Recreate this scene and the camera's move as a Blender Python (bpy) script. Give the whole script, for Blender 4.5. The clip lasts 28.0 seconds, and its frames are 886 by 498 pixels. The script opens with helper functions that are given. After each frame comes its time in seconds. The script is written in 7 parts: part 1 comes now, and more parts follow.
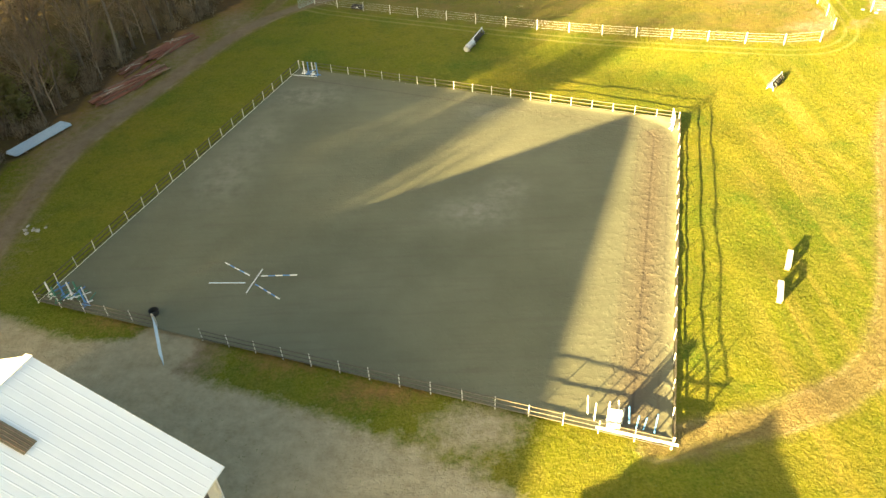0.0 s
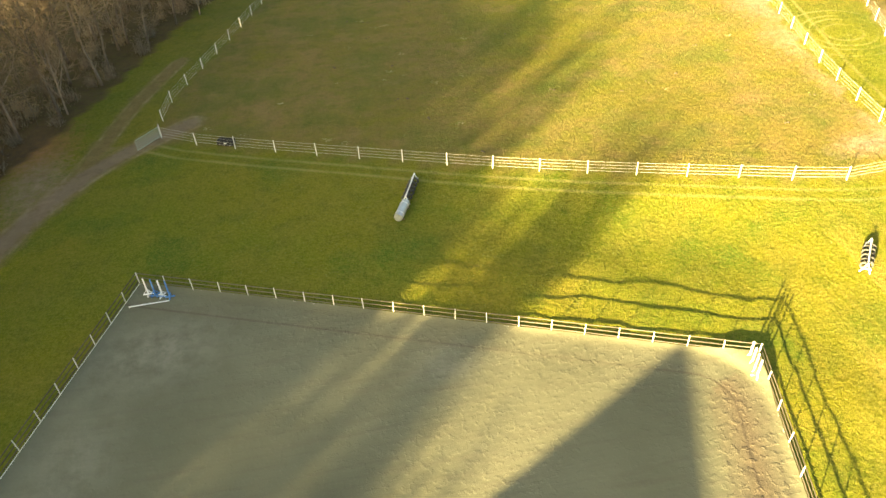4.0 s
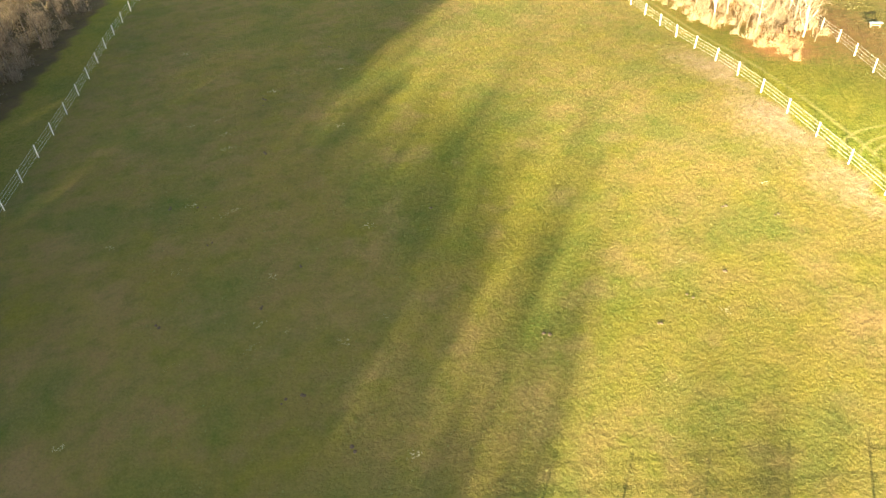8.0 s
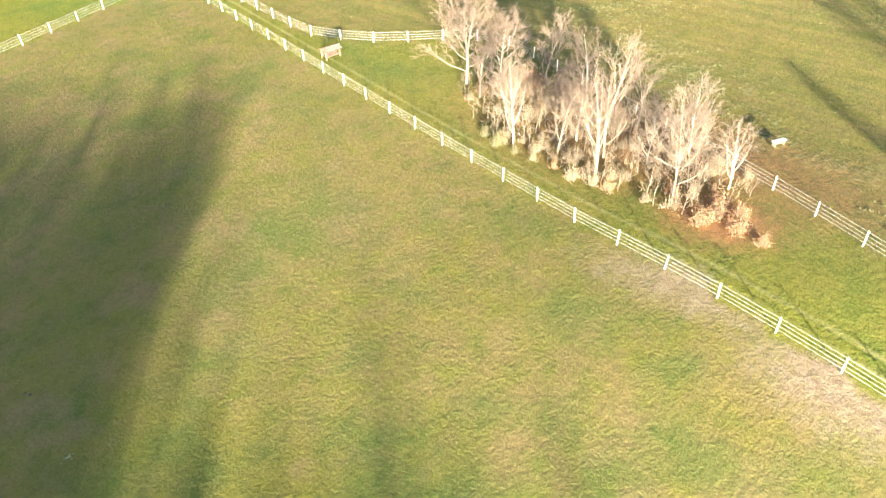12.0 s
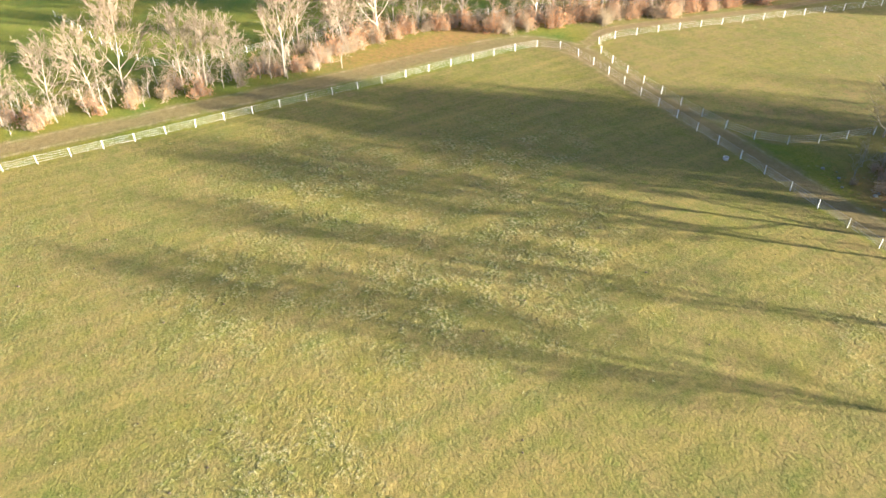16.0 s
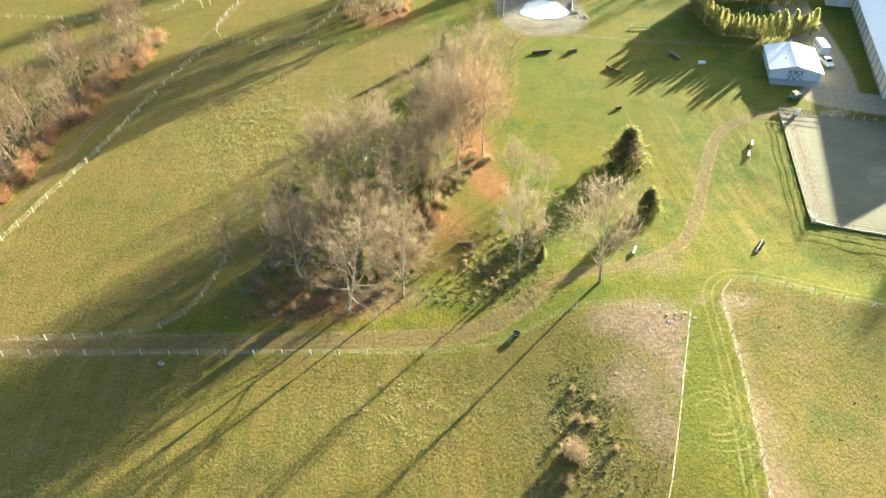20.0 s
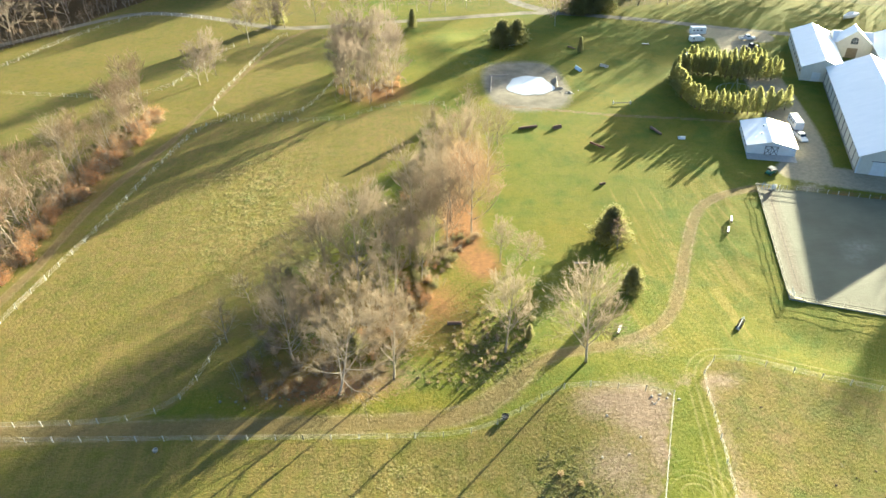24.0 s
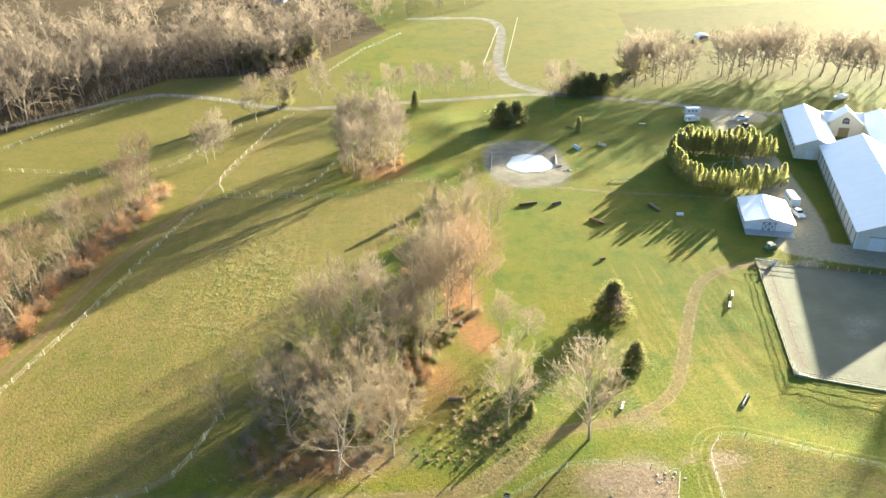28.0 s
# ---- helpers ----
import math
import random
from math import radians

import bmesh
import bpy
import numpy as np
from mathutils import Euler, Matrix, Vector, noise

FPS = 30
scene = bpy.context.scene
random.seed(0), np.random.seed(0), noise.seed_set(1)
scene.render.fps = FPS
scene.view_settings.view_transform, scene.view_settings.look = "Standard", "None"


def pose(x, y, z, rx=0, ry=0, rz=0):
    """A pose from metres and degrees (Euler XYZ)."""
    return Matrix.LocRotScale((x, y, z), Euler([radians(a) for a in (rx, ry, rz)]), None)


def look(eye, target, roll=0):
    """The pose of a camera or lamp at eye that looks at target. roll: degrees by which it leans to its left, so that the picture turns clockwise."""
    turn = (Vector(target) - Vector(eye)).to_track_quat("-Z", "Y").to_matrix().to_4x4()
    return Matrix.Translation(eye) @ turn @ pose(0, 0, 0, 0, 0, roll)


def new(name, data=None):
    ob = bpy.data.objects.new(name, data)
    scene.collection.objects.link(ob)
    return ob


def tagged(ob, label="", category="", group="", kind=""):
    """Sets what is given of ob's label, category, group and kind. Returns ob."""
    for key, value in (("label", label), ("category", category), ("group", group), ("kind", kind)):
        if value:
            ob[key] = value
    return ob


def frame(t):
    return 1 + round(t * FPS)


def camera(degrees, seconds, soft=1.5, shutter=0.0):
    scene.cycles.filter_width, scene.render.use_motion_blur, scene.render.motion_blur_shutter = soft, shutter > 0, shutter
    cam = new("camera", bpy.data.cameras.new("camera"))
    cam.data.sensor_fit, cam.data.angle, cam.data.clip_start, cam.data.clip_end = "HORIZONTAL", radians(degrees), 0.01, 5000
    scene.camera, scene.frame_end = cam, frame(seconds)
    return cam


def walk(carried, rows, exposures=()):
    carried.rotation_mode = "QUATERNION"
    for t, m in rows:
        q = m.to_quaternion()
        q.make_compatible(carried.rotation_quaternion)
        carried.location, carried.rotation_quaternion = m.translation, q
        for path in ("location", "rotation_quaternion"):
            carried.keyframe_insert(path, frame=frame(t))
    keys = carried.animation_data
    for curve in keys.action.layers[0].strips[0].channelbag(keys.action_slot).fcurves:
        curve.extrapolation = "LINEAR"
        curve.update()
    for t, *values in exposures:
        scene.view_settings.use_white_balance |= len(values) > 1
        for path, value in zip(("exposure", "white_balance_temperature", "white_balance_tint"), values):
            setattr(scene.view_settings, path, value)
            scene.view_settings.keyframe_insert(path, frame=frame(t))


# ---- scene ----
cam = camera(65.0, 28.0, soft=1.5)
PATH = [
    (0, (0.002, -0.001, 38.791), (-0.004, 1.558, 37.537), -2.8),
    (0.5, (-0.04, 4.997, 38.757), (-0.038, 6.552, 37.5), -2.7),
    (1, (-0.194, 9.75, 38.631), (-0.173, 11.306, 37.375), -2.7),
    (1.5, (-0.441, 14.714, 38.491), (-0.381, 16.268, 37.233), -2.8),
    (2, (-0.69, 19.759, 38.543), (-0.589, 21.306, 37.279), -2.8),
    (2.5, (-0.619, 24.751, 38.489), (-0.482, 26.293, 37.223), -2.8),
    (3, (-0.546, 29.891, 38.506), (-0.371, 31.427, 37.236), -2.9),
    (3.5, (-0.554, 34.977, 38.49), (-0.339, 36.507, 37.221), -2.9),
    (5.5, (0.623, 56.546, 36.601), (1.023, 58.055, 35.352), -2.7),
    (6, (1.339, 61.943, 36.472), (1.784, 63.438, 35.22), -2.6),
    (6.5, (2.226, 67.336, 36.242), (2.708, 68.818, 34.989), -2.7),
    (7, (3.31, 72.716, 35.986), (3.832, 74.188, 34.735), -2.8),
    (7.5, (4.447, 78.22, 35.843), (5.013, 79.675, 34.592), -2.8),
    (8, (5.738, 83.791, 35.801), (6.359, 85.218, 34.545), -2.7),
    (8.5, (6.973, 89.371, 35.965), (7.651, 90.766, 34.703), -2.7),
    (9, (8.468, 94.973, 36.083), (9.205, 96.335, 34.817), -2.7),
    (9.5, (10.182, 100.021, 36.114), (10.974, 101.352, 34.847), -2.7),
    (10, (12.154, 105.047, 36.134), (13.027, 106.326, 34.867), -2.9),
    (10.5, (14.202, 110.335, 36.663), (15.168, 111.537, 35.39), -2.7),
    (11, (16.515, 115.446, 37.232), (17.558, 116.58, 35.957), -2.6),
    (11.5, (18.984, 120.867, 37.764), (20.102, 121.922, 36.484), -2.3),
    (13.5, (39.792, 145.916, 38.528), (41.235, 146.521, 37.281), -1.2),
    (14, (48.617, 152.909, 39.201), (50.133, 153.33, 37.966), -1.2),
    (14.5, (58.036, 159.058, 40.35), (59.597, 159.286, 39.12), -1.3),
    (15, (67.399, 165.369, 43.663), (68.974, 165.289, 42.432), -0.8),
    (15.5, (78.703, 169.17, 48.051), (80.219, 168.747, 46.817), -1.0),
    (16, (90.583, 170.939, 52.493), (91.961, 170.185, 51.255), -1.5),
    (16.5, (100.181, 170.747, 57.205), (101.359, 169.709, 55.966), -2.0),
    (17, (105.03, 170.264, 61.453), (105.905, 168.966, 60.207), -2.2),
    (17.5, (106.552, 171.335, 65.671), (107.245, 169.934, 64.422), -1.8),
    (18, (106.494, 171.726, 69.955), (107.005, 170.259, 68.696), -1.6),
    (18.5, (104.984, 170.819, 74.037), (105.302, 169.312, 72.761), -2.1),
    (19, (104.825, 170.774, 78.163), (104.971, 169.247, 76.879), -1.8),
    (19.5, (104.748, 170.477, 82.112), (104.749, 168.95, 80.819), -1.6),
    (20, (104.593, 170.199, 85.752), (104.507, 168.68, 84.454), -1.5),
    (20.5, (104.414, 169.959, 89.069), (104.313, 168.444, 87.768), -1.5),
    (21, (104.147, 169.751, 91.369), (104.044, 168.225, 90.08), -1.5),
    (21.5, (104.184, 169.588, 92.121), (104.079, 168.052, 90.845), -1.5),
    (23.5, (104.001, 169.516, 92.653), (103.885, 167.926, 91.446), -1.4),
    (24, (103.819, 169.607, 92.737), (103.703, 168.0, 91.551), -1.4),
    (24.5, (103.544, 169.864, 92.644), (103.428, 168.24, 91.483), -1.5),
    (25, (103.324, 169.983, 92.775), (103.209, 168.343, 91.636), -1.5),
    (25.5, (103.341, 170.057, 92.77), (103.224, 168.402, 91.654), -1.5),
    (26, (103.461, 170.122, 92.729), (103.342, 168.452, 91.635), -1.4),
    (26.5, (103.606, 170.262, 92.603), (103.485, 168.577, 91.533), -1.3),
    (27, (103.358, 170.366, 92.943), (103.238, 168.668, 91.893), -1.4),
    (27.5, (103.376, 170.288, 92.989), (103.255, 168.577, 91.961), -1.4),
    (28, (103.345, 170.251, 92.72), (103.224, 168.524, 91.717), -1.4),
]
EXPOSURES = [(0, 4.20, 7700, -7), (3, 4.20, 7600, -7), (6, 4.02, 6500, -4), (8.5, 4.0, 5750, -1), (11.5, 3.86, 5000, 3), (13.5, 3.86, 3950, 4), (15.2, 3.83, 4270, 8), (16.2, 3.62, 4700, 9), (17, 3.52, 4950, -5), (18, 3.46, 5020, -5), (22, 3.50, 4850, -4), (28, 3.55, 4800, -1)]
walk(cam, [(t, look(eye, target, roll)) for t, eye, target, roll in PATH], EXPOSURES)

# ---- world, sun, exposure ----
SUN_AZ, SUN_EL = radians(43.7), radians(9.2)      # heading of the shadows on the ground, height of the sun
TO_SUN = Vector((-math.cos(SUN_AZ) * math.cos(SUN_EL), -math.sin(SUN_AZ) * math.cos(SUN_EL), math.sin(SUN_EL)))
world = bpy.data.worlds.new("sky")
scene.world = world
world.use_nodes = True
wn = world.node_tree.nodes
sky = wn.new("ShaderNodeTexSky")
sky.sky_type, sky.sun_disc = "NISHITA", False
sky.sun_elevation, sky.sun_rotation = SUN_EL, math.atan2(TO_SUN.x, TO_SUN.y)
sky.air_density, sky.dust_density, sky.ozone_density = 0.55, 4.0, 0.0
wn["Background"].inputs["Strength"].default_value = 0.035
world.node_tree.links.new(sky.outputs[0], wn["Background"].inputs["Color"])
lamp = bpy.data.lights.new("sun", "SUN")
lamp.energy, lamp.angle, lamp.color = 4.35, radians(0.6), (1.0, 0.72, 0.38)
sun = new("sun", lamp)
sun.matrix_world = look(TO_SUN * 300, (0, 0, 0))


# ---- materials ----
def material(name):
    m = bpy.data.materials.new(name)
    m.use_nodes = True
    nt = m.node_tree
    return m, nt, nt.nodes["Principled BSDF"]


def link(nt, a, b):
    nt.links.new(a, b)


def noise_node(nt, scale, detail=4.0, rough=0.55, vec=None, stretch=None):
    n = nt.nodes.new("ShaderNodeTexNoise")
    n.inputs["Scale"].default_value, n.inputs["Detail"].default_value, n.inputs["Roughness"].default_value = scale, detail, rough
    if vec is None:
        vec = nt.nodes.new("ShaderNodeNewGeometry").outputs["Position"]
    if stretch:
        mp = nt.nodes.new("ShaderNodeMapping")
        mp.inputs["Rotation"].default_value[2] = stretch[0]
        mp.inputs["Scale"].default_value = (stretch[1], stretch[2], 1)
        link(nt, vec, mp.inputs["Vector"])
        vec = mp.outputs["Vector"]
    link(nt, vec, n.inputs["Vector"])
    return n.outputs["Fac"]


def ramp(nt, fac, lo, hi, a=0.0, b=1.0):
    n = nt.nodes.new("ShaderNodeMapRange")
    n.inputs["From Min"].default_value, n.inputs["From Max"].default_value = lo, hi
    n.inputs["To Min"].default_value, n.inputs["To Max"].default_value = a, b
    n.clamp = True
    link(nt, fac, n.inputs["Value"])
    return n.outputs["Result"]


def arith(nt, op, a, b):
    n = nt.nodes.new("ShaderNodeMath")
    n.operation = op
    for k, v in ((0, a), (1, b)):
        if isinstance(v, (int, float)):
            n.inputs[k].default_value = v
        else:
            link(nt, v, n.inputs[k])
    return n.outputs[0]


def mix(nt, fac, a, b):
    n = nt.nodes.new("ShaderNodeMix")
    n.data_type = "RGBA"
    for k, v in (("Factor", fac), ("A", a), ("B", b)):
        s = n.inputs[0] if k == "Factor" else n.inputs[6 if k == "A" else 7]
        if isinstance(v, (int, float)):
            s.default_value = v
        elif isinstance(v, tuple):
            s.default_value = (*v, 1)
        else:
            link(nt, v, s)
    return n.outputs[2]


def attr(nt, name):
    n = nt.nodes.new("ShaderNodeAttribute")
    n.attribute_name = name
    return n.outputs["Fac"]


def bump(nt, bsdf, height, strength, distance):
    n = nt.nodes.new("ShaderNodeBump")
    n.inputs["Strength"].default_value, n.inputs["Distance"].default_value = strength, distance
    link(nt, height, n.inputs["Height"])
    link(nt, n.outputs["Normal"], bsdf.inputs["Normal"])


def simple(name, a, b, scale=3.0, rough=0.8, metal=0.0, bump_d=0.0, bump_scale=20.0, stretch=None, tone=0.0, local=True):
    """A surface whose colour wanders between a and b, with fine relief; tone: how far single pieces differ."""
    m, nt, s = material(name)
    vec = nt.nodes.new("ShaderNodeTexCoord").outputs["Object"] if local else None
    f1 = noise_node(nt, scale, 5, 0.6, vec, stretch)
    col = mix(nt, ramp(nt, f1, 0.3, 0.7), a, b)
    f2 = noise_node(nt, scale * 6, 3, 0.6, vec)
    dark = tuple(c * 0.62 for c in a)
    col = mix(nt, ramp(nt, f2, 0.55, 0.8, 0, 0.6), col, dark)
    if tone:
        oi = nt.nodes.new("ShaderNodeObjectInfo")
        hs = nt.nodes.new("ShaderNodeHueSaturation")
        link(nt, ramp(nt, oi.outputs["Random"], 0, 1, 1 - tone, 1 + tone), hs.inputs["Value"])
        link(nt, col, hs.inputs["Color"])
        col = hs.outputs["Color"]
    link(nt, col, s.inputs["Base Color"])
    s.inputs["Roughness"].default_value, s.inputs["Metallic"].default_value = rough, metal
    if bump_d:
        bump(nt, s, noise_node(nt, bump_scale, 4, 0.6, vec, stretch), 0.8, bump_d)
    return m


def leafy(name, a, b, c, translucent=0.25):
    """Twigs, needles and leaves, each tuft with a colour of its own."""
    m, nt, s = material(name)
    g = nt.nodes.new("ShaderNodeNewGeometry")
    oi = nt.nodes.new("ShaderNodeObjectInfo")
    col = mix(nt, g.outputs["Random Per Island"], a, b)
    col = mix(nt, ramp(nt, oi.outputs["Random"], 0.2, 1.0, 0, 0.7), col, c)
    link(nt, col, s.inputs["Base Color"])
    s.inputs["Roughness"].default_value = 0.85
    if translucent:
        t = nt.nodes.new("ShaderNodeBsdfTranslucent")
        link(nt, col, t.inputs["Color"])
        mx = nt.nodes.new("ShaderNodeMixShader")
        mx.inputs[0].default_value = translucent
        link(nt, s.outputs[0], mx.inputs[1])
        link(nt, t.outputs[0], mx.inputs[2])
        link(nt, mx.outputs[0], nt.nodes["Material Output"].inputs["Surface"])
    return m


def grass_material():
    m, nt, s = material("pasture")
    wide = noise_node(nt, 0.035, 4, 0.6)
    mid = noise_node(nt, 0.22, 5, 0.62)
    tuft = noise_node(nt, 1.9, 6, 0.70)
    fine = noise_node(nt, 5.0, 3, 0.65)
    mow = noise_node(nt, 0.25, 4, 0.6, None, (radians(3), 1.9, 0.16))
    mown = attr(nt, "mown")
    mow_lawn = noise_node(nt, 0.30, 3, 0.55, None, (radians(16), 1.7, 0.09))
    green, olive, straw = (0.094, 0.124, 0.010), (0.152, 0.140, 0.013), (0.200, 0.150, 0.038)
    col = mix(nt, ramp(nt, wide, 0.35, 0.65), green, olive)
    worn = attr(nt, "worn")
    dry = arith(nt, "ADD", 0.35, arith(nt, "MULTIPLY", worn, 0.65))
    col = mix(nt, arith(nt, "MULTIPLY", dry, ramp(nt, mid, 0.42, 0.70, 0, 0.8)), col, straw)
    col = mix(nt, arith(nt, "MULTIPLY", mown, ramp(nt, mow_lawn, 0.50, 0.64, 0, 0.75)), col, (0.225, 0.178, 0.044))
    col = mix(nt, arith(nt, "MULTIPLY", mown, ramp(nt, mow_lawn, 0.34, 0.47, 0.55, 0)), col, (0.090, 0.108, 0.018))
    patch = noise_node(nt, 0.09, 6, 0.66)
    col = mix(nt, ramp(nt, patch, 0.5, 0.66, 0, 0.75), col, (0.050, 0.102, 0.012))
    brown = mix(nt, ramp(nt, noise_node(nt, 0.07, 5, 0.65), 0.40, 0.66), (0.178, 0.122, 0.055), (0.126, 0.104, 0.034))
    col = mix(nt, arith(nt, "MULTIPLY", worn, ramp(nt, noise_node(nt, 0.42, 5, 0.62), 0.34, 0.62, 0.45, 1.0)), col, brown)
    col = mix(nt, arith(nt, "MULTIPLY", attr(nt, "rows"), ramp(nt, mow, 0.48, 0.68, 0, 0.6)), col, (0.225, 0.165, 0.046))
    col = mix(nt, arith(nt, "MULTIPLY", attr(nt, "rows"), ramp(nt, mow, 0.30, 0.48, 0.5, 0)), col, (0.088, 0.098, 0.020))
    fenced = ramp(nt, attr(nt, "rail_gap"), -4.0, 0.0, 1.0, 0.0)
    col = mix(nt, arith(nt, "MULTIPLY", fenced, ramp(nt, noise_node(nt, 0.11, 6, 0.62), 0.50, 0.63, 0, 0.6)), col, (0.066, 0.096, 0.020))
    col = mix(nt, arith(nt, "MULTIPLY", fenced, ramp(nt, noise_node(nt, 0.16, 5, 0.6), 0.54, 0.68, 0, 0.55)), col, (0.205, 0.140, 0.070))
    grain = arith(nt, "SUBTRACT", 1.0, arith(nt, "MULTIPLY", fenced, 0.5))
    col = mix(nt, ramp(nt, noise_node(nt, 0.55, 4, 0.6), 0.50, 0.68, 0, 0.42), col, (0.055, 0.086, 0.012))
    col = mix(nt, arith(nt, "MULTIPLY", grain, ramp(nt, tuft, 0.50, 0.70, 0, 0.45)), col, (0.052, 0.084, 0.010))
    col = mix(nt, arith(nt, "MULTIPLY", grain, ramp(nt, tuft, 0.30, 0.50, 0.32, 0)), col, (0.215, 0.180, 0.048))
    col = mix(nt, arith(nt, "MULTIPLY", grain, ramp(nt, fine, 0.45, 0.66, 0, 0.38)), col, (0.215, 0.180, 0.044))
    col = mix(nt, arith(nt, "MULTIPLY", grain, ramp(nt, fine, 0.28, 0.46, 0.30, 0)), col, (0.050, 0.066, 0.010))
    weeds = arith(nt, "MULTIPLY", attr(nt, "weeds"), ramp(nt, noise_node(nt, 0.30, 6, 0.72), 0.46, 0.61))
    clump = noise_node(nt, 2.3, 4, 0.65)
    col = mix(nt, arith(nt, "MULTIPLY", weeds, ramp(nt, clump, 0.50, 0.60, 0.0, 0.85)), col, (0.29, 0.265, 0.135))
    col = mix(nt, arith(nt, "MULTIPLY", weeds, ramp(nt, clump, 0.36, 0.48, 0.8, 0.0)), col, (0.050, 0.085, 0.022))
    for at in (1.45, 2.9):
        wheel = ramp(nt, arith(nt, "ABSOLUTE", arith(nt, "SUBTRACT", attr(nt, "rail_gap"), at), 0.0), 0.06, 0.34, 0.42, 0)
        col = mix(nt, arith(nt, "MULTIPLY", wheel, ramp(nt, mid, 0.3, 0.6, 0.3, 1.0)), col, (0.30, 0.26, 0.11))
    far = nt.nodes.new("ShaderNodeVectorMath")
    far.operation = "DISTANCE"
    far.inputs[1].default_value = (63.3, 112.6, 1.4)
    link(nt, nt.nodes.new("ShaderNodeNewGeometry").outputs["Position"], far.inputs[0])
    for at in (2.6, 4.0, 5.0, 6.6):   # tyre marks of a tractor turning in the lane
        wheel = ramp(nt, arith(nt, "ABSOLUTE", arith(nt, "SUBTRACT", far.outputs["Value"], at), 0.0), 0.05, 0.24, 0.4, 0)
        col = mix(nt, arith(nt, "MULTIPLY", wheel, ramp(nt, mid, 0.36, 0.58, 0.1, 1.0)), col, (0.29, 0.25, 0.11))
    edge = arith(nt, "MULTIPLY", arith(nt, "SUBTRACT", noise_node(nt, 1.25, 6, 0.74), 0.5), 0.9)

    def layer(col, name, c1, c2, soft=0.25):
        a = arith(nt, "ADD", attr(nt, name), edge)
        return mix(nt, ramp(nt, a, 0.5 - soft, 0.5 + soft), col, mix(nt, ramp(nt, noise_node(nt, 0.9, 6, 0.7), 0.35, 0.68), c1, c2))

    col = layer(col, "litter", (0.29, 0.155, 0.058), (0.185, 0.105, 0.048))
    # dark brown woodland floor; behind the stables it also paints shade
    wood_floor_and_shade = attr(nt, "wood_floor_and_shade")
    col = mix(nt, ramp(nt, arith(nt, "ADD", wood_floor_and_shade, edge), 0.2, 0.9), col, mix(nt, ramp(nt, mid, 0.35, 0.65), (0.062, 0.045, 0.026), (0.095, 0.068, 0.038)))
    mud = attr(nt, "mud")
    col = mix(nt, ramp(nt, arith(nt, "ADD", mud, edge), 0.3, 0.7), col, mix(nt, ramp(nt, mid, 0.35, 0.65), (0.155, 0.142, 0.112), (0.245, 0.222, 0.175)))
    away = arith(nt, "ADD", attr(nt, "track"), arith(nt, "ADD", arith(nt, "MULTIPLY", edge, 1.2), arith(nt, "MULTIPLY", arith(nt, "SUBTRACT", noise_node(nt, 0.28, 4, 0.6), 0.5), 1.6)))
    worn_track = mix(nt, ramp(nt, noise_node(nt, 0.9, 6, 0.7), 0.35, 0.68), (0.150, 0.102, 0.055), (0.212, 0.150, 0.084))
    col = mix(nt, ramp(nt, away, 0.55, 1.4, 0.66, 0), col, worn_track)
    rut = arith(nt, "MULTIPLY", ramp(nt, arith(nt, "ABSOLUTE", arith(nt, "SUBTRACT", attr(nt, "track"), 0.85), 0.0), 0.0, 0.22, 1, 0), ramp(nt, noise_node(nt, 0.5, 5, 0.7), 0.45, 0.70, 0.05, 0.5))
    col = mix(nt, rut, col, (0.36, 0.29, 0.20))
    col = layer(col, "dirt", (0.185, 0.135, 0.088), (0.275, 0.21, 0.145))
    col = layer(col, "gravel", (0.27, 0.232, 0.150), (0.38, 0.33, 0.225), 0.2)
    link(nt, col, s.inputs["Base Color"])
    s.inputs["Roughness"].default_value = 0.95
    s.inputs["Specular IOR Level"].default_value = 0.07
    relief = arith(nt, "ADD", arith(nt, "MULTIPLY", tuft, 0.48), arith(nt, "ADD", arith(nt, "MULTIPLY", fine, 0.12), arith(nt, "MULTIPLY", arith(nt, "MULTIPLY", weeds, clump), 0.7)))
    bump(nt, s, relief, 0.8, 0.46)
    return m


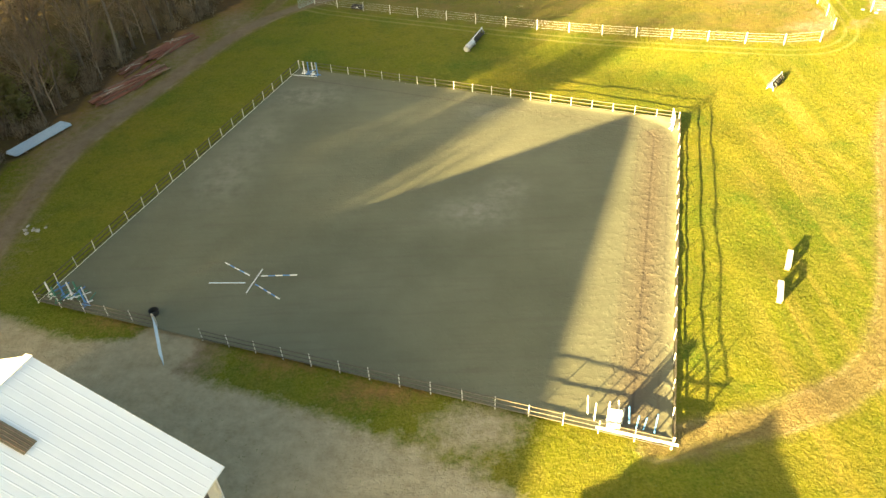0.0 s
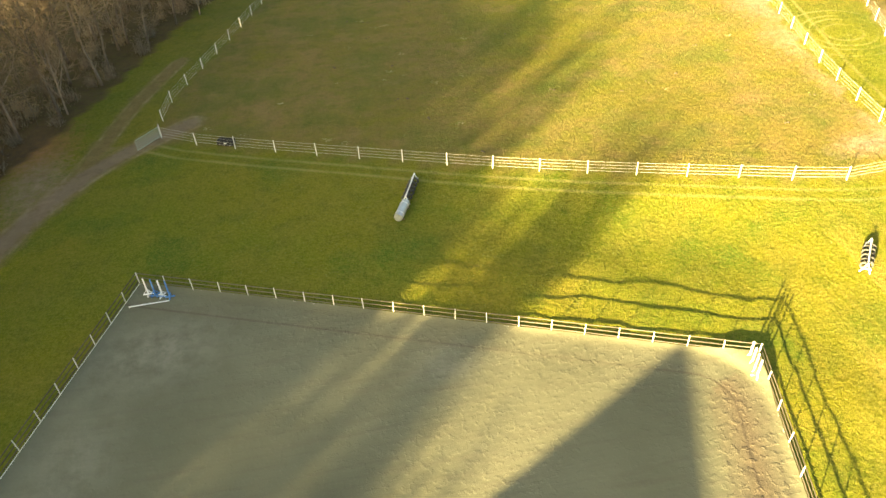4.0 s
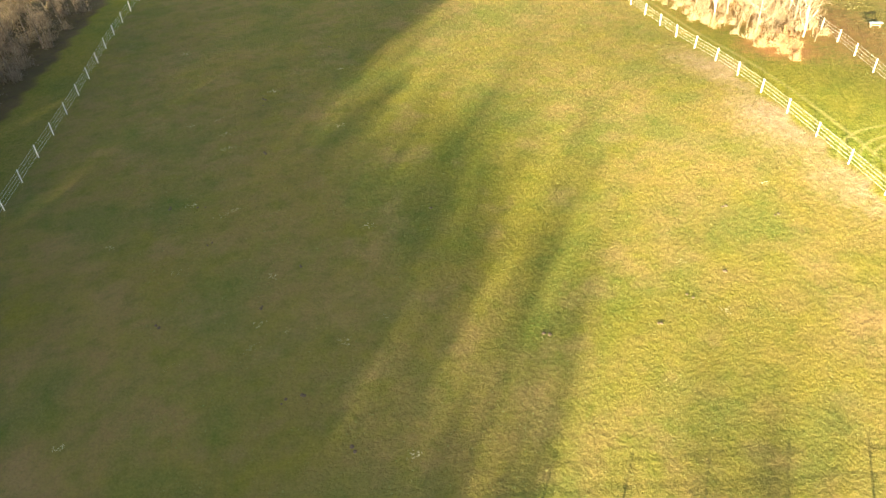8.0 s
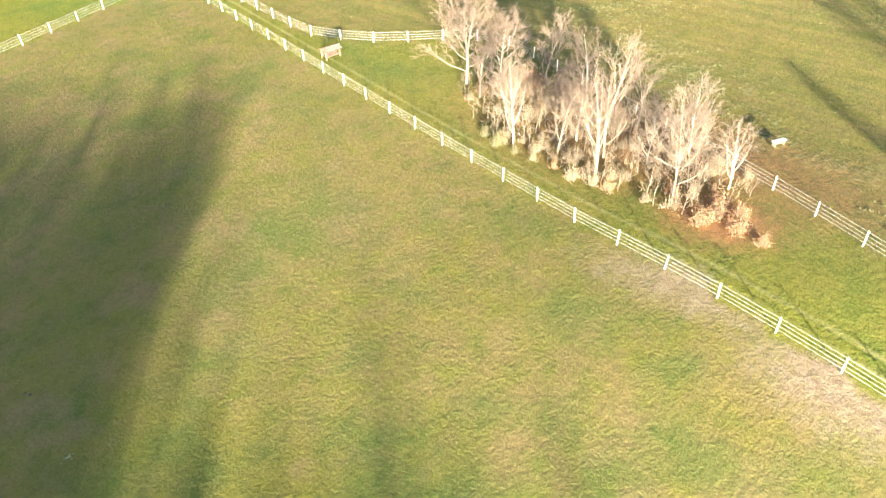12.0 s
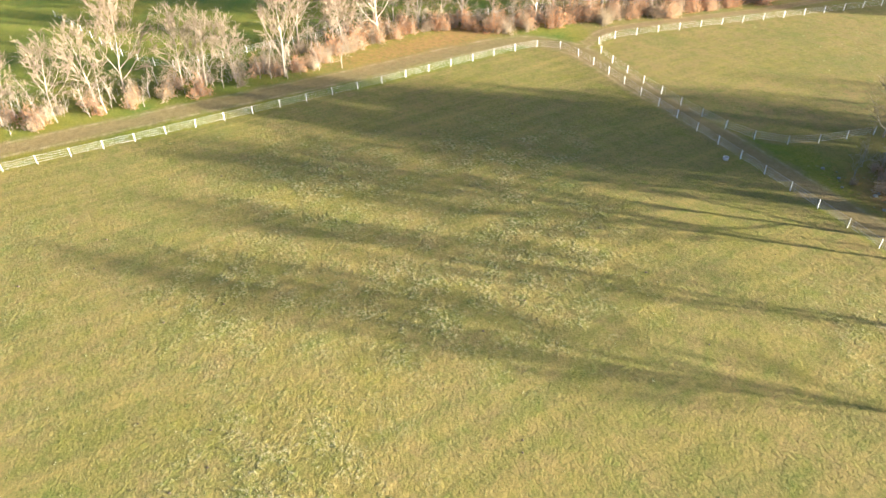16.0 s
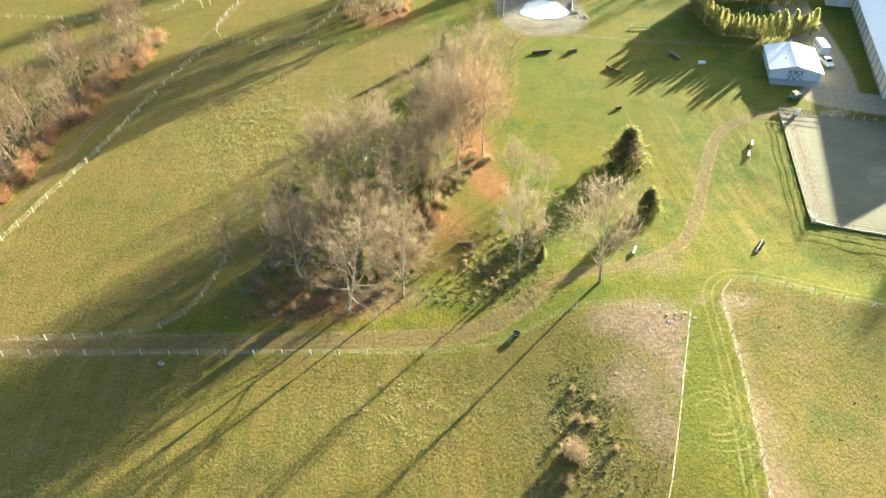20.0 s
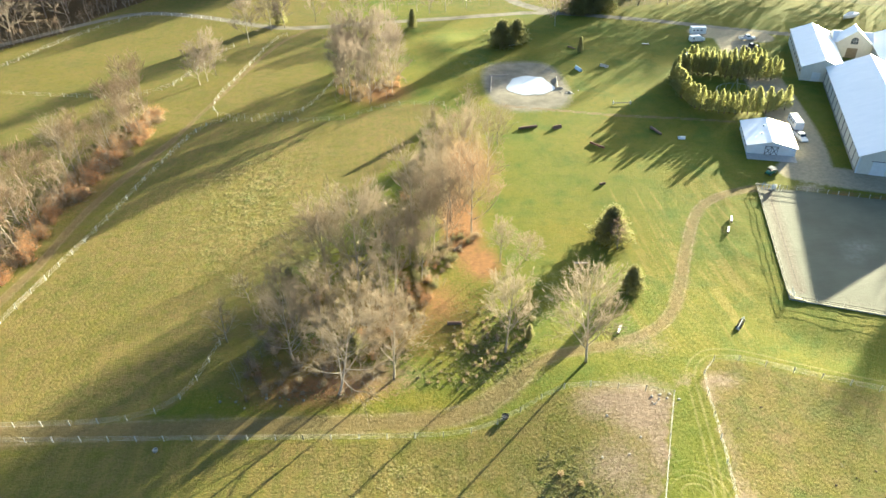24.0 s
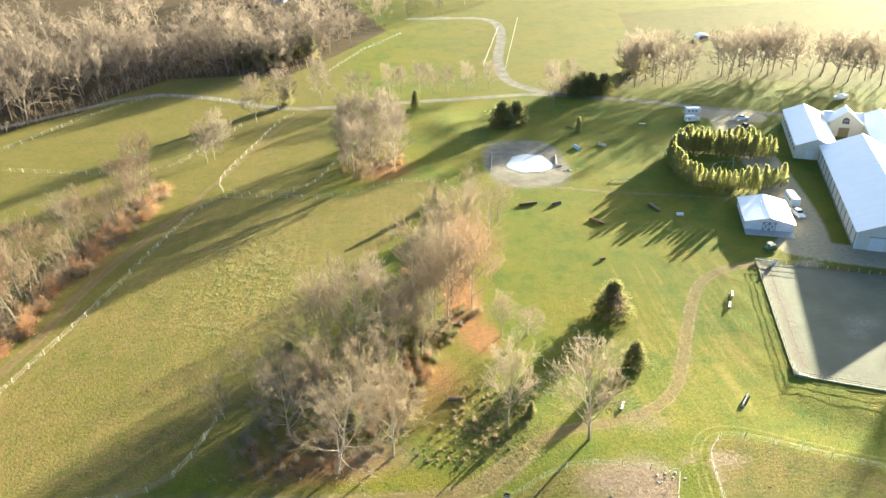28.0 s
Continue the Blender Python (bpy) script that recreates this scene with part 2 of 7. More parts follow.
def sand_material():
    m, nt, s = material("arena_sand")
    wide, mid = noise_node(nt, 0.09, 4, 0.6), noise_node(nt, 0.8, 6, 0.7)
    fine = noise_node(nt, 9.0, 4, 0.7)
    harrow = noise_node(nt, 1.2, 4, 0.6, None, (radians(20), 0.12, 1.4))
    col = mix(nt, ramp(nt, wide, 0.35, 0.68), (0.106, 0.109, 0.071), (0.146, 0.147, 0.098))
    col = mix(nt, ramp(nt, harrow, 0.5, 0.72, 0, 0.40), col, (0.100, 0.092, 0.066))
    col = mix(nt, ramp(nt, fine, 0.55, 0.8, 0, 0.4), col, (0.205, 0.19, 0.14))
    dusty = arith(nt, "MULTIPLY", attr(nt, "dusty"), ramp(nt, noise_node(nt, 0.7, 5, 0.65), 0.36, 0.62, 0.15, 1.0))
    col = mix(nt, dusty, col, (0.250, 0.245, 0.200))
    col = mix(nt, ramp(nt, attr(nt, "rail_track"), 0.2, 0.9, 0, 0.7), col, (0.112, 0.084, 0.056))
    gap = attr(nt, "rail_gap")
    for at, wide, deep in ((0.9, 0.12, 0.35), (2.5, 0.11, 0.8), (4.0, 0.10, 0.35)):
        rut = ramp(nt, arith(nt, "ABSOLUTE", arith(nt, "SUBTRACT", gap, at), 0.0), wide * 0.35, wide * 1.3, deep, 0)
        col = mix(nt, arith(nt, "MULTIPLY", arith(nt, "MULTIPLY", rut, ramp(nt, attr(nt, "rail_track"), 0.0, 0.6)), ramp(nt, mid, 0.30, 0.5, 0.35, 1.0)), col, (0.062, 0.050, 0.036))
    link(nt, col, s.inputs["Base Color"])
    s.inputs["Roughness"].default_value = 0.85
    s.inputs["Specular IOR Level"].default_value = 0.3
    hoof = arith(nt, "MULTIPLY", ramp(nt, noise_node(nt, 2.1, 3, 0.6), 0.52, 0.66), 0.8)
    rut = arith(nt, "MULTIPLY", arith(nt, "ADD", hoof, noise_node(nt, 2.4, 5, 0.7)), arith(nt, "ADD", 0.18, arith(nt, "MULTIPLY", attr(nt, "rail_track"), 0.5)))
    bump(nt, s, arith(nt, "ADD", rut, arith(nt, "MULTIPLY", harrow, 0.25)), 0.5, 0.12)
    return m


def metal_roof(name, base, rust):
    m, nt, s = material(name)
    vec = nt.nodes.new("ShaderNodeTexCoord").outputs["Object"]
    f = noise_node(nt, 0.5, 5, 0.6, vec, (0, 0.2, 1.2))
    col = mix(nt, ramp(nt, f, 0.35, 0.75), base, rust)
    link(nt, col, s.inputs["Base Color"])
    s.inputs["Roughness"].default_value, s.inputs["Metallic"].default_value = 0.38, 0.0
    return m


GRASS, SAND = grass_material(), sand_material()
PAINT = simple("white_fence_paint", (0.80, 0.78, 0.72), (0.66, 0.63, 0.56), 2.0, 0.55, bump_d=0.004, tone=0.12)
BOARD = simple("weathered_board", (0.36, 0.31, 0.25), (0.52, 0.47, 0.39), 1.5, 0.85, bump_d=0.006, stretch=(0, 1, 6), tone=0.2)
STRAND = simple("dull_white_strand", (0.64, 0.62, 0.56), (0.54, 0.52, 0.46), 2.0, 0.6)
POST = simple("dull_white_post", (0.62, 0.60, 0.54), (0.52, 0.50, 0.44), 2.0, 0.6)
RAIL = simple("weathered_rail", (0.06, 0.05, 0.038), (0.10, 0.085, 0.065), 1.5, 0.85, bump_d=0.006, stretch=(0, 1, 6), tone=0.25)
OLDWOOD = simple("old_timber", (0.16, 0.095, 0.06), (0.27, 0.18, 0.12), 1.5, 0.9, bump_d=0.01, stretch=(0, 1, 5), tone=0.3)
REDWOOD = simple("red_brown_timber", (0.19, 0.068, 0.045), (0.27, 0.115, 0.075), 1.2, 0.85, bump_d=0.01, stretch=(0, 1, 5), tone=0.3)
ROOF = metal_roof("pale_metal_roof", (0.90, 0.91, 0.92), (0.83, 0.85, 0.87))
SIDING = simple("cream_metal_siding", (0.72, 0.69, 0.58), (0.64, 0.60, 0.50), 0.5, 0.5, stretch=(0, 3, 3))
WHITEWALL = simple("white_board_siding", (0.80, 0.80, 0.78), (0.70, 0.70, 0.68), 0.7, 0.6)
TRIM = simple("dark_trim", (0.07, 0.065, 0.06), (0.12, 0.11, 0.10), 2.0, 0.6)
BEAM = simple("skylight_battens", (0.30, 0.24, 0.14), (0.20, 0.16, 0.10), 2.0, 0.7)
BARK = simple("pale_bark", (0.42, 0.37, 0.30), (0.28, 0.24, 0.19), 1.2, 0.9, bump_d=0.03, bump_scale=6, tone=0.25)
BARKMID = simple("tan_grey_bark", (0.32, 0.265, 0.205), (0.21, 0.17, 0.13), 1.2, 0.9, bump_d=0.03, bump_scale=6, tone=0.25)
BARKDARK = simple("grey_brown_bark", (0.19, 0.155, 0.115), (0.12, 0.095, 0.07), 1.2, 0.9, bump_d=0.03, bump_scale=6, tone=0.3)
TWIG = leafy("bare_twigs", (0.38, 0.320, 0.232), (0.295, 0.248, 0.180), (0.34, 0.276, 0.190), 0.5)
TWIGPINK = leafy("pinkish_twigs", (0.275, 0.208, 0.160), (0.205, 0.155, 0.118), (0.285, 0.205, 0.150), 0.5)
TWIGWARM = leafy("warm_tan_twigs", (0.34, 0.266, 0.185), (0.259, 0.204, 0.141), (0.333, 0.244, 0.159), 0.5)
TWIGFAR = leafy("pale_tan_twigs", (0.3, 0.252, 0.198), (0.228, 0.186, 0.144), (0.276, 0.228, 0.174), 0.5)
TWIGDARK = leafy("brown_twigs", (0.243, 0.194, 0.131), (0.171, 0.135, 0.095), (0.261, 0.198, 0.126), 0.35)
RUST = leafy("dry_leaves", (0.50, 0.27, 0.12), (0.41, 0.24, 0.12), (0.44, 0.30, 0.165), 0.55)
BRUSH = leafy("dry_brush", (0.42, 0.32, 0.20), (0.31, 0.235, 0.15), (0.37, 0.30, 0.16), 0.5)
NEEDLE = leafy("dark_needles", (0.23, 0.23, 0.09), (0.30, 0.285, 0.11), (0.26, 0.25, 0.095), 0.62)
HEDGE = leafy("hedge_foliage", (0.32, 0.33, 0.12), (0.42, 0.41, 0.16), (0.37, 0.365, 0.14), 0.65)
TUFT = leafy("grass_blades", (0.09, 0.125, 0.025), (0.17, 0.16, 0.06), (0.12, 0.14, 0.035), 0.3)
WEED = leafy("pale_weeds", (0.20, 0.205, 0.07), (0.29, 0.265, 0.13), (0.21, 0.21, 0.08), 0.5)
STRAW = leafy("dry_straw", (0.27, 0.25, 0.17), (0.37, 0.35, 0.25), (0.32, 0.30, 0.21), 0.3)
BLUE = simple("blue_paint", (0.05, 0.17, 0.46), (0.08, 0.24, 0.52), 2.0, 0.5)
PALEBLUE = simple("pale_blue_metal", (0.42, 0.55, 0.66), (0.60, 0.70, 0.78), 1.0, 0.4, 0.3, stretch=(0, 1, 8))
GREEN = simple("green_paint", (0.035, 0.16, 0.10), (0.055, 0.21, 0.13), 2.0, 0.5)
PALEGREEN = simple("pale_green_paint", (0.42, 0.52, 0.45), (0.34, 0.44, 0.38), 2.0, 0.5)
WHITE = simple("white_gloss_paint", (0.82, 0.82, 0.80), (0.74, 0.74, 0.73), 2.0, 0.35)
TYRE = simple("dusty_tyre_rubber", (0.035, 0.035, 0.034), (0.075, 0.075, 0.072), 3.0, 0.85)
BLACK = simple("black_rubber", (0.02, 0.02, 0.02), (0.035, 0.034, 0.032), 4.0, 0.7)
STEEL = simple("galvanised_steel", (0.50, 0.52, 0.53), (0.38, 0.40, 0.41), 3.0, 0.4, 0.7)
CLOD = simple("dark_clod", (0.05, 0.036, 0.024), (0.085, 0.06, 0.04), 6.0, 0.95)
CLODSTONE = simple("mossy_stone", (0.16, 0.15, 0.10), (0.24, 0.22, 0.16), 1.5, 0.9, bump_d=0.03, bump_scale=5)
STONE = simple("pale_stone", (0.44, 0.41, 0.36), (0.30, 0.28, 0.245), 1.5, 0.9, bump_d=0.03, bump_scale=5, tone=0.2)
FEEDERROOF = simple("red_brown_roofing", (0.10, 0.035, 0.024), (0.14, 0.06, 0.042), 1.5, 0.7)
CARBLACK = simple("dark_car_paint", (0.03, 0.032, 0.035), (0.05, 0.05, 0.05), 1.0, 0.3)
GLASS, _gnt, _gs = material("dark_window_glass")
_gs.inputs["Base Color"].default_value, _gs.inputs["Roughness"].default_value = (0.03, 0.04, 0.05, 1), 0.06
# the pale base colour stands in for the bright sky reflected in the pond
WATER, _wnt, _ws = material("sky_pale_pond_water")
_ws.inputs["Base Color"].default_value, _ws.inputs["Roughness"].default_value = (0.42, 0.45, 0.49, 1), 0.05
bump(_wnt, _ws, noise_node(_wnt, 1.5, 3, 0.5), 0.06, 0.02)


# ---- shapes ----
class Geo:
    def __init__(self):
        self.v, self.f = [], []

    def add(self, verts, faces):
        k = len(self.v)
        self.v.extend(tuple(p) for p in verts)
        self.f.extend(tuple(i + k for i in q) for q in faces)
        return self

    def box(self, c, s, m=None, taper=1.0, bevel=0.0):
        """A box with centre c and size s, its top drawn in by taper, chamfered along its upright edges by bevel."""
        x, y, z = s[0] / 2, s[1] / 2, s[2] / 2
        if bevel:
            ring = [(x - bevel, -y), (x, -y + bevel), (x, y - bevel), (x - bevel, y), (-x + bevel, y), (-x, y - bevel), (-x, -y + bevel), (-x + bevel, -y)]
        else:
            ring = [(x, -y), (x, y), (-x, y), (-x, -y)]
        n = len(ring)
        pts = [Vector((a, b, -z)) for a, b in ring] + [Vector((a * taper, b * taper, z)) for a, b in ring]
        if m is not None:
            pts = [m @ p for p in pts]
        pts = [p + Vector(c) for p in pts]
        faces = [tuple(range(n - 1, -1, -1)), tuple(range(n, 2 * n))] + [(i, (i + 1) % n, n + (i + 1) % n, n + i) for i in range(n)]
        return self.add(pts, faces)

    def tube(self, pts, radii, sides=6, cap=True):
        pts = [Vector(p) for p in pts]
        k, rings = len(self.v), len(pts)
        for i, p in enumerate(pts):
            d = (pts[min(i + 1, rings - 1)] - pts[max(i - 1, 0)]).normalized()
            a = d.cross((0.31, 0.2, 1.0) if abs(d.z) < 0.9 else (1.0, 0.2, 0.1)).normalized()
            b = d.cross(a)
            r = radii[i] if hasattr(radii, "__len__") else radii
            for j in range(sides):
                w = 2 * math.pi * j / sides
                self.v.append(tuple(p + r * (math.cos(w) * a + math.sin(w) * b)))
        for i in range(rings - 1):
            for j in range(sides):
                q = (j + 1) % sides
                self.f.append((k + i * sides + j, k + i * sides + q, k + (i + 1) * sides + q, k + (i + 1) * sides + j))
        if cap:
            self.f.append(tuple(k + j for j in range(sides - 1, -1, -1)))
            self.f.append(tuple(k + (rings - 1) * sides + j for j in range(sides)))
        return self

    def spike(self, p, q, r, sides=3):
        """A thin twig from p to its point q."""
        d = q - p
        a = d.cross((0.3, 0.5, 0.8)).normalized() * r
        b = d.cross(a).normalized() * r
        return self.add((p + a, p - 0.5 * a + 0.87 * b, p - 0.5 * a - 0.87 * b, q), ((0, 1, 3), (1, 2, 3), (2, 0, 3))[:sides])

    def mesh(self, name, mat, smooth=False):
        me = bpy.data.meshes.new(name)
        me.from_pydata(self.v, [], self.f)
        if mat:
            me.materials.append(mat)
        if smooth:
            me.polygons.foreach_set("use_smooth", [True] * len(me.polygons))
        me.update()
        return me


def part(name, shape, mat, parent, label="", m=None, smooth=False):
    """Links a shape, or a mesh made before, as one mesh object under a thing or a part."""
    me = shape.mesh(name, mat, smooth) if isinstance(shape, Geo) else shape
    ob = new(name, me)
    ob.parent = parent
    if m is not None:
        ob.matrix_basis = m
    if label:
        ob["label"] = label
    return ob


def lone(name, shape, mat, label, category, group="", kind="", m=None, smooth=False):
    """A thing of one mesh."""
    ob = part(name, shape, mat, None, "", m, smooth)
    return tagged(ob, label, category, group, kind)


def base(name, x, y, z, turn, label, category, group="", kind=""):
    ob = new(name)
    ob.matrix_basis = pose(x, y, z, 0, 0, turn)
    return tagged(ob, label, category, group, kind)


def gauss(x, y, cx, cy, sx, sy, h):
    return h * np.exp(-((x - cx) / sx) ** 2 / 2 - ((y - cy) / sy) ** 2 / 2)


ARENA = [(-18.3, 88.0), (26.8, 69.0), (14.0, 26.5), (-34.3, 43.6)]


def easing(v, lo, hi):
    t = np.clip((v - lo) / (hi - lo), 0, 1)
    return t * t * (3 - 2 * t)


def beside(x, y, a, b):
    """How far a place lies to the left of the line from a to b, how far along it, and the line's length."""
    d = math.hypot(b[0] - a[0], b[1] - a[1])
    ux, uy = (b[0] - a[0]) / d, (b[1] - a[1]) / d
    return (y - a[1]) * ux - (x - a[0]) * uy, (x - a[0]) * ux + (y - a[1]) * uy, d


def ground_z(x, y):
    """The lie of the land: the arena on its level bench, a swale round its bank, a rise between the paddocks, a low mound."""
    n, un, ln = beside(x, y, ARENA[0], ARENA[1])
    e, ue, le = beside(x, y, ARENA[1], ARENA[2])
    rise = gauss(x, y, 56, 88, 17, 14, 1.5) + gauss(x, y, 80, 92, 14, 14, 0.7) + gauss(x, y, 66, 122, 13, 17, 2.6) + gauss(x, y, 83, 136, 12, 14, 1.0)
    rise = rise * easing(np.maximum(n, e), 2, 14)
    swale = 0.55 * easing(n, 5.5, 13) * (1 - easing(n, 13.5, 22)) * easing(un, 12, 26) * (1 - easing(un, ln - 4, ln + 12))
    swale = swale + 0.25 * easing(e, 7, 13) * (1 - easing(e, 14, 26)) * easing(ue, -8, 4) * (1 - easing(ue, le - 12, le + 4))
    rough = 0.05 * np.sin(0.93 * x + 0.35 * y + 0.8 * np.sin(0.21 * y)) + 0.05 * np.sin(0.57 * y - 0.33 * x + 1.1 * np.sin(0.17 * x + 1.3))
    out = np.maximum(n, e)
    rough = rough * easing(out, 1.0, 3.5) * (1 - easing(out, 7, 13)) * easing(un, 10, 20) * easing(ln + le - ue, 10, 30)
    return rise - swale + rough + gauss(x, y, 82, -81, 7.0, 9.0, 1.6)


def gz(x, y):
    return float(ground_z(np.float64(x), np.float64(y)))


# ---- the lines of the plan ----
GATE_GAP = ((-23.2, 40.0), (-19.2, 38.3))
TRACKS = [   # worn tracks: half width and line
    (1.35, [(13, 26.8), (24.6, 29), (31.3, 33.2), (35.9, 40.2), (40.5, 49), (44.3, 57), (48, 64.5), (52.2, 71.6), (56, 75.2), (60.6, 77.6), (65.4, 79), (70, 79.6), (75.2, 80), (79.8, 81.5), (83.4, 84), (88, 88.4), (91.6, 91.6)]),
    (2.2, [(84, 84.6), (90, 89.6), (96, 92.3), (104, 92.6), (118, 91.6), (136, 90.2), (155, 89.0), (174, 88.2), (188, 87.0)]),
    (2.6, [(186, 86.5), (198, 90), (201, 104), (201, 125), (203, 150), (205, 185)]),
    (1.2, [(190, 84), (194.5, 76), (189.5, 58), (184.5, 40)]),
    (1.2, [(184.5, 40), (182, 21), (176, 2), (168, -18)]),
    (0.8, [(168, -18), (163, -36), (158, -52), (152, -76), (144, -98), (134, -110)]),
]
TRACKS += [   # trails by the woods and over the lawn
    (1.6, [(-42, 45), (-42, 53), (-42, 68.5), (-36.4, 82.6), (-30.7, 99.4), (-25.6, 108), (-20.5, 112.5), (-16, 116)]),
    (1.1, [(-28, 104), (-25.5, 113), (-23.5, 122), (-19, 134)]),
    (0.8, [(3.4, -8.9), (18.8, -13.5), (38.4, -18), (59.6, -25.7), (75, -30.2)]),
]
ROADS = [   # gravel roads and yards: half width and line
    (1.7, [(300, -90), (262, -102), (247, -113), (224, -133), (209, -141), (193, -137), (174, -128), (149, -112), (130, -111), (112, -113), (82, -114), (60, -116), (41, -117), (16, -108), (-12, -95), (-27, -86), (-50, -76), (-90, -62)]),
    (2.4, [(36, -117), (44, -125), (50, -134), (52, -150), (49, -180), (41, -215), (37, -249), (42, -269), (63, -275), (90, -276)]),
    (6.0, [(-24, -80), (-20, -55), (-17, -30), (-9, 5), (-3, 20)]),
    (5.0, [(-60, 45), (-44, 40), (-34, 35), (-22, 30), (-10, 25.5), (0, 20)]),
    (1.8, [(-34, 38), (-26, 36), (-21.5, 37.5)]),
    (5.5, [(-16, -84), (-34, -76)]),
    (2.0, [(-23, 36), (-21.5, 39.5)]),
]


def along(pts, step):
    """Points at even steps along a broken line, with its heading at each."""
    p = np.array(pts, float)
    cut = np.r_[0, np.cumsum(np.hypot(*np.diff(p, axis=0).T))]
    n = max(1, round(cut[-1] / step))
    s = np.linspace(0, cut[-1], n + 1)
    xy = np.c_[np.interp(s, cut, p[:, 0]), np.interp(s, cut, p[:, 1])]
    return xy


def rounded(pts, times=2):
    """Corner cutting, which turns a broken line into a bend."""
    p = np.array(pts, float)
    for _ in range(times):
        q, r = 0.75 * p[:-1] + 0.25 * p[1:], 0.25 * p[:-1] + 0.75 * p[1:]
        p = np.vstack([p[:1], np.stack([q, r], 1).reshape(-1, 2), p[-1:]])
    return p


def far_from(x, y, line):
    """The distance of each place from a broken line."""
    out = np.full(x.shape, 1e9)
    for (ax, ay), (bx, by) in zip(line[:-1], line[1:]):
        dx, dy = bx - ax, by - ay
        t = np.clip(((x - ax) * dx + (y - ay) * dy) / (dx * dx + dy * dy + 1e-9), 0, 1)
        out = np.minimum(out, np.hypot(x - ax - t * dx, y - ay - t * dy))
    return out


def inside(x, y, ring):
    hit = np.zeros(x.shape, bool)
    for (ax, ay), (bx, by) in zip(ring, ring[1:] + ring[:1]):
        cond = (ay > y) != (by > y)
        hit ^= cond & (x < (bx - ax) * (y - ay) / ((by - ay) if by != ay else 1e-9) + ax)
    return hit


PAD_EAST = [(-19.2, 113), (-14.8, 110.1), (6.2, 101.1), (19.2, 95.7), (28, 92.3), (36.6, 88.8), (41, 86.9), (45.3, 85.3), (49, 84.9), (52, 87), (53.4, 90.2), (54.2, 95.5), (56, 105.5), (58.9, 118), (61.3, 127.5), (64.2, 138.4), (66.2, 147.4), (68.6, 156), (72.3, 171.6), (78.5, 199.4), (81.5, 213.3), (86, 234)]
PAD_WEST = [(-19.5, 117.1), (-19.3, 120.5), (-18.1, 124.6), (-13.3, 137.7), (-6.9, 156.9), (-1.9, 171.4), (3.8, 190.9), (12, 212), (24, 221), (37.4, 224.7), (51, 227.6), (86, 234)]
LANE = [(59.8, 93.1), (64.4, 103.7), (67.9, 112), (71.1, 119.2), (73.5, 124.6), (76, 129.2), (78.2, 133.4), (80.9, 138.2), (89.2, 155.9), (92.7, 164.9), (95.8, 173.3), (95, 178.5), (92.3, 182.3), (86.1, 189.2), (83.0, 197.6), (83.6, 202.5), (87.2, 221)]
FIELD_B = [(59.8, 93.1), (62.0, 92.0), (69.4, 90.2), (74.6, 88.8), (79.0, 89.3), (84.1, 92.1), (89.2, 94.8), (94.9, 96.3), (100.3, 96.3), (134, 93.1), (169.9, 89.9), (180, 88.9), (189, 88.6), (193.6, 90.6), (195, 98), (195.2, 123), (196, 143.8), (197.4, 178), (199, 200), (203, 226)]
FIELD_C = [(139.7, 69.9), (141.6, 76.6), (143.2, 81.5), (146.2, 85.3), (151.4, 87.1), (158.3, 87.3), (173.9, 86.5), (186.4, 84.6), (190.2, 80.4), (188.2, 71.7), (182.9, 52.4), (174.9, 25.4), (168.4, -3), (162, -24), (158, -28), (153, -28.4), (139, -26), (121, -24.4), (114, -28), (106, -33), (97, -33.4), (88, -31)]


FAR_WOODS = [(340, -60), (256, -95), (247, -108), (234, -118), (224, -141), (207, -164), (173, -165), (154, -159), (137, -184), (126, -204), (104, -246), (150, -420), (420, -420)]


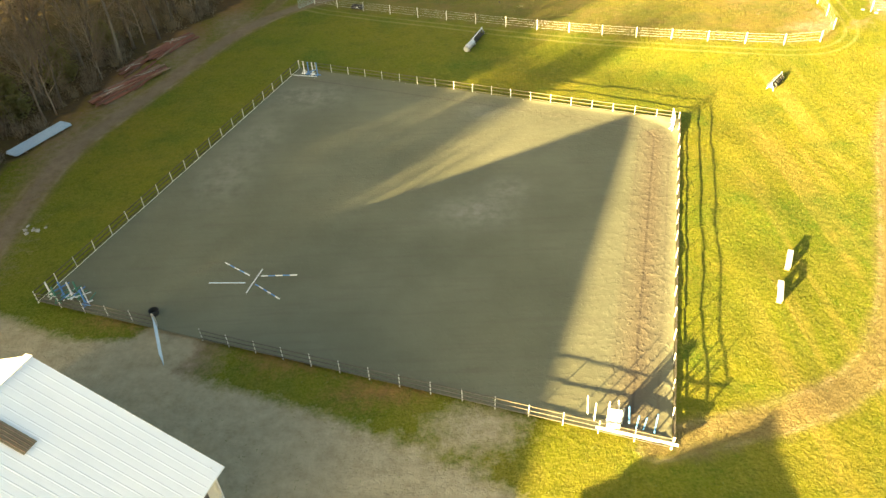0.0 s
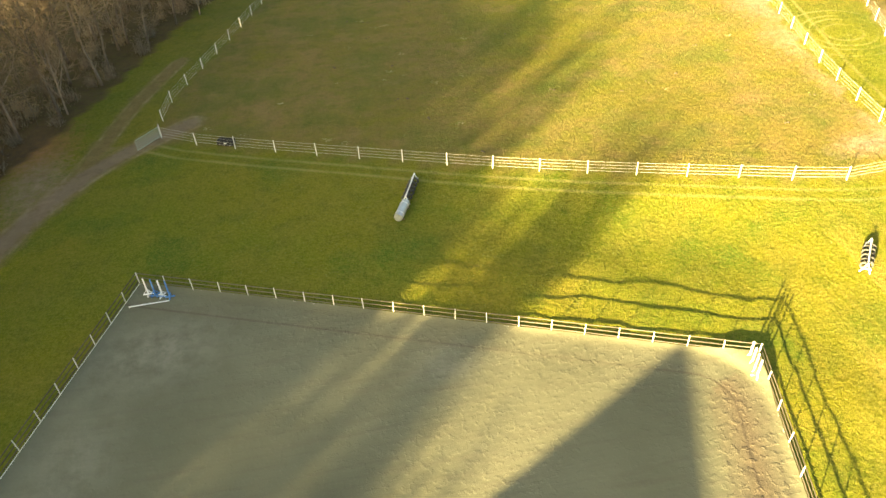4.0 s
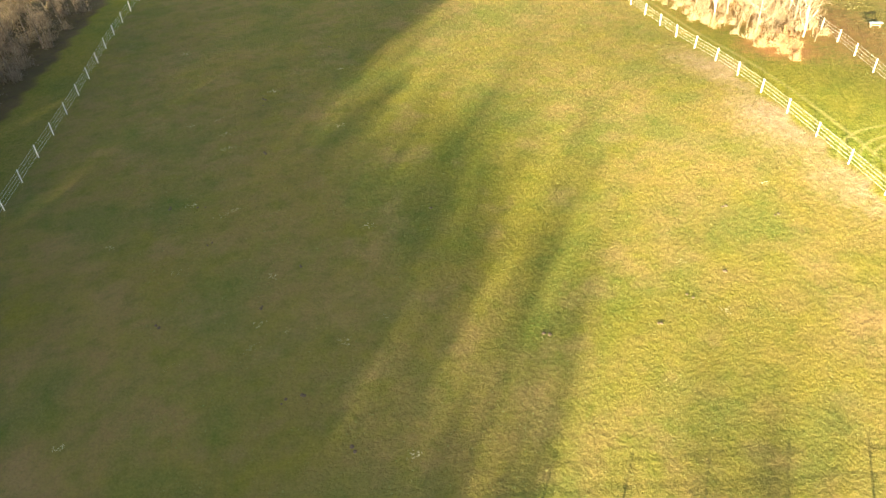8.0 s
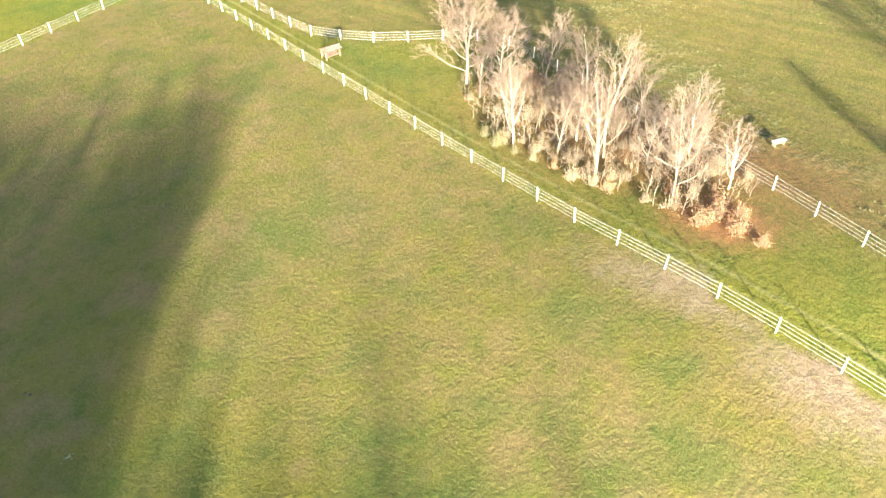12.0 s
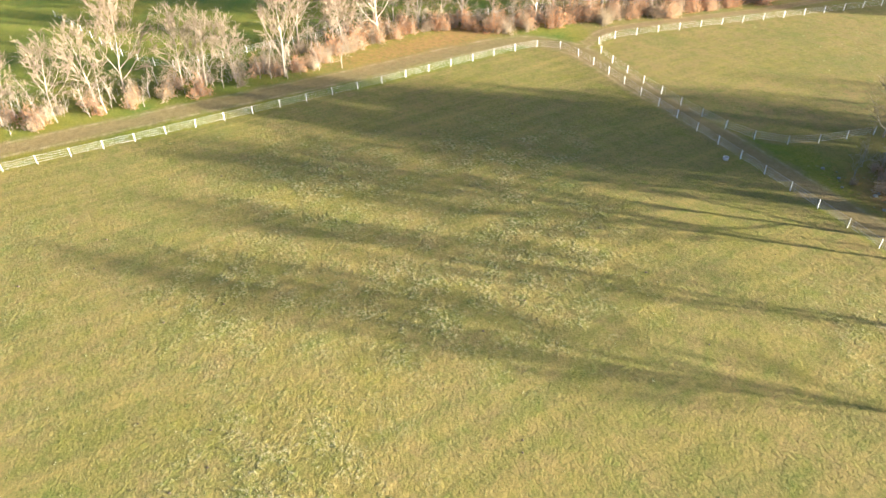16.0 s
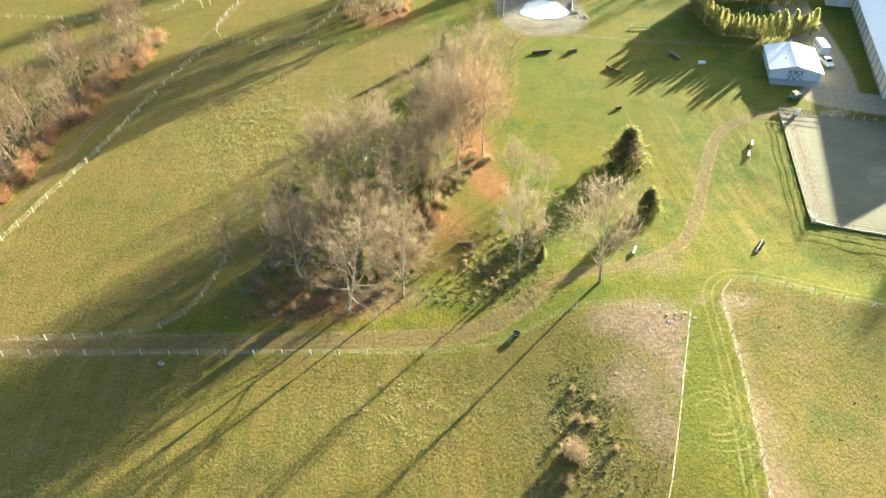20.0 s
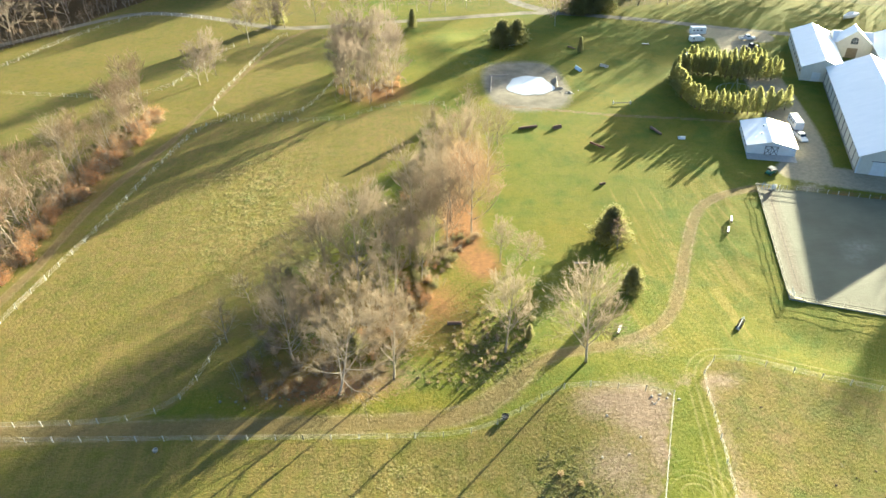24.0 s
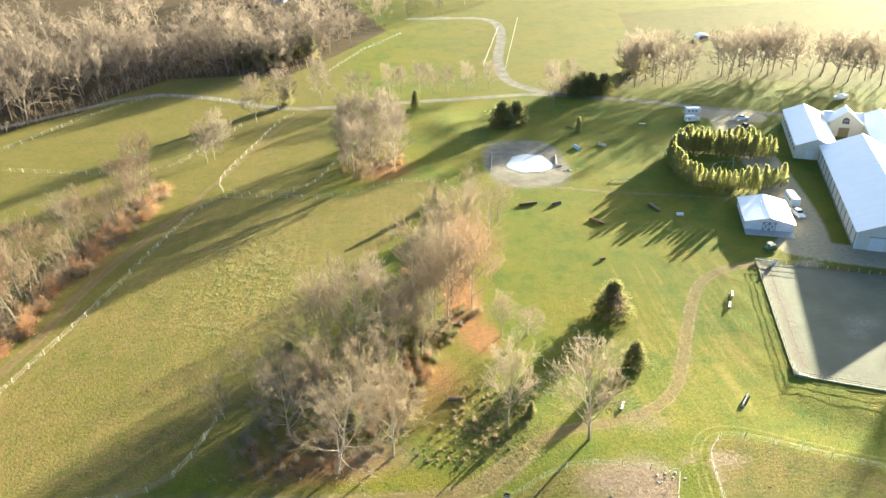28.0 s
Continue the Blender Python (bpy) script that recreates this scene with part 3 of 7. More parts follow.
# ---- ground: one sheet, fine where the camera passes, to the horizon ----
def sheet_ground():
    def axis(lo, hi, step):
        core = np.arange(lo, hi + step / 2, step)
        out = [core[-1]]
        while out[-1] < 4200:
            out.append(out[-1] + max(step, 0.22 * (out[-1] - core[-1]) + step))
        left = [core[0]]
        while left[-1] > -4200:
            left.append(left[-1] - max(step, 0.22 * (core[0] - left[-1]) + step))
        return np.r_[left[:0:-1], core, out[1:]]

    xs, ys = axis(-80, 262, 1.45), axis(-262, 250, 1.45)
    x, y = np.meshgrid(xs, ys)
    nx, ny = len(xs), len(ys)
    rng = np.random.default_rng(3)
    z = ground_z(x, y) - 0.02
    fine = (x > -80) & (x < 262) & (y > -262) & (y < 250)
    z = z + np.where(fine, rng.normal(0, 0.018, x.shape), 0)
    z = z - np.where(inside(x, y, ARENA), 0.15, 0)
    pond = ((x - 58.5) / 9.5) ** 2 + ((y + 43.5) / 9.5) ** 2
    z = z - np.where(pond < 1.25, 0.26 * np.clip(1.25 - pond, 0, 0.6) / 0.6, 0)
    dirt, gravel, litter, worn, mud, wood_floor_and_shade, weeds = (np.zeros(x.shape) for _ in range(7))
    track = np.full(x.shape, 3.0)
    for w, line in TRACKS:
        track = np.minimum(track, far_from(x, y, rounded(line, 2)) / w)
    for w, line in ROADS[:2]:
        mud = np.maximum(mud, np.clip(1.0 - (far_from(x, y, rounded(line, 2)) - w * 0.8) / (w * 0.35 + 0.6), 0, 1))
    mud = np.maximum(mud, 0.8 * np.clip(1.0 - (far_from(x, y, rounded(TRACKS[6][1], 2)) - 0.7) / 1.1, 0, 1))
    for w, line in ROADS[2:]:
        gravel = np.maximum(gravel, np.clip(1.0 - (far_from(x, y, rounded(line, 2)) - w * 0.8) / (w * 0.35 + 0.6), 0, 1))
    for cx, cy, sx, sy in ((127, 167, 9, 8), (117, 173, 9, 7), (144, 146, 10, 9), (163, 121, 8, 9), (101, 158, 7, 9), (96, 151, 6, 8), (104, 168, 6, 8), (170, 210, 16, 20), (154, 163, 9, 8), (172, 146, 9, 9), (146, 127, 11, 7), (140, 134, 9, 7), (108, 107, 9, 5), (90, 136, 4, 8), (88, 79, 6, 6), (82, 113, 5, 8), (74, 66, 8, 8), (140, 20, 12, 20), (72, -62, 9, 6)):
        weeds = np.maximum(weeds, gauss(x, y, cx, cy, sx, sy, 1.0))
    gravel = np.maximum(gravel, gauss(x, y, 1.5, 28.8, 3.2, 2.0, 0.75))
    bank = (np.abs((x - 60.0) / 13.5) ** 3 + np.abs((y + 44) / 20.0) ** 3) ** (1 / 3)
    mud = np.maximum(mud, np.clip((1.2 - bank) / 0.4, 0, 1))
    for cx, cy, sx, sy, h in ((66, 95, 5, 5.5, 0.95), (64.5, 104, 3.2, 8, 0.8), (71, 93, 5, 3.5, 0.8), (67, 114, 2.8, 6, 0.65), (73, 106, 4.5, 5, 0.66), (71.5, 114, 3.2, 6, 0.62), (55.5, 92.5, 3, 3.5, 0.75), (56, 101, 2.6, 6, 0.62), (57.5, 113, 3.4, 6, 0.62), (51, 90, 4, 1.8, 0.75), (60, 124, 3.8, 6, 0.72), (63, 136, 2.5, 8, 0.6), (-21, 37, 3, 4, 0.8), (60, 80, 5, 4, 0.45), (-26, 52, 5, 4, 0.25), (110, 82, 9, 4, 0.5), (-46, 50, 6, 10, 0.6), (-40.5, 82, 2.6, 8, 0.62), (-36, 96, 2.6, 8, 0.62), (-31, 106, 3.0, 6, 0.62), (-43, 70, 2.5, 8, 0.6)):
        dirt = np.maximum(dirt, gauss(x, y, cx, cy, sx, sy, h))
    for cx, cy, sx, sy, h in ((89.8, 35, 3.6, 14, 1.1), (86.8, 50, 3.2, 5, 1.0), (97, 63, 4, 7, 0.7), (-12, 36.2, 3.5, 1.6, 0.6), (-5, 32.5, 4, 1.5, 0.6), (-26, 41, 4, 1.5, 0.5), (120, 83, 12, 4, 0.8), (72.5, 137.5, 3.2, 4, 0.95), (104, 64, 14, 12, 0.6), (122, 78, 10, 6, 0.5), (82, 148, 8, 18, 0.7), (108, -44, 9, 8, 0.8), (86, 5, 7, 14, 0.8), (185, 0, 7, 22, 0.5), (207, 105, 5, 30, 0.6), (204, 60, 6, 22, 0.45), (-43.5, 88, 4, 9, 0.75), (-38.5, 102, 4, 7, 0.75), (-33, 114, 4, 6, 0.7), (-46, 76, 3.5, 8, 0.7)):
        litter = np.maximum(litter, gauss(x, y, cx, cy, sx, sy, h))
    dirt = np.where(inside(x, y, [(53, 88), (53.4, 90.2), (54.2, 95.5), (56, 105.5), (58.9, 118), (61.3, 127.5), (63, 134), (78.2, 133.4), (73.5, 124.6), (67.9, 112), (59.8, 93.1)]), 0, dirt)
    west = [(-200, -60), (-68, -44), (-56, 40), (-46, 48), (-47, 66), (-45, 79), (-41.5, 94), (-38, 104), (-31, 116), (-24.5, 134), (-19, 150), (-11, 166), (-2, 190), (4, 205), (-40, 300), (-200, 300)]
    wood_floor_and_shade = np.where(inside(x, y, west), 0.8, 0) + np.where(inside(x, y, FAR_WOODS), 0.85, 0)
    # darker ground painted for the shade among the trees behind the stables
    wood_floor_and_shade = wood_floor_and_shade + np.where(inside(x, y, [(8, -118), (-30, -122), (-60, -122), (-90, -108), (-160, -72), (-260, -120), (-260, -300), (-40, -270), (-30, -214), (-8, -150)]), 0.45, 0)
    worn = np.maximum(worn, np.where(inside(x, y, PAD_EAST + PAD_WEST[::-1]), 0.85, 0))
    worn = np.maximum(worn, gauss(x, y, 4, 138, 15, 32, 0.85) * (y > 112))
    worn = np.clip(worn - gauss(x, y, 31, 134, 7, 24, 0.6), 0, 1)
    worn = np.maximum(worn, 0.75 * np.clip((x - 118) / 14, 0, 1) * np.clip((84 - y) / 6, 0, 1))
    worn = np.maximum(worn, gauss(x, y, 80, 150, 9, 26, 0.6))
    worn = np.maximum(worn, np.where(inside(x, y, FIELD_C), 0.85, 0))
    worn = np.maximum(worn, np.where(inside(x, y, FIELD_B + [(204, 225), (150, 250), (92, 246)] + LANE[::-1]), 0.8, 0))
    worn = np.maximum(worn, 0.4 * np.clip((-112 - y) / 14, 0, 1) * np.clip((110 - x) / 60, 0, 1))
    lawn_gap = beside(x, y, ARENA[1], ARENA[2])[0]
    mown = np.where(inside(x, y, FIELD_C), 0.9, 0) + easing(lawn_gap, 4, 9) * (1 - easing(lawn_gap, 34, 42)) * easing(y, 18, 30) * (1 - easing(y, 76, 86))
    rows = np.where(inside(x, y, FIELD_B + [(204, 225), (150, 250), (92, 246)] + LANE[::-1]), 0.95, 0) * easing(x + 0.3 * (y - 100), 84, 100)
    rail_gap = np.where(inside(x, y, PAD_EAST + PAD_WEST[::-1]), -far_from(x, y, rounded(PAD_EAST, 1)), far_from(x, y, rounded(PAD_EAST, 1)))
    me = bpy.data.meshes.new("ground")
    me.vertices.add(nx * ny)
    me.vertices.foreach_set("co", np.stack([x, y, z], -1).astype(np.float32).ravel())
    i = np.arange((nx - 1) * (ny - 1))
    a = (i // (nx - 1)) * nx + i % (nx - 1)
    quads = np.stack([a, a + 1, a + nx + 1, a + nx], -1).astype(np.int32)
    me.loops.add(quads.size)
    me.loops.foreach_set("vertex_index", quads.ravel())
    me.polygons.add(len(quads))
    me.polygons.foreach_set("loop_start", np.arange(0, quads.size, 4, dtype=np.int32))
    me.polygons.foreach_set("use_smooth", np.ones(len(quads), bool))
    for name, val in (("dirt", dirt), ("gravel", gravel), ("litter", litter), ("worn", worn), ("track", track), ("mud", mud), ("wood_floor_and_shade", wood_floor_and_shade), ("weeds", weeds), ("rail_gap", rail_gap), ("mown", mown), ("rows", rows)):
        at = me.attributes.new(name, "FLOAT", "POINT")
        at.data.foreach_set("value", val.astype(np.float32).ravel())
    me.update()
    me.validate()
    me.materials.append(GRASS)
    lone("ground", me, GRASS, "late autumn pasture of green and straw grass with worn dirt", "ground", kind="structure")


sheet_ground()


def arena_surface():
    """Harrowed sand inside the rails, with a ridged track along the fence."""
    a, b, c, d = (np.array(p) for p in ARENA)
    n = 150
    u, v = np.meshgrid(np.linspace(0, 1, n), np.linspace(0, 1, n))
    xy = ((1 - u) * (1 - v))[..., None] * a + (u * (1 - v))[..., None] * b + (u * v)[..., None] * c + ((1 - u) * v)[..., None] * d
    rim = np.minimum(np.minimum(u, 1 - u) * 49, np.minimum(v, 1 - v) * 45)
    right, top, r = (1 - u) * 49, v * 45, 5.0
    gap_in = np.where((right < r) & (top < r), r - np.hypot(r - right, r - top), np.minimum(right, top))
    dusty = sum(gauss(xy[..., 0], xy[..., 1], *k) for k in ((3.0, 53.7, 2.6, 1.6, 0.8), (6.3, 57.4, 1.6, 1.2, 0.6), (5.0, 73.5, 1.6, 1.1, 0.55), (-16.0, 79.6, 3.4, 2.4, 0.6), (-22.5, 61.9, 2.2, 3.4, 0.5), (-20.4, 70.3, 2.0, 3.0, 0.4)))
    rng = np.random.default_rng(5)
    track = np.clip(1 - np.abs(gap_in - 2.4) / 2.8, 0, 1) * np.where(right < top, 1.0, 0.3)
    z = 0.02 + 0.32 * easing(-gap_in, -0.3, 0.9) + 0.10 * np.exp(-rim / 0.7) + rng.normal(0, 0.012, u.shape) * (0.5 + track)
    me = bpy.data.meshes.new("arena_surface")
    i = np.arange((n - 1) * (n - 1))
    k = (i // (n - 1)) * n + i % (n - 1)
    me.from_pydata(np.c_[xy.reshape(-1, 2), z.ravel()].tolist(), [], np.stack([k, k + n, k + n + 1, k + 1], -1).tolist())
    at = me.attributes.new("rail_track", "FLOAT", "POINT")
    at.data.foreach_set("value", track.astype(np.float32).ravel())
    gap = me.attributes.new("rail_gap", "FLOAT", "POINT")
    gap.data.foreach_set("value", gap_in.astype(np.float32).ravel())
    dust = me.attributes.new("dusty", "FLOAT", "POINT")
    dust.data.foreach_set("value", dusty.astype(np.float32).ravel())
    me.polygons.foreach_set("use_smooth", [True] * len(me.polygons))
    lone("arena_floor", me, None, "grey-brown harrowed sand of a riding arena", "riding arena", kind="structure").data.materials.append(SAND)


arena_surface()

# ---- buildings ----
def gable(name, corner, turn, width, length, eave, ridge, wall_mat, roof_mat, label, over=0.35, ribs=0.5):
    """A gabled building. corner: the front corner; turn: heading of the front wall; length runs behind it.
    Local x runs along the front wall, local y to the back."""
    b = base(name, corner[0], corner[1], 0, turn, label, "building")
    t = 0.18
    for side in (0, 1):
        g = Geo()
        yy = 0 if side == 0 else length
        off = t if side == 0 else -t
        ring = [(0, 0), (width, 0), (width, eave), (width / 2, ridge), (0, eave)]
        g.add([(x, yy, z) for x, z in ring] + [(x, yy + off, z) for x, z in ring],
              [(0, 1, 2, 3, 4), (9, 8, 7, 6, 5)] + [(i, (i + 1) % 5, 5 + (i + 1) % 5, 5 + i) for i in range(5)])
        part("gable_wall", g, wall_mat, b)
    for x in (t / 2, width - t / 2):
        part("side_wall", Geo().box((x, length / 2, eave / 2), (t, length - 2 * t - 0.01, eave)), wall_mat, b)
    slope = (ridge - eave) / (width / 2)
    for s in (0, 1):
        g = Geo()
        n = max(4, int((length + 2 * over) / ribs))
        lo, hi = (-over, width / 2) if s == 0 else (width + over, width / 2)
        zl, zh = eave - over * slope + 0.05, ridge + 0.05
        ys = []
        for i in range(n):
            y0, y1 = -over + (length + 2 * over) * i / n, -over + (length + 2 * over) * (i + 1) / n
            ys += [(y0, 0.012), (y0 + 0.03, 0.012), (y0 + 0.06, 0.0), (y1 - 0.04, 0.0)]
        ys.append((length + over, 0.012))
        k = len(ys)
        g.add([(lo, y, zl + h) for y, h in ys] + [(hi, y, zh + h) for y, h in ys] + [(lo, y, zl - 0.1) for y, h in (ys[0], ys[-1])] + [(hi, y, zh - 0.1) for y, h in (ys[0], ys[-1])],
              [(i, i + 1, k + i + 1, k + i) if s == 0 else (i + 1, i, k + i, k + i + 1) for i in range(k - 1)] +
              [(2 * k, 2 * k + 1, k - 1, 0), (0, k, 2 * k + 2, 2 * k), (k - 1, 2 * k + 1, 2 * k + 3, 2 * k - 1), (2 * k, 2 * k + 2, 2 * k + 3, 2 * k + 1)])
        part("roof_slope", g, roof_mat, b)
    part("ridge_cap", Geo().box((width / 2, length / 2, ridge + 0.10), (0.5, length + 2 * over, 0.08)), roof_mat, b)
    return b


def posts_on_wall(b, x, y0, y1, eave, count, mat, proud=0.12):
    for i in range(count):
        y = y0 + (y1 - y0) * i / (count - 1)
        part("pilaster", Geo().box((x, y, eave / 2 - 0.1), (proud, 0.22, eave - 0.2)), mat, b)


BT = 158.5
arena_barn = gable("indoor_arena_barn", (-13.7, 23.0), BT, 22.0, 60.0, 5.2, 10.3, SIDING, ROOF, "long cream metal riding barn with pale ribbed roof", 0.5)
posts_on_wall(arena_barn, -0.05, 1.0, 59.0, 4.9, 14, TRIM)
part("eave_light_strip", Geo().box((-0.03, 30.0, 4.5), (0.08, 58.0, 0.7)), GLASS, arena_barn, "dark translucent strip under the eave")
part("foundation_band", Geo().box((-0.04, 30.0, 0.3), (0.1, 59.6, 0.6)), STONE, arena_barn)
part("corner_trim", Geo().box((0.1, -0.04, 2.7), (0.3, 0.08, 5.2)), WHITEWALL, arena_barn)
part("corner_trim", Geo().box((21.9, -0.04, 2.7), (0.3, 0.08, 5.2)), WHITEWALL, arena_barn)
for bx in (5.0, 17.0):
    d = part("sliding_door", Geo().box((bx, -0.07, 1.9), (3.4, 0.1, 3.8)), WHITEWALL, arena_barn)
    part("door_rail", Geo().box((bx, -0.14, 3.9), (4.2, 0.08, 0.14)), TRIM, d)
# an open stretch of battens in the roof
sl = (10.3 - 5.2) / 11.0
roof_turn = Euler((0, -math.atan(sl), 0)).to_matrix()
sk = part("roof_light", Geo().box((8.9, 3.7, 5.2 + 8.9 * sl + 0.12), (3.0, 0.9, 0.06), roof_turn), BEAM, arena_barn, "brown battened roof light")
for i in range(4):
    part("batten", Geo().box((8.9, 3.4 + 0.2 * i, 5.2 + 8.9 * sl + 0.17), (3.0, 0.05, 0.06), roof_turn), OLDWOOD, sk)

shed = gable("white_shed", (9.0, 9.2), 162.4, 12.4, 14.6, 2.5, 3.95, WHITEWALL, ROOF, "low white shed with pale metal roof and crossbraced doors", 0.4, 0.8)
sd = part("barn_door", Geo().box((6.2, -0.06, 1.15), (3.2, 0.08, 2.3)), WHITEWALL, shed)
for sx in (-1, 1):
    for a in (45, -45):
        part("cross_brace", Geo().box((6.2 + 0.8 * sx, -0.12, 1.2), (0.16, 0.05, 2.9), Euler((0, radians(33 if a > 0 else -33), 0)).to_matrix()), TRIM, sd)
    part("door_stile", Geo().box((6.2 + 1.6 * sx, -0.12, 1.2), (0.14, 0.06, 2.5)), TRIM, sd)
part("door_stile", Geo().box((6.2, -0.12, 1.2), (0.14, 0.06, 2.5)), TRIM, sd)
part("door_header", Geo().box((6.2, -0.12, 2.45), (3.5, 0.06, 0.14)), TRIM, sd)
for i in range(5):
    part("side_window", Geo().box((-0.03, 2.0 + 2.6 * i, 1.6), (0.08, 1.1, 0.7)), GLASS, shed, "dark small window")
part("roof_vent", Geo().tube([(4.0, 5.0, 3.2), (4.0, 5.0, 3.9)], 0.18, 8), STEEL, shed)
part("roof_vent", Geo().tube([(5.0, 9.5, 3.4), (5.0, 9.5, 4.2)], 0.22, 8), STEEL, shed)
lone("concrete_apron", Geo().box((0, 0, 0.02), (12.6, 3.4, 0.08)), STONE, "pale concrete apron before the shed doors", "apron", kind="structure", m=pose(3.6, 12.8, 0.02, 0, 0, 162.4))

# courtyard stable behind the riding barn, placed in the barn's own axes
def yard(u, v):
    return (-11.6 - 0.930 * u - 0.366 * v, 24.6 + 0.366 * u - 0.930 * v)


wing = gable("stable_wing", yard(-5.8, 62.8), BT, 12.5, 36.0, 4.8, 7.4, SIDING, ROOF, "cream stable wing with pale metal roof", 0.5)
part("stable_door", Geo().box((4.6, -0.06, 1.5), (2.6, 0.1, 3.0)), WHITEWALL, wing)
part("small_window", Geo().box((9.6, -0.05, 2.6), (0.9, 0.08, 1.0)), GLASS, wing)
for i in range(9):
    part("side_window", Geo().box((-0.03, 3.0 + 3.8 * i, 2.4), (0.08, 1.0, 1.0)), GLASS, wing)
gable("stable_wing", yard(19.5, 62.8), BT, 12.5, 36.0, 4.8, 7.4, SIDING, ROOF, "cream stable wing beyond the courtyard", 0.5)
gable("stable_range", yard(6.7, 98.7), BT - 90, 9.8, 12.7, 4.8, 7.0, SIDING, ROOF, "cream stable range closing the courtyard", 0.1)
tower = gable("gatehouse", yard(8.0, 87.5), BT, 10.0, 6.0, 5.6, 9.6, SIDING, ROOF, "cream gabled gatehouse with an arched window", 0.4)
aw = Geo()
ring = [(1.1 * math.cos(a), 1.1 * math.sin(a)) for a in np.linspace(0, math.pi, 9)] + [(-1.1, -1.2), (1.1, -1.2)]
k = len(ring)
aw.add([(5 + a, -0.09, 6.0 + c) for a, c in ring] + [(5 + a, 0.0, 6.0 + c) for a, c in ring], [tuple(range(k))] + [(i, k + i, k + (i + 1) % k, (i + 1) % k) for i in range(k)])
win = part("arched_window", aw, GLASS, tower)
for off in (-0.37, 0.37):
    part("mullion", Geo().box((5 + off, -0.12, 5.9), (0.1, 0.05, 2.0)), WHITEWALL, win)
part("mullion", Geo().box((5, -0.12, 5.9), (2.2, 0.05, 0.1)), WHITEWALL, win)
part("carriage_arch", Geo().box((5, -0.05, 1.7), (3.4, 0.1, 3.4)), BEAM, tower)

for hx, hy, ht in ((-61, -194, 20), (-96, -183, 10)):
    r = gable("run_in_shed", (hx, hy), 170 + ht, 6.5, 4.0, 2.4, 3.1, WHITEWALL, ROOF, "small white run-in shed in a far pasture", 0.3, 0.8)
    # a dark panel on the wall stands in for the shade inside the open front
    part("dark_opening_panel", Geo().box((3.2, -0.04, 1.1), (4.6, 0.06, 2.0)), TRIM, r)
house = gable("far_house", (186, -345), 175, 12, 9, 4.5, 7.5, PALEBLUE, ROOF, "far blue house among bare trees", 0.4)
for i in range(3):
    part("window", Geo().box((2.5 + 3.4 * i, -0.05, 2.4), (1.2, 0.08, 1.4)), GLASS, house)


# ---- fences ----
def fence(label, pts, spacing, height, rails, post_w, rail_h, post_mat, rail_mat, category="fence", split=False, kick=False):
    """A post and rail fence along a line: every post a part, each strand a part, or each board where split."""
    xy = along(pts, spacing)
    b = base("fence", xy[0][0], xy[0][1], gz(*xy[0]), 0, label, category, "fences round the paddocks")
    o = np.array([*xy[0], gz(*xy[0])])
    rng = np.random.default_rng(len(xy) * 7 + rails)
    pm = Geo().box((0, 0, height / 2 - 0.05), (post_w, post_w, height + 0.1), bevel=post_w * 0.12)
    pm.box((0, 0, height + 0.02), (post_w * 1.06, post_w * 1.06, 0.05), taper=0.5)
    pm = pm.mesh("post", post_mat)
    p3 = [np.array([x, y, gz(x, y)]) - o for x, y in xy]
    for i, p in enumerate(p3):
        d = p3[min(i + 1, len(p3) - 1)] - p3[max(i - 1, 0)]
        part("post", pm, post_mat, b, m=pose(*p, rng.normal(0, 1.2), rng.normal(0, 1.2), math.degrees(math.atan2(d[1], d[0]))))
    levels = [height * (0.22 + 0.72 * k / max(1, rails - 1)) for k in range(rails)]
    for z in levels:
        if not split:
            part("rail", Geo().tube([Vector(p) + Vector((0, 0, z + rng.normal(0, 0.01))) for p in p3], rail_h * 0.5, 4), rail_mat, b)
            continue
        for p, q in zip(p3[:-1], p3[1:]):
            d = Vector(q - p)
            turn = d.to_track_quat("X", "Z").to_matrix()
            c = Vector((p + q) / 2) + Vector((0, 0, z + rng.normal(0, 0.012))) + turn @ Vector((0, post_w * 0.5 + 0.02, 0))
            part("rail", Geo().box(c, (d.length, 0.035, rail_h), turn @ Euler((0, rng.normal(0, 0.008), 0)).to_matrix()), rail_mat, b)
    if kick:
        for p, q in zip(p3[:-1], p3[1:]):
            d = Vector(q - p)
            turn = d.to_track_quat("X", "Z").to_matrix()
            part("kickboard", Geo().box(Vector((p + q) / 2) + Vector((0, 0, 0.07)) - turn @ Vector((0, post_w * 0.5 + 0.03, 0)), (d.length, 0.05, 0.14), turn), PAINT, b, "pale kickboard at the foot of the rails")
    return b


def pasture_fence(pts, label="white four-strand post and rail paddock fence", step=4.65, bend=1):
    return fence(label, rounded(pts, bend) if bend else pts, step, 1.42, 4, 0.08, 0.022, PAINT, STRAND)


def arena_fence(pts, label, kick=True):
    return fence(label, pts, 2.42, 1.2, 3, 0.065, 0.07, POST, RAIL, split=True, kick=kick)


arena_fence([ARENA[3], ARENA[0]], "weathered board fence standing along the arena")
arena_fence([ARENA[0], ARENA[1]], "weathered board fence with long shadows behind it")
arena_fence([ARENA[1], ARENA[2]], "sunlit board fence with pale kickboards beside the arena")
arena_fence([ARENA[2], GATE_GAP[1]], "weathered board fence beside the arena entrance", False)
arena_fence([GATE_GAP[0], ARENA[3]], "short run of weathered board fence by the gate", False)
pasture_fence(PAD_EAST)
pasture_fence(PAD_WEST)
pasture_fence(LANE)
pasture_fence(FIELD_B)
pasture_fence(FIELD_C)
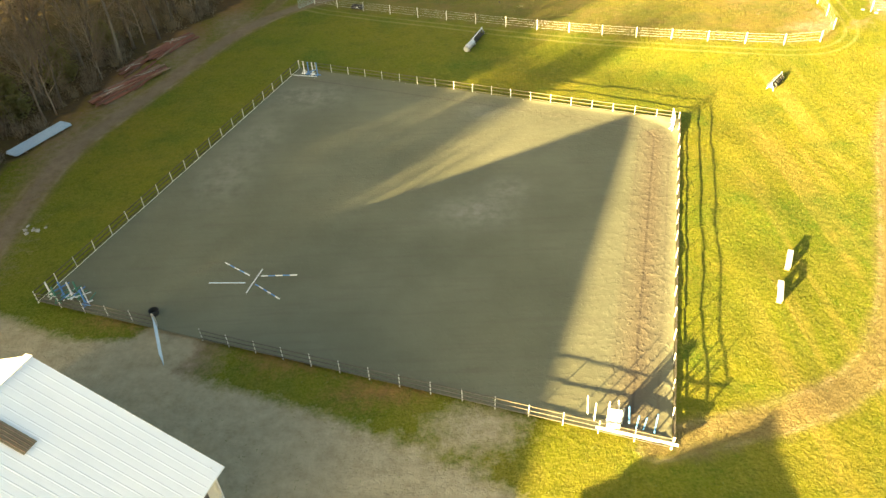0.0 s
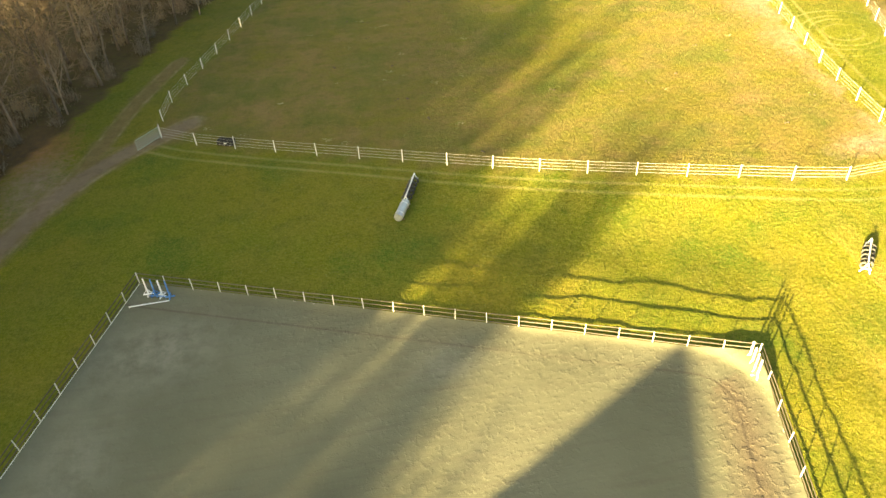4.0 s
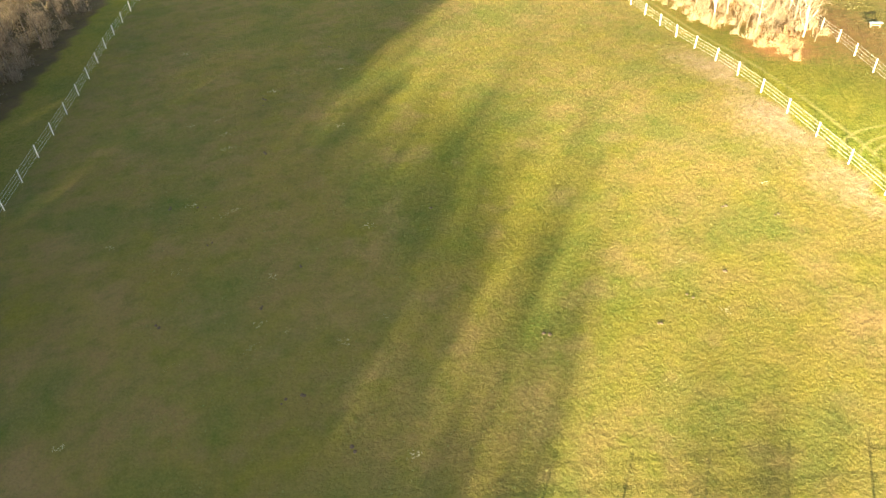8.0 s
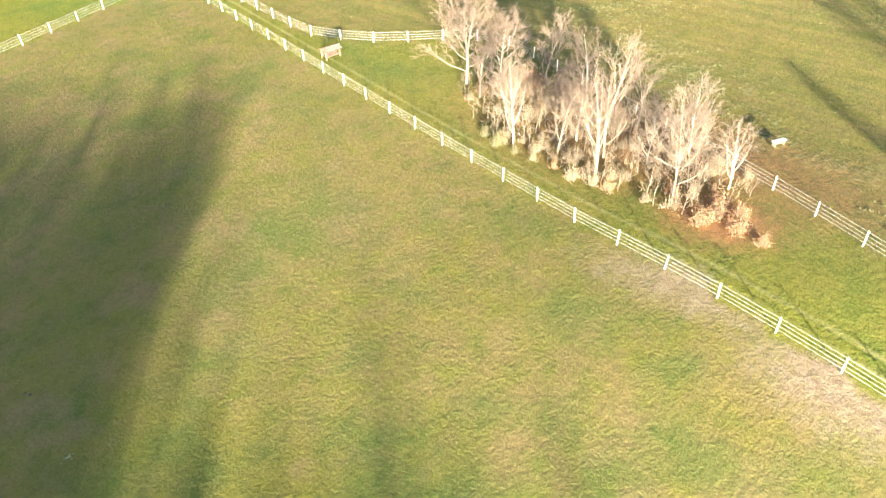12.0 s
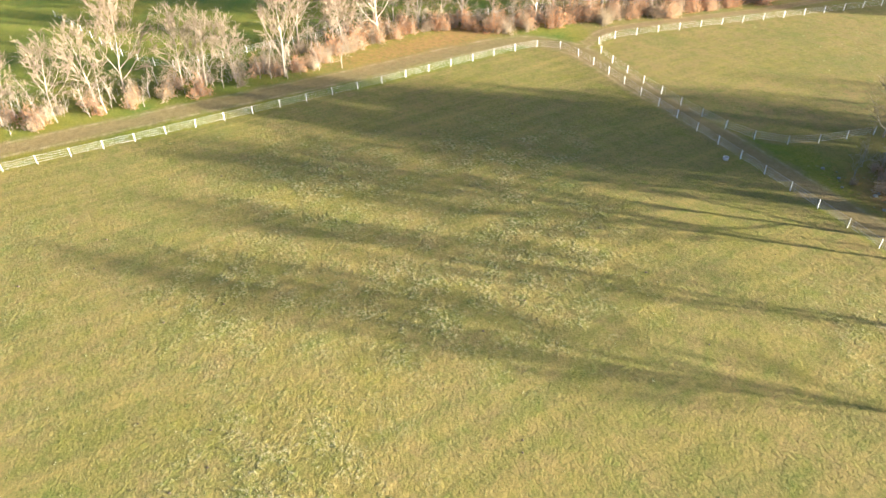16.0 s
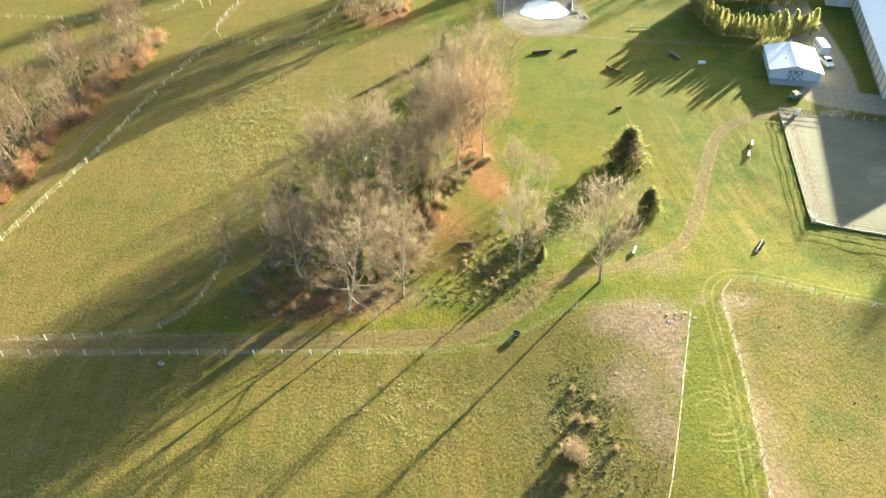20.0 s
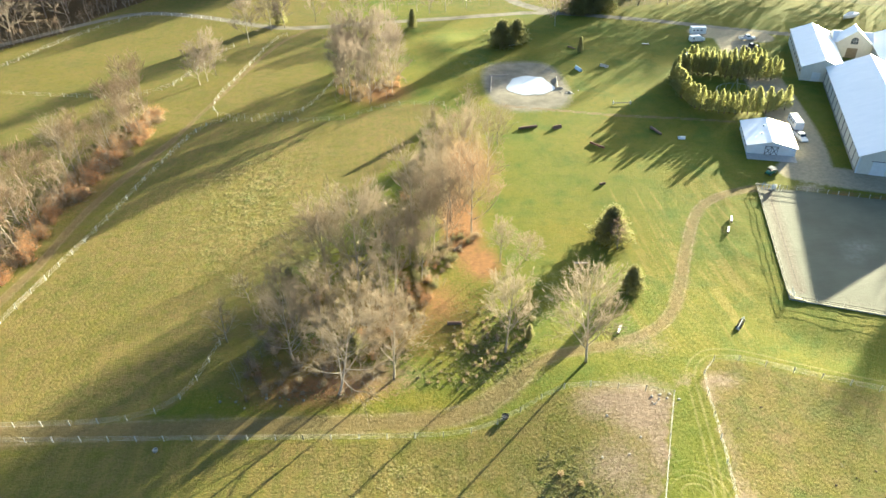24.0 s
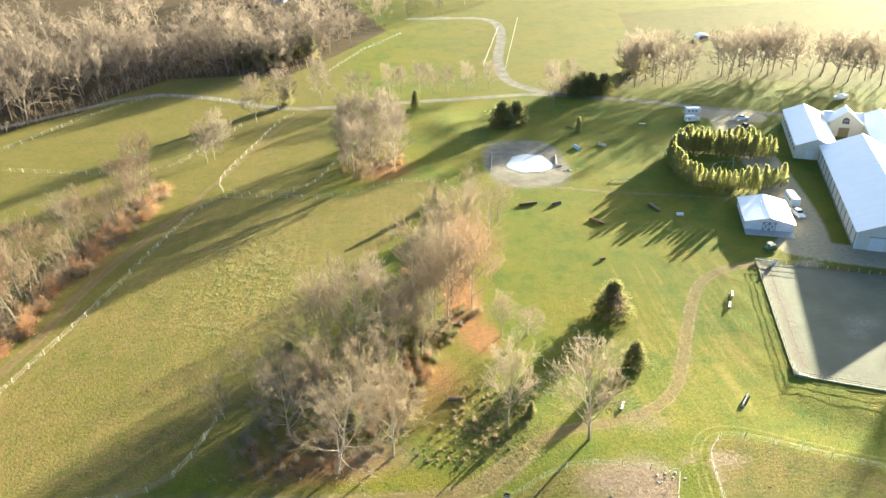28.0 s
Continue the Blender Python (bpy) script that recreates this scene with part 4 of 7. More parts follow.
pasture_fence([(143, -103), (147, -99), (150, -88), (155, -66), (160, -47), (160.4, -38), (157, -31.5), (144, -29.4), (132, -31), (127, -42), (123, -54)], "white paddock fence beside a grassy lane")
pasture_fence([(252, -70), (247, -79), (241, -86), (235, -100), (224, -118), (208, -137.6), (193, -134), (178, -128), (164, -121)], "far white paddock fence below the woods")
pasture_fence([(252, -64), (238, -60), (221, -56), (205, -52.4), (188, -50.6)], "far white paddock fence across the pasture")
pasture_fence([(188, -50.6), (178, -56), (173, -68), (168, -80), (162, -93)], "far white paddock fence beside bare trees")
pasture_fence([(264, 171), (222, 159), (221.9, 147), (221, 128), (217, 104), (211, 82), (203, 56)], "white paddock fence behind a strip of bare trees")
for line in ([(58, -164), (39, -242)], [(48, -159), (24, -263)], [(136, -157), (116, -205), (96, -236)]):
    pasture_fence(line, "far white board fence climbing the hill", 4.6, 0)


def gate(x, y, z, turn, length, mat, label, bars=5):
    """A tubular field gate."""
    b = base("field_gate", x, y, z, turn, label, "gate")
    part("gate_frame", Geo().tube([(0, 0, 0.15), (length, 0, 0.15), (length, 0, 1.25), (0, 0, 1.25), (0, 0, 0.15)], 0.035, 6), mat, b)
    for i in range(1, bars):
        part("bar", Geo().tube([(0, 0, 0.15 + 1.1 * i / bars), (length, 0, 0.15 + 1.1 * i / bars)], 0.022, 5), mat, b)
    part("hinge_post", Geo().tube([(-0.12, 0, 0), (-0.12, 0, 1.5)], 0.09, 8), BOARD, b)
    return b


gate(-23.2, 39.8, 0, -67, 4.4, PALEBLUE, "pale blue tubular gate standing open at the arena")
gate(-19.35, 113.3, gz(-19.35, 113.3), -129, 3.3, PALEGREEN, "pale green tubular paddock gate")


# ---- trees ----
def wander(rng, p, d, length, n, bend, lift):
    pts = [p]
    for _ in range(n):
        d = (d + Vector(rng.normal(0, bend, 3)) + Vector((0, 0, lift))).normalized()
        pts.append(pts[-1] + d * (length / n))
    return pts, d


def bare_tree(seed, height, spread, kids, twig_r, first=0.3, cheap=False):
    """Trunk, limbs that sweep out and up, and a crown of fine rising twigs, all tapered."""
    rng = np.random.default_rng(seed)
    wood, twigs = Geo(), Geo()
    r0 = height * 0.0095
    tp, _ = wander(rng, Vector((0, 0, -0.1)), Vector((rng.normal(0, 0.05), rng.normal(0, 0.05), 1)).normalized(), height * 0.93, 7, 0.06, 0.06)
    wood.tube(tp, [r0 * (1.3 if i == 0 else 1 - 0.88 * i / 7) for i in range(8)], 4 if cheap else 7)
    up = Vector((0, 0, 1))

    def at(pts, f):
        s = f * (len(pts) - 1)
        i = min(int(s), len(pts) - 2)
        return pts[i].lerp(pts[i + 1], s - i), (pts[i + 1] - pts[i]).normalized()

    def off(d, angle, roll):
        a = d.cross((0.2, 0.4, 1.0) if abs(d.z) < 0.85 else (1, 0.1, 0)).normalized()
        a = Matrix.Rotation(roll, 3, d) @ a
        return (d * math.cos(angle) + a * math.sin(angle)).normalized()

    rx = 0.25 * spread * height
    n1, n2, n3, n4 = kids
    limbs = [(tp[4:], r0 * 0.4)]
    for i in range(n1):
        g = (i + rng.random() * 0.7) / n1
        f1 = first + (0.72 - first) * g
        p1, _ = at(tp, f1)
        rr = rng.uniform(0.68, 1.0) * (1 - 0.62 * g * g)
        a = i * 2.4 + rng.uniform(0, 0.9)
        out = Vector((math.cos(a), math.sin(a), 0))
        end = out * rx * rr * rng.uniform(0.85, 1.1) + Vector((tp[5].x, tp[5].y, 0))
        end.z = max(height * (0.36 + 0.20 * g + 0.42 * math.sqrt(1 - rr * rr)) * rng.uniform(0.88, 1.06), p1.z + 0.10 * height)
        span = (end - p1).length
        mid = p1.lerp(end, 0.5) + out * 0.10 * span - up * 0.10 * span + Vector(rng.normal(0, 0.05, 3)) * span
        n = 2 if cheap else 4
        pts = [p1.lerp(mid, t).lerp(mid.lerp(end, t), t) for t in np.linspace(0, 1, n + 1)]
        thick = r0 * (0.50 - 0.28 * g)
        wood.tube(pts, [thick * (1 - 0.78 * j / n) for j in range(n + 1)], 3 if cheap else 5, False)
        limbs.append((pts, thick))
    for pts, thick in limbs:
        for j in range(n2):
            f2 = 0.18 + 0.82 * (j + rng.random() * 0.8) / n2
            p2, d2 = at(pts, min(f2, 1))
            l2 = height * 0.19 * (1.2 - 0.6 * f2) * rng.uniform(0.6, 1.25) * math.sqrt(spread / 1.2)
            q2, _ = wander(rng, p2, (off(d2, rng.uniform(0.45, 1.0), rng.uniform(0, 6.28)) + up * 0.08).normalized(), l2, 2, 0.16, 0.08)
            if cheap:
                twigs.spike(q2[0], q2[2], thick * 0.4, 2)
            else:
                twigs.tube(q2, [thick * 0.36, thick * 0.24, thick * 0.08], 3, False)
            for k in range(n3):
                p3, d3 = at(q2, min(0.2 + 0.8 * (k + rng.random()) / n3, 1))
                l3 = l2 * rng.uniform(0.3, 0.62)
                d3 = (off(d3, rng.uniform(0.3, 0.85), rng.uniform(0, 6.28)) + up * 0.08).normalized()
                e3 = p3 + d3 * l3
                twigs.spike(p3, e3, twig_r, 2 if cheap else 3)
                for _ in range(n4):
                    p4 = p3.lerp(e3, rng.uniform(0.2, 0.9))
                    twigs.spike(p4, p4 + (off(d3, rng.uniform(0.3, 0.8), rng.uniform(0, 6.28)) + up * 0.08) * l3 * rng.uniform(0.35, 0.7), twig_r * 0.7, 2)
    return wood, twigs


TREE_KINDS = {}
KINDS = [
    ("tall", 11, 1.15, (11, 9, 9, 4), 0.16, BARK, TWIG), ("tall_b", 12, 1.1, (11, 9, 9, 4), 0.20, BARK, TWIG),
    ("round", 13, 1.45, (13, 9, 9, 4), 0.12, BARK, TWIG), ("round_b", 14, 1.35, (13, 9, 9, 4), 0.15, BARK, TWIG),
    ("wood", 15, 1.05, (8, 7, 4, 1), 0.34, BARKDARK, TWIGDARK), ("wood_b", 16, 1.15, (8, 7, 4, 1), 0.3, BARKDARK, TWIGDARK),
    ("slim", 18, 0.75, (9, 8, 8, 4), 0.12, BARKMID, TWIGPINK), ("slim_b", 19, 0.9, (9, 8, 8, 4), 0.1, BARK, TWIGPINK),
    ("mid", 20, 1.25, (9, 8, 7, 2), 0.13, BARK, TWIG), ("mid_b", 25, 1.1, (9, 8, 7, 2), 0.16, BARK, TWIG),
    ("dome", 29, 1.6, (14, 9, 9, 4), 0.16, BARK, TWIGPINK), ("warm", 31, 1.35, (13, 9, 9, 4), 0.14, BARK, TWIGWARM),
    ("strip", 33, 1.35, (10, 9, 9, 1), 0.12, BARKMID, TWIGWARM), ("strip_b", 36, 1.2, (10, 9, 9, 1), 0.16, BARKMID, TWIGWARM),
    ("road", 39, 1.3, (11, 9, 8, 2), 0.14, BARK, TWIGFAR), ("road_b", 41, 1.15, (11, 9, 8, 2), 0.16, BARK, TWIGFAR),
    ("edge", 43, 1.5, (13, 8, 7, 2), 0.14, BARKMID, TWIGWARM), ("edge_b", 45, 1.4, (12, 8, 7, 2), 0.2, BARKMID, TWIGWARM),
    ("sucker", 27, 1.4, (6, 5, 3, 0), 0.05, BARK, TWIG), ("far", 17, 1.4, (8, 7, 11, 0), 0.16, BARK, TWIG)]
for nm, seed, spread, kids, first, wood_m, twig_m in KINDS:
    w, t = bare_tree(seed, 10.0, spread, kids, {"far": 0.031, "dome": 0.013, "round": 0.0135, "round_b": 0.0135, "tall": 0.0135, "tall_b": 0.0135, "warm": 0.0135, "sucker": 0.045, "wood": 0.03, "wood_b": 0.03, "slim": 0.013, "slim_b": 0.013, "mid": 0.017, "mid_b": 0.017, "strip": 0.024, "strip_b": 0.024, "road": 0.028, "road_b": 0.028}.get(nm, 0.019), first=first, cheap=nm in ("far", "sucker", "wood", "wood_b", "road", "road_b"))
    TREE_KINDS[nm] = (w.mesh("trunk", wood_m, True), t.mesh("crown", twig_m))


def tree(kind, x, y, height, turn, label="tall bare deciduous tree with pale bark", group="bare trees", wide=1.0):
    b = base("bare_tree", x, y, gz(x, y), turn, label, "tree", group)
    s = height / 10.0
    b.scale = (s * wide, s * wide, s)
    wm, tm = TREE_KINDS[kind]
    part("trunk", wm, None, b)
    part("crown", tm, None, b)
    return b


def shrub_geo(seed, leaves, width, height, stems):
    """Fine upright stems and small ragged leaves in an uneven mound."""
    rng = np.random.default_rng(seed)
    g, lv = Geo(), Geo()
    for _ in range(stems):
        a, r = rng.uniform(0, 6.28), rng.uniform(0.05, 1.0) ** 0.6
        wob = 0.75 + 0.35 * math.sin(3 * a + seed)
        p = Vector((0.36 * width * r * wob * math.cos(a), 0.36 * width * r * wob * math.sin(a), -0.05))
        q = Vector((0.5 * width * r * wob * math.cos(a) + rng.normal(0, 0.15), 0.5 * width * r * wob * math.sin(a) + rng.normal(0, 0.15), height * (1.05 - 0.7 * r * r) * rng.uniform(0.3, 1.35)))
        g.spike(p, q, 0.022)
        for _ in range(leaves):
            c = p.lerp(q, rng.uniform(0.1, 1.0)) + Vector(rng.normal(0, 0.17, 3)) * width * 0.5
            c.z = max(c.z, 0.03)
            d = Vector(rng.normal(0, 1, 3)).normalized()
            e = d.cross(Vector(rng.normal(0, 1, 3))).normalized()
            s = rng.uniform(0.05, 0.13)
            lv.add((c - d * s, c + e * s * 0.8, c + d * s), ((0, 1, 2),))
    return g, lv


SHRUB_KINDS = {}
for nm, seed, mat, leaves in (("green", 26, NEEDLE, 9), ("weed", 28, WEED, 10), ("rust", 21, RUST, 8), ("brush", 22, BRUSH, 6), ("brush_b", 23, BRUSH, 9), ("dark", 24, TWIGDARK, 5)):
    g, lv = shrub_geo(seed, leaves, 2.6, 2.0, 78)
    SHRUB_KINDS[nm] = (g.mesh("branchwork", TWIG), lv.mesh("foliage", mat))


def shrub(kind, x, y, size, turn, label="dry brown shrub under bare trees"):
    b = base("shrub", x, y, gz(x, y), turn, label, "shrub", "undergrowth")
    b.scale = (size, size, size)
    g, lv = SHRUB_KINDS[kind]
    part("branchwork", g, None, b)
    part("foliage", lv, None, b)


def conifer_geo(seed, height, width, branches, sprays, columnar):
    """Whorls of branches clad in short sprays; the outline is uneven, with gaps."""
    rng = np.random.default_rng(seed)
    trunk = Geo().tube([(0, 0, -0.1), (0, 0, height * 0.5), (0, 0, height * 0.95)], [height * 0.022, height * 0.013, 0.01], 6)
    g = Geo()
    lump = rng.uniform(0.88, 1.08, 7) if columnar else rng.uniform(0.7, 1.15, 7)
    for i in range(branches):
        f = (i + rng.random()) / branches
        a = i * 2.4 + rng.uniform(-0.5, 0.5)
        prof = (1.04 - f) ** 0.85 if columnar else min(1.0, 0.72 + 2.0 * f) * (1.04 - f) ** 0.95
        r = width / 2 * prof * lump[int(a * 3.3) % 7] * rng.uniform(0.75, 1.1)
        out = Vector((math.cos(a), math.sin(a), 0.8 if columnar else rng.uniform(-0.1, 0.35)))
        root = Vector((0, 0, height * (0.01 + 0.95 * f if columnar else 0.03 + 0.91 * f)))
        for k in range(sprays):
            u = 0.25 + 0.75 * ((k + rng.random()) / sprays) ** (1.0 if columnar else 0.6)
            c = root + out * r * u + Vector(rng.normal(0, 0.055, 3)) * width * (0.5 if columnar else 1.0)
            d = (out.normalized() + Vector(rng.normal(0, 0.55, 3))).normalized()
            s = height * (rng.uniform(0.016, 0.034) if columnar else rng.uniform(0.02, 0.042) * (24 / max(sprays, 24)) ** 0.7)
            e = d.cross(Vector(rng.normal(0, 1, 3))).normalized() * s * 0.55
            g.add((c - d * s * 0.5 - e, c - d * s * 0.5 + e, c + d * s * 1.3), ((0, 1, 2),))
            g.add((c - d * s * 0.2, c + e * 1.4, c + d.cross(e).normalized() * s + d * s * 0.6), ((0, 1, 2),))
    return trunk, g


CONE_KINDS = {}
for nm, seed, w, n, m2, col, mat in (("cedar", 31, 6.4, 110, 20, False, NEEDLE), ("cedar_b", 35, 7.6, 120, 24, False, NEEDLE), ("cedar_fine", 37, 6.8, 150, 46, False, NEEDLE), ("spruce", 32, 5.0, 100, 16, False, NEEDLE), ("hedge", 33, 5.2, 110, 13, True, HEDGE), ("hedge_b", 34, 4.6, 110, 13, True, HEDGE)):
    t, g = conifer_geo(seed, 10.0, w, n, m2, col)
    CONE_KINDS[nm] = (t.mesh("trunk", BARKDARK), g.mesh("foliage", mat))


def conifer(kind, x, y, height, turn, label, group="evergreens", name="evergreen_tree", wide=1.0):
    b = base(name, x, y, gz(x, y), turn, label, "tree", group)
    b.scale = (height / 10 * wide, height / 10 * wide, height / 10)
    t, g = CONE_KINDS[kind]
    part("trunk", t, None, b)
    part("foliage", g, None, b)


rt = np.random.default_rng(77)


def scatter(n, ring, gap):
    """Places inside a ring, no nearer to one another than gap."""
    xs, ys = [p[0] for p in ring], [p[1] for p in ring]
    out = []
    for _ in range(n * 40):
        x, y = rt.uniform(min(xs), max(xs)), rt.uniform(min(ys), max(ys))
        if inside(np.array([x]), np.array([y]), ring)[0] and all((x - a) ** 2 + (y - b) ** 2 > gap * gap for a, b in out):
            out.append((x, y))
            if len(out) == n:
                break
    return out


def joined(name, spots, pieces, lo, hi, label, category, wide=(0.95, 1.35), top=None):
    """Many copies of a few meshes in one object of kind stuff, each with a size and a turn of its own."""
    owner = None
    for me_in, mat in pieces:
        v = np.empty(len(me_in.vertices) * 3, np.float32)
        me_in.vertices.foreach_get("co", v)
        v = v.reshape(-1, 3)
        lens = np.empty(len(me_in.polygons), np.int32)
        me_in.polygons.foreach_get("loop_total", lens)
        flat = np.empty(len(me_in.loops), np.int32)
        me_in.loops.foreach_get("vertex_index", flat)
        rng = np.random.default_rng(91)
        allv, allf = [], []
        for k, (x, y) in enumerate(spots):
            s, a = rng.uniform(lo, hi), rng.uniform(0, 6.28)
            s = min(s, top(x, y) / 10) if top else s
            wd = s * rng.uniform(*wide)
            c, sn = math.cos(a), math.sin(a)
            allv.append(np.stack([(v[:, 0] * c - v[:, 1] * sn) * wd + x, (v[:, 0] * sn + v[:, 1] * c) * wd + y, v[:, 2] * s + gz(x, y)], -1))
            allf.append(flat + k * len(v))
        me = bpy.data.meshes.new(name)
        cv, cl, ln = np.vstack(allv).astype(np.float32), np.concatenate(allf).astype(np.int32), np.tile(lens, len(spots))
        me.vertices.add(len(cv))
        me.vertices.foreach_set("co", cv.ravel())
        me.loops.add(len(cl))
        me.loops.foreach_set("vertex_index", cl)
        me.polygons.add(len(ln))
        me.polygons.foreach_set("loop_start", (np.cumsum(ln) - ln).astype(np.int32))
        me.update()
        me.validate()
        me.materials.append(mat)
        if owner is None:
            owner = lone(name, me, mat, label, category, kind="stuff")
        else:
            tagged(part("crown_mass", me, mat, owner), kind="stuff")


def brush_stuff(spots, lo, hi, label, kinds):
    """Undergrowth too thick to count, sorted by kind."""
    for i, k in enumerate(kinds):
        g, lv = SHRUB_KINDS[k]
        joined("undergrowth", spots[i::len(kinds)], ((lv, lv.materials[0]), (g, TWIG)), lo, hi, label, "undergrowth", (0.9, 1.2))



def twiggy(ring, n, gap, lo, hi, label, bark=BARK, twig=TWIG):
    """Thin many-stemmed saplings and suckers, too thick to count."""
    joined("saplings", scatter(n, ring, gap), ((TREE_KINDS["sucker"][0], bark), (TREE_KINDS["sucker"][1], twig)), lo, hi, label, "saplings", (0.8, 1.3))


def canopy(x, y):
    """How tall the woods stand: cut so shadows end at a set reach, in stands side by side across the sun's heading."""
    across = y * math.cos(SUN_AZ) - x * math.sin(SUN_AZ)
    reach = 195 if across > 95 else 84 if 66.5 < across < 71.5 else 136 if across > 64 else 92 if across > 60 else 44 if across > 45 else 400
    return math.tan(SUN_EL) * (reach - x * math.cos(SUN_AZ) - y * math.sin(SUN_AZ))


# woods along the west edge
WEST_WOODS = [(-110, 46), (-50, 50), (-48, 66), (-45.5, 80), (-42.5, 95), (-39, 105), (-32, 116), (-26, 134), (-20, 150), (-13, 166), (-4, 190), (3, 206), (-20, 230), (-110, 230)]
EDGE_BAND = WEST_WOODS[1:12] + [(-10, 208), (-28, 160), (-46, 116), (-60, 80), (-62, 50)]
for x, y in scatter(70, EDGE_BAND, 4.0):
    tree(rt.choice(["wood", "wood_b"]), x, y, canopy(x, y) * rt.uniform(0.82, 1.0) if canopy(x, y) < 29 else rt.uniform(24, 29), rt.uniform(0, 360), "tall bare tree in shaded brown woods", "west woods")
# spreading trees leaning out of the wood edge
for x, y, k, w in ((-44.6, 87.6, "edge", 0.9), (-51.1, 87, "edge_b", 0.8), (-46.8, 78, "edge_b", 0.9), (-42.4, 99, "edge_b", 0.9), (-38, 110, "edge", 0.9), (-31, 122, "edge_b", 0.9), (-17.6, 151, "edge_b", 1.2)):
    tree(k, x, y, min(canopy(x, y) * 0.62, 11.5), 50 * x, "spreading bare tree with pale limbs at the wood edge", "west woods", w)
# slender trees added for their shade streaks: place across the sun's heading, reach of the shadow, breadth
for across, reach, w in ((67, 140, 0.48), (65.2, 130, 0.42), (71.6, 132, 0.35), (74, 139, 0.48), (76.2, 149, 0.36), (78.4, 156, 0.40), (80.2, 126, 0.35), (84.6, 143, 0.42), (86.2, 142, 0.34), (89.7, 158, 0.36), (61.2, 118, 0.45), (62.8, 112, 0.4), (50.2, 105, 0.50), (52.2, 108, 0.45), (91.6, 136, 0.3), (47.8, 86, 0.35), (96, 190, 0.36), (97.6, 198, 0.4), (99.4, 178, 0.4), (103, 196, 0.4), (104.6, 188, 0.36), (108.5, 194, 0.45), (111, 200, 0.45), (113, 190, 0.4)):
    along_sun = 12.0 if across > 95 else -4.0 if across > 70 else -16.0
    x, y = along_sun * math.cos(SUN_AZ) - across * math.sin(SUN_AZ), along_sun * math.sin(SUN_AZ) + across * math.cos(SUN_AZ)
    tree("wood", x, y, math.tan(SUN_EL) * (reach - along_sun), 40 * across, "added slender bare tree casting a streak of shade", "west woods", w)
# two unseen trees added to thin the sunlight falling on the arena
for across, reach in ((49.5, 60), (57.5, 62)):
    x, y = -32 * math.cos(SUN_AZ) - across * math.sin(SUN_AZ), -32 * math.sin(SUN_AZ) + across * math.cos(SUN_AZ)
    tree("edge_b", x, y, math.tan(SUN_EL) * (reach + 32), 40 * across, "added bare tree thinning the sunlight on the arena", "west woods", 0.85)
for k, n in (("wood", 42), ("wood_b", 36)):
    joined("west_woods", scatter(n, WEST_WOODS, 6.5), ((TREE_KINDS[k][0], BARKDARK), (TREE_KINDS[k][1], TWIGDARK)), 1.9, 2.5, "deep shaded brown woods beyond the trail", "woods", (0.9, 1.1), canopy)
joined("west_woods", scatter(40, [(-112, 50), (-80, 50), (-74, 90), (-60, 130), (-112, 130)], 4.0), ((TREE_KINDS["far"][0], BARKDARK), (TREE_KINDS["far"][1], TWIGDARK)), 1.8, 2.4, "deep brown woods far behind the trail", "woods", (1.2, 1.7), canopy)
brush_stuff(scatter(150, EDGE_BAND, 2.2), 0.7, 1.6, "tangled brown brush under the west woods", ["dark", "brush", "dark"])
joined("saplings", scatter(44, EDGE_BAND, 2.6), ((TREE_KINDS["sucker"][0], BARKDARK), (TREE_KINDS["sucker"][1], TWIGDARK)), 0.5, 0.9, "thin brown saplings crowding the wood edge", "saplings", (0.6, 0.9))
for x, y, h in ((-52, 78, 5.5), (-55, 71, 5), (-50, 88, 5), (-57, 83, 7), (-48, 99, 4), (-54, 93, 6), (-51, 66, 4)):
    conifer("cedar_b", x, y, h, 40, "dark evergreen bush inside shaded woods", wide=1.5)
barn_woods = scatter(70, [(-130, -60), (-74, -50), (-69, -10), (-63, 14), (-57, 30), (-53, 46), (-130, 48)], 4.4)
FAR_PAIR = ((TREE_KINDS["far"][0], BARK), (TREE_KINDS["far"][1], TWIG))
joined("barn_woods", [p for p in barn_woods if p[1] < 8], FAR_PAIR, 1.5, 1.8, "bare woods behind the riding barn", "woods", (1.1, 1.5))
joined("barn_woods", [p for p in barn_woods if p[1] >= 8] + scatter(24, [(-125, 8), (-65, 12), (-58, 30), (-54, 45), (-125, 47)], 2.7), FAR_PAIR, 2.0, 2.6, "tall bare woods behind the riding barn", "woods", (1.0, 1.35), canopy)
for x, y, h in ((-81, -6, 27), (-78.5, -2.5, 25), (-84, -4, 24)):
    tree("far", x, y, h, 40, "tall bare tree standing above the woods", "west woods", 0.8)

# a row of unseen trees added so their shadows trim the arena's lit wedge
for i in range(9):
    across, along_sun = 45.5 + 1.9 * i, -46.0 + 5.0 * (i % 3)
    x, y = along_sun * math.cos(SUN_AZ) - across * math.sin(SUN_AZ), along_sun * math.sin(SUN_AZ) + across * math.cos(SUN_AZ)
    tree("wood_b", x, y, math.tan(SUN_EL) * (rt.uniform(36, 56) - along_sun), 70 * i, "added bare tree shading part of the arena sand", "west woods", 0.55)
twiggy([(-74, -12), (-64, 14), (-58, 30), (-54, 46), (-64, 46), (-78, 8)], 120, 1.6, 0.7, 1.15, "tangled saplings along the woods by the barn")

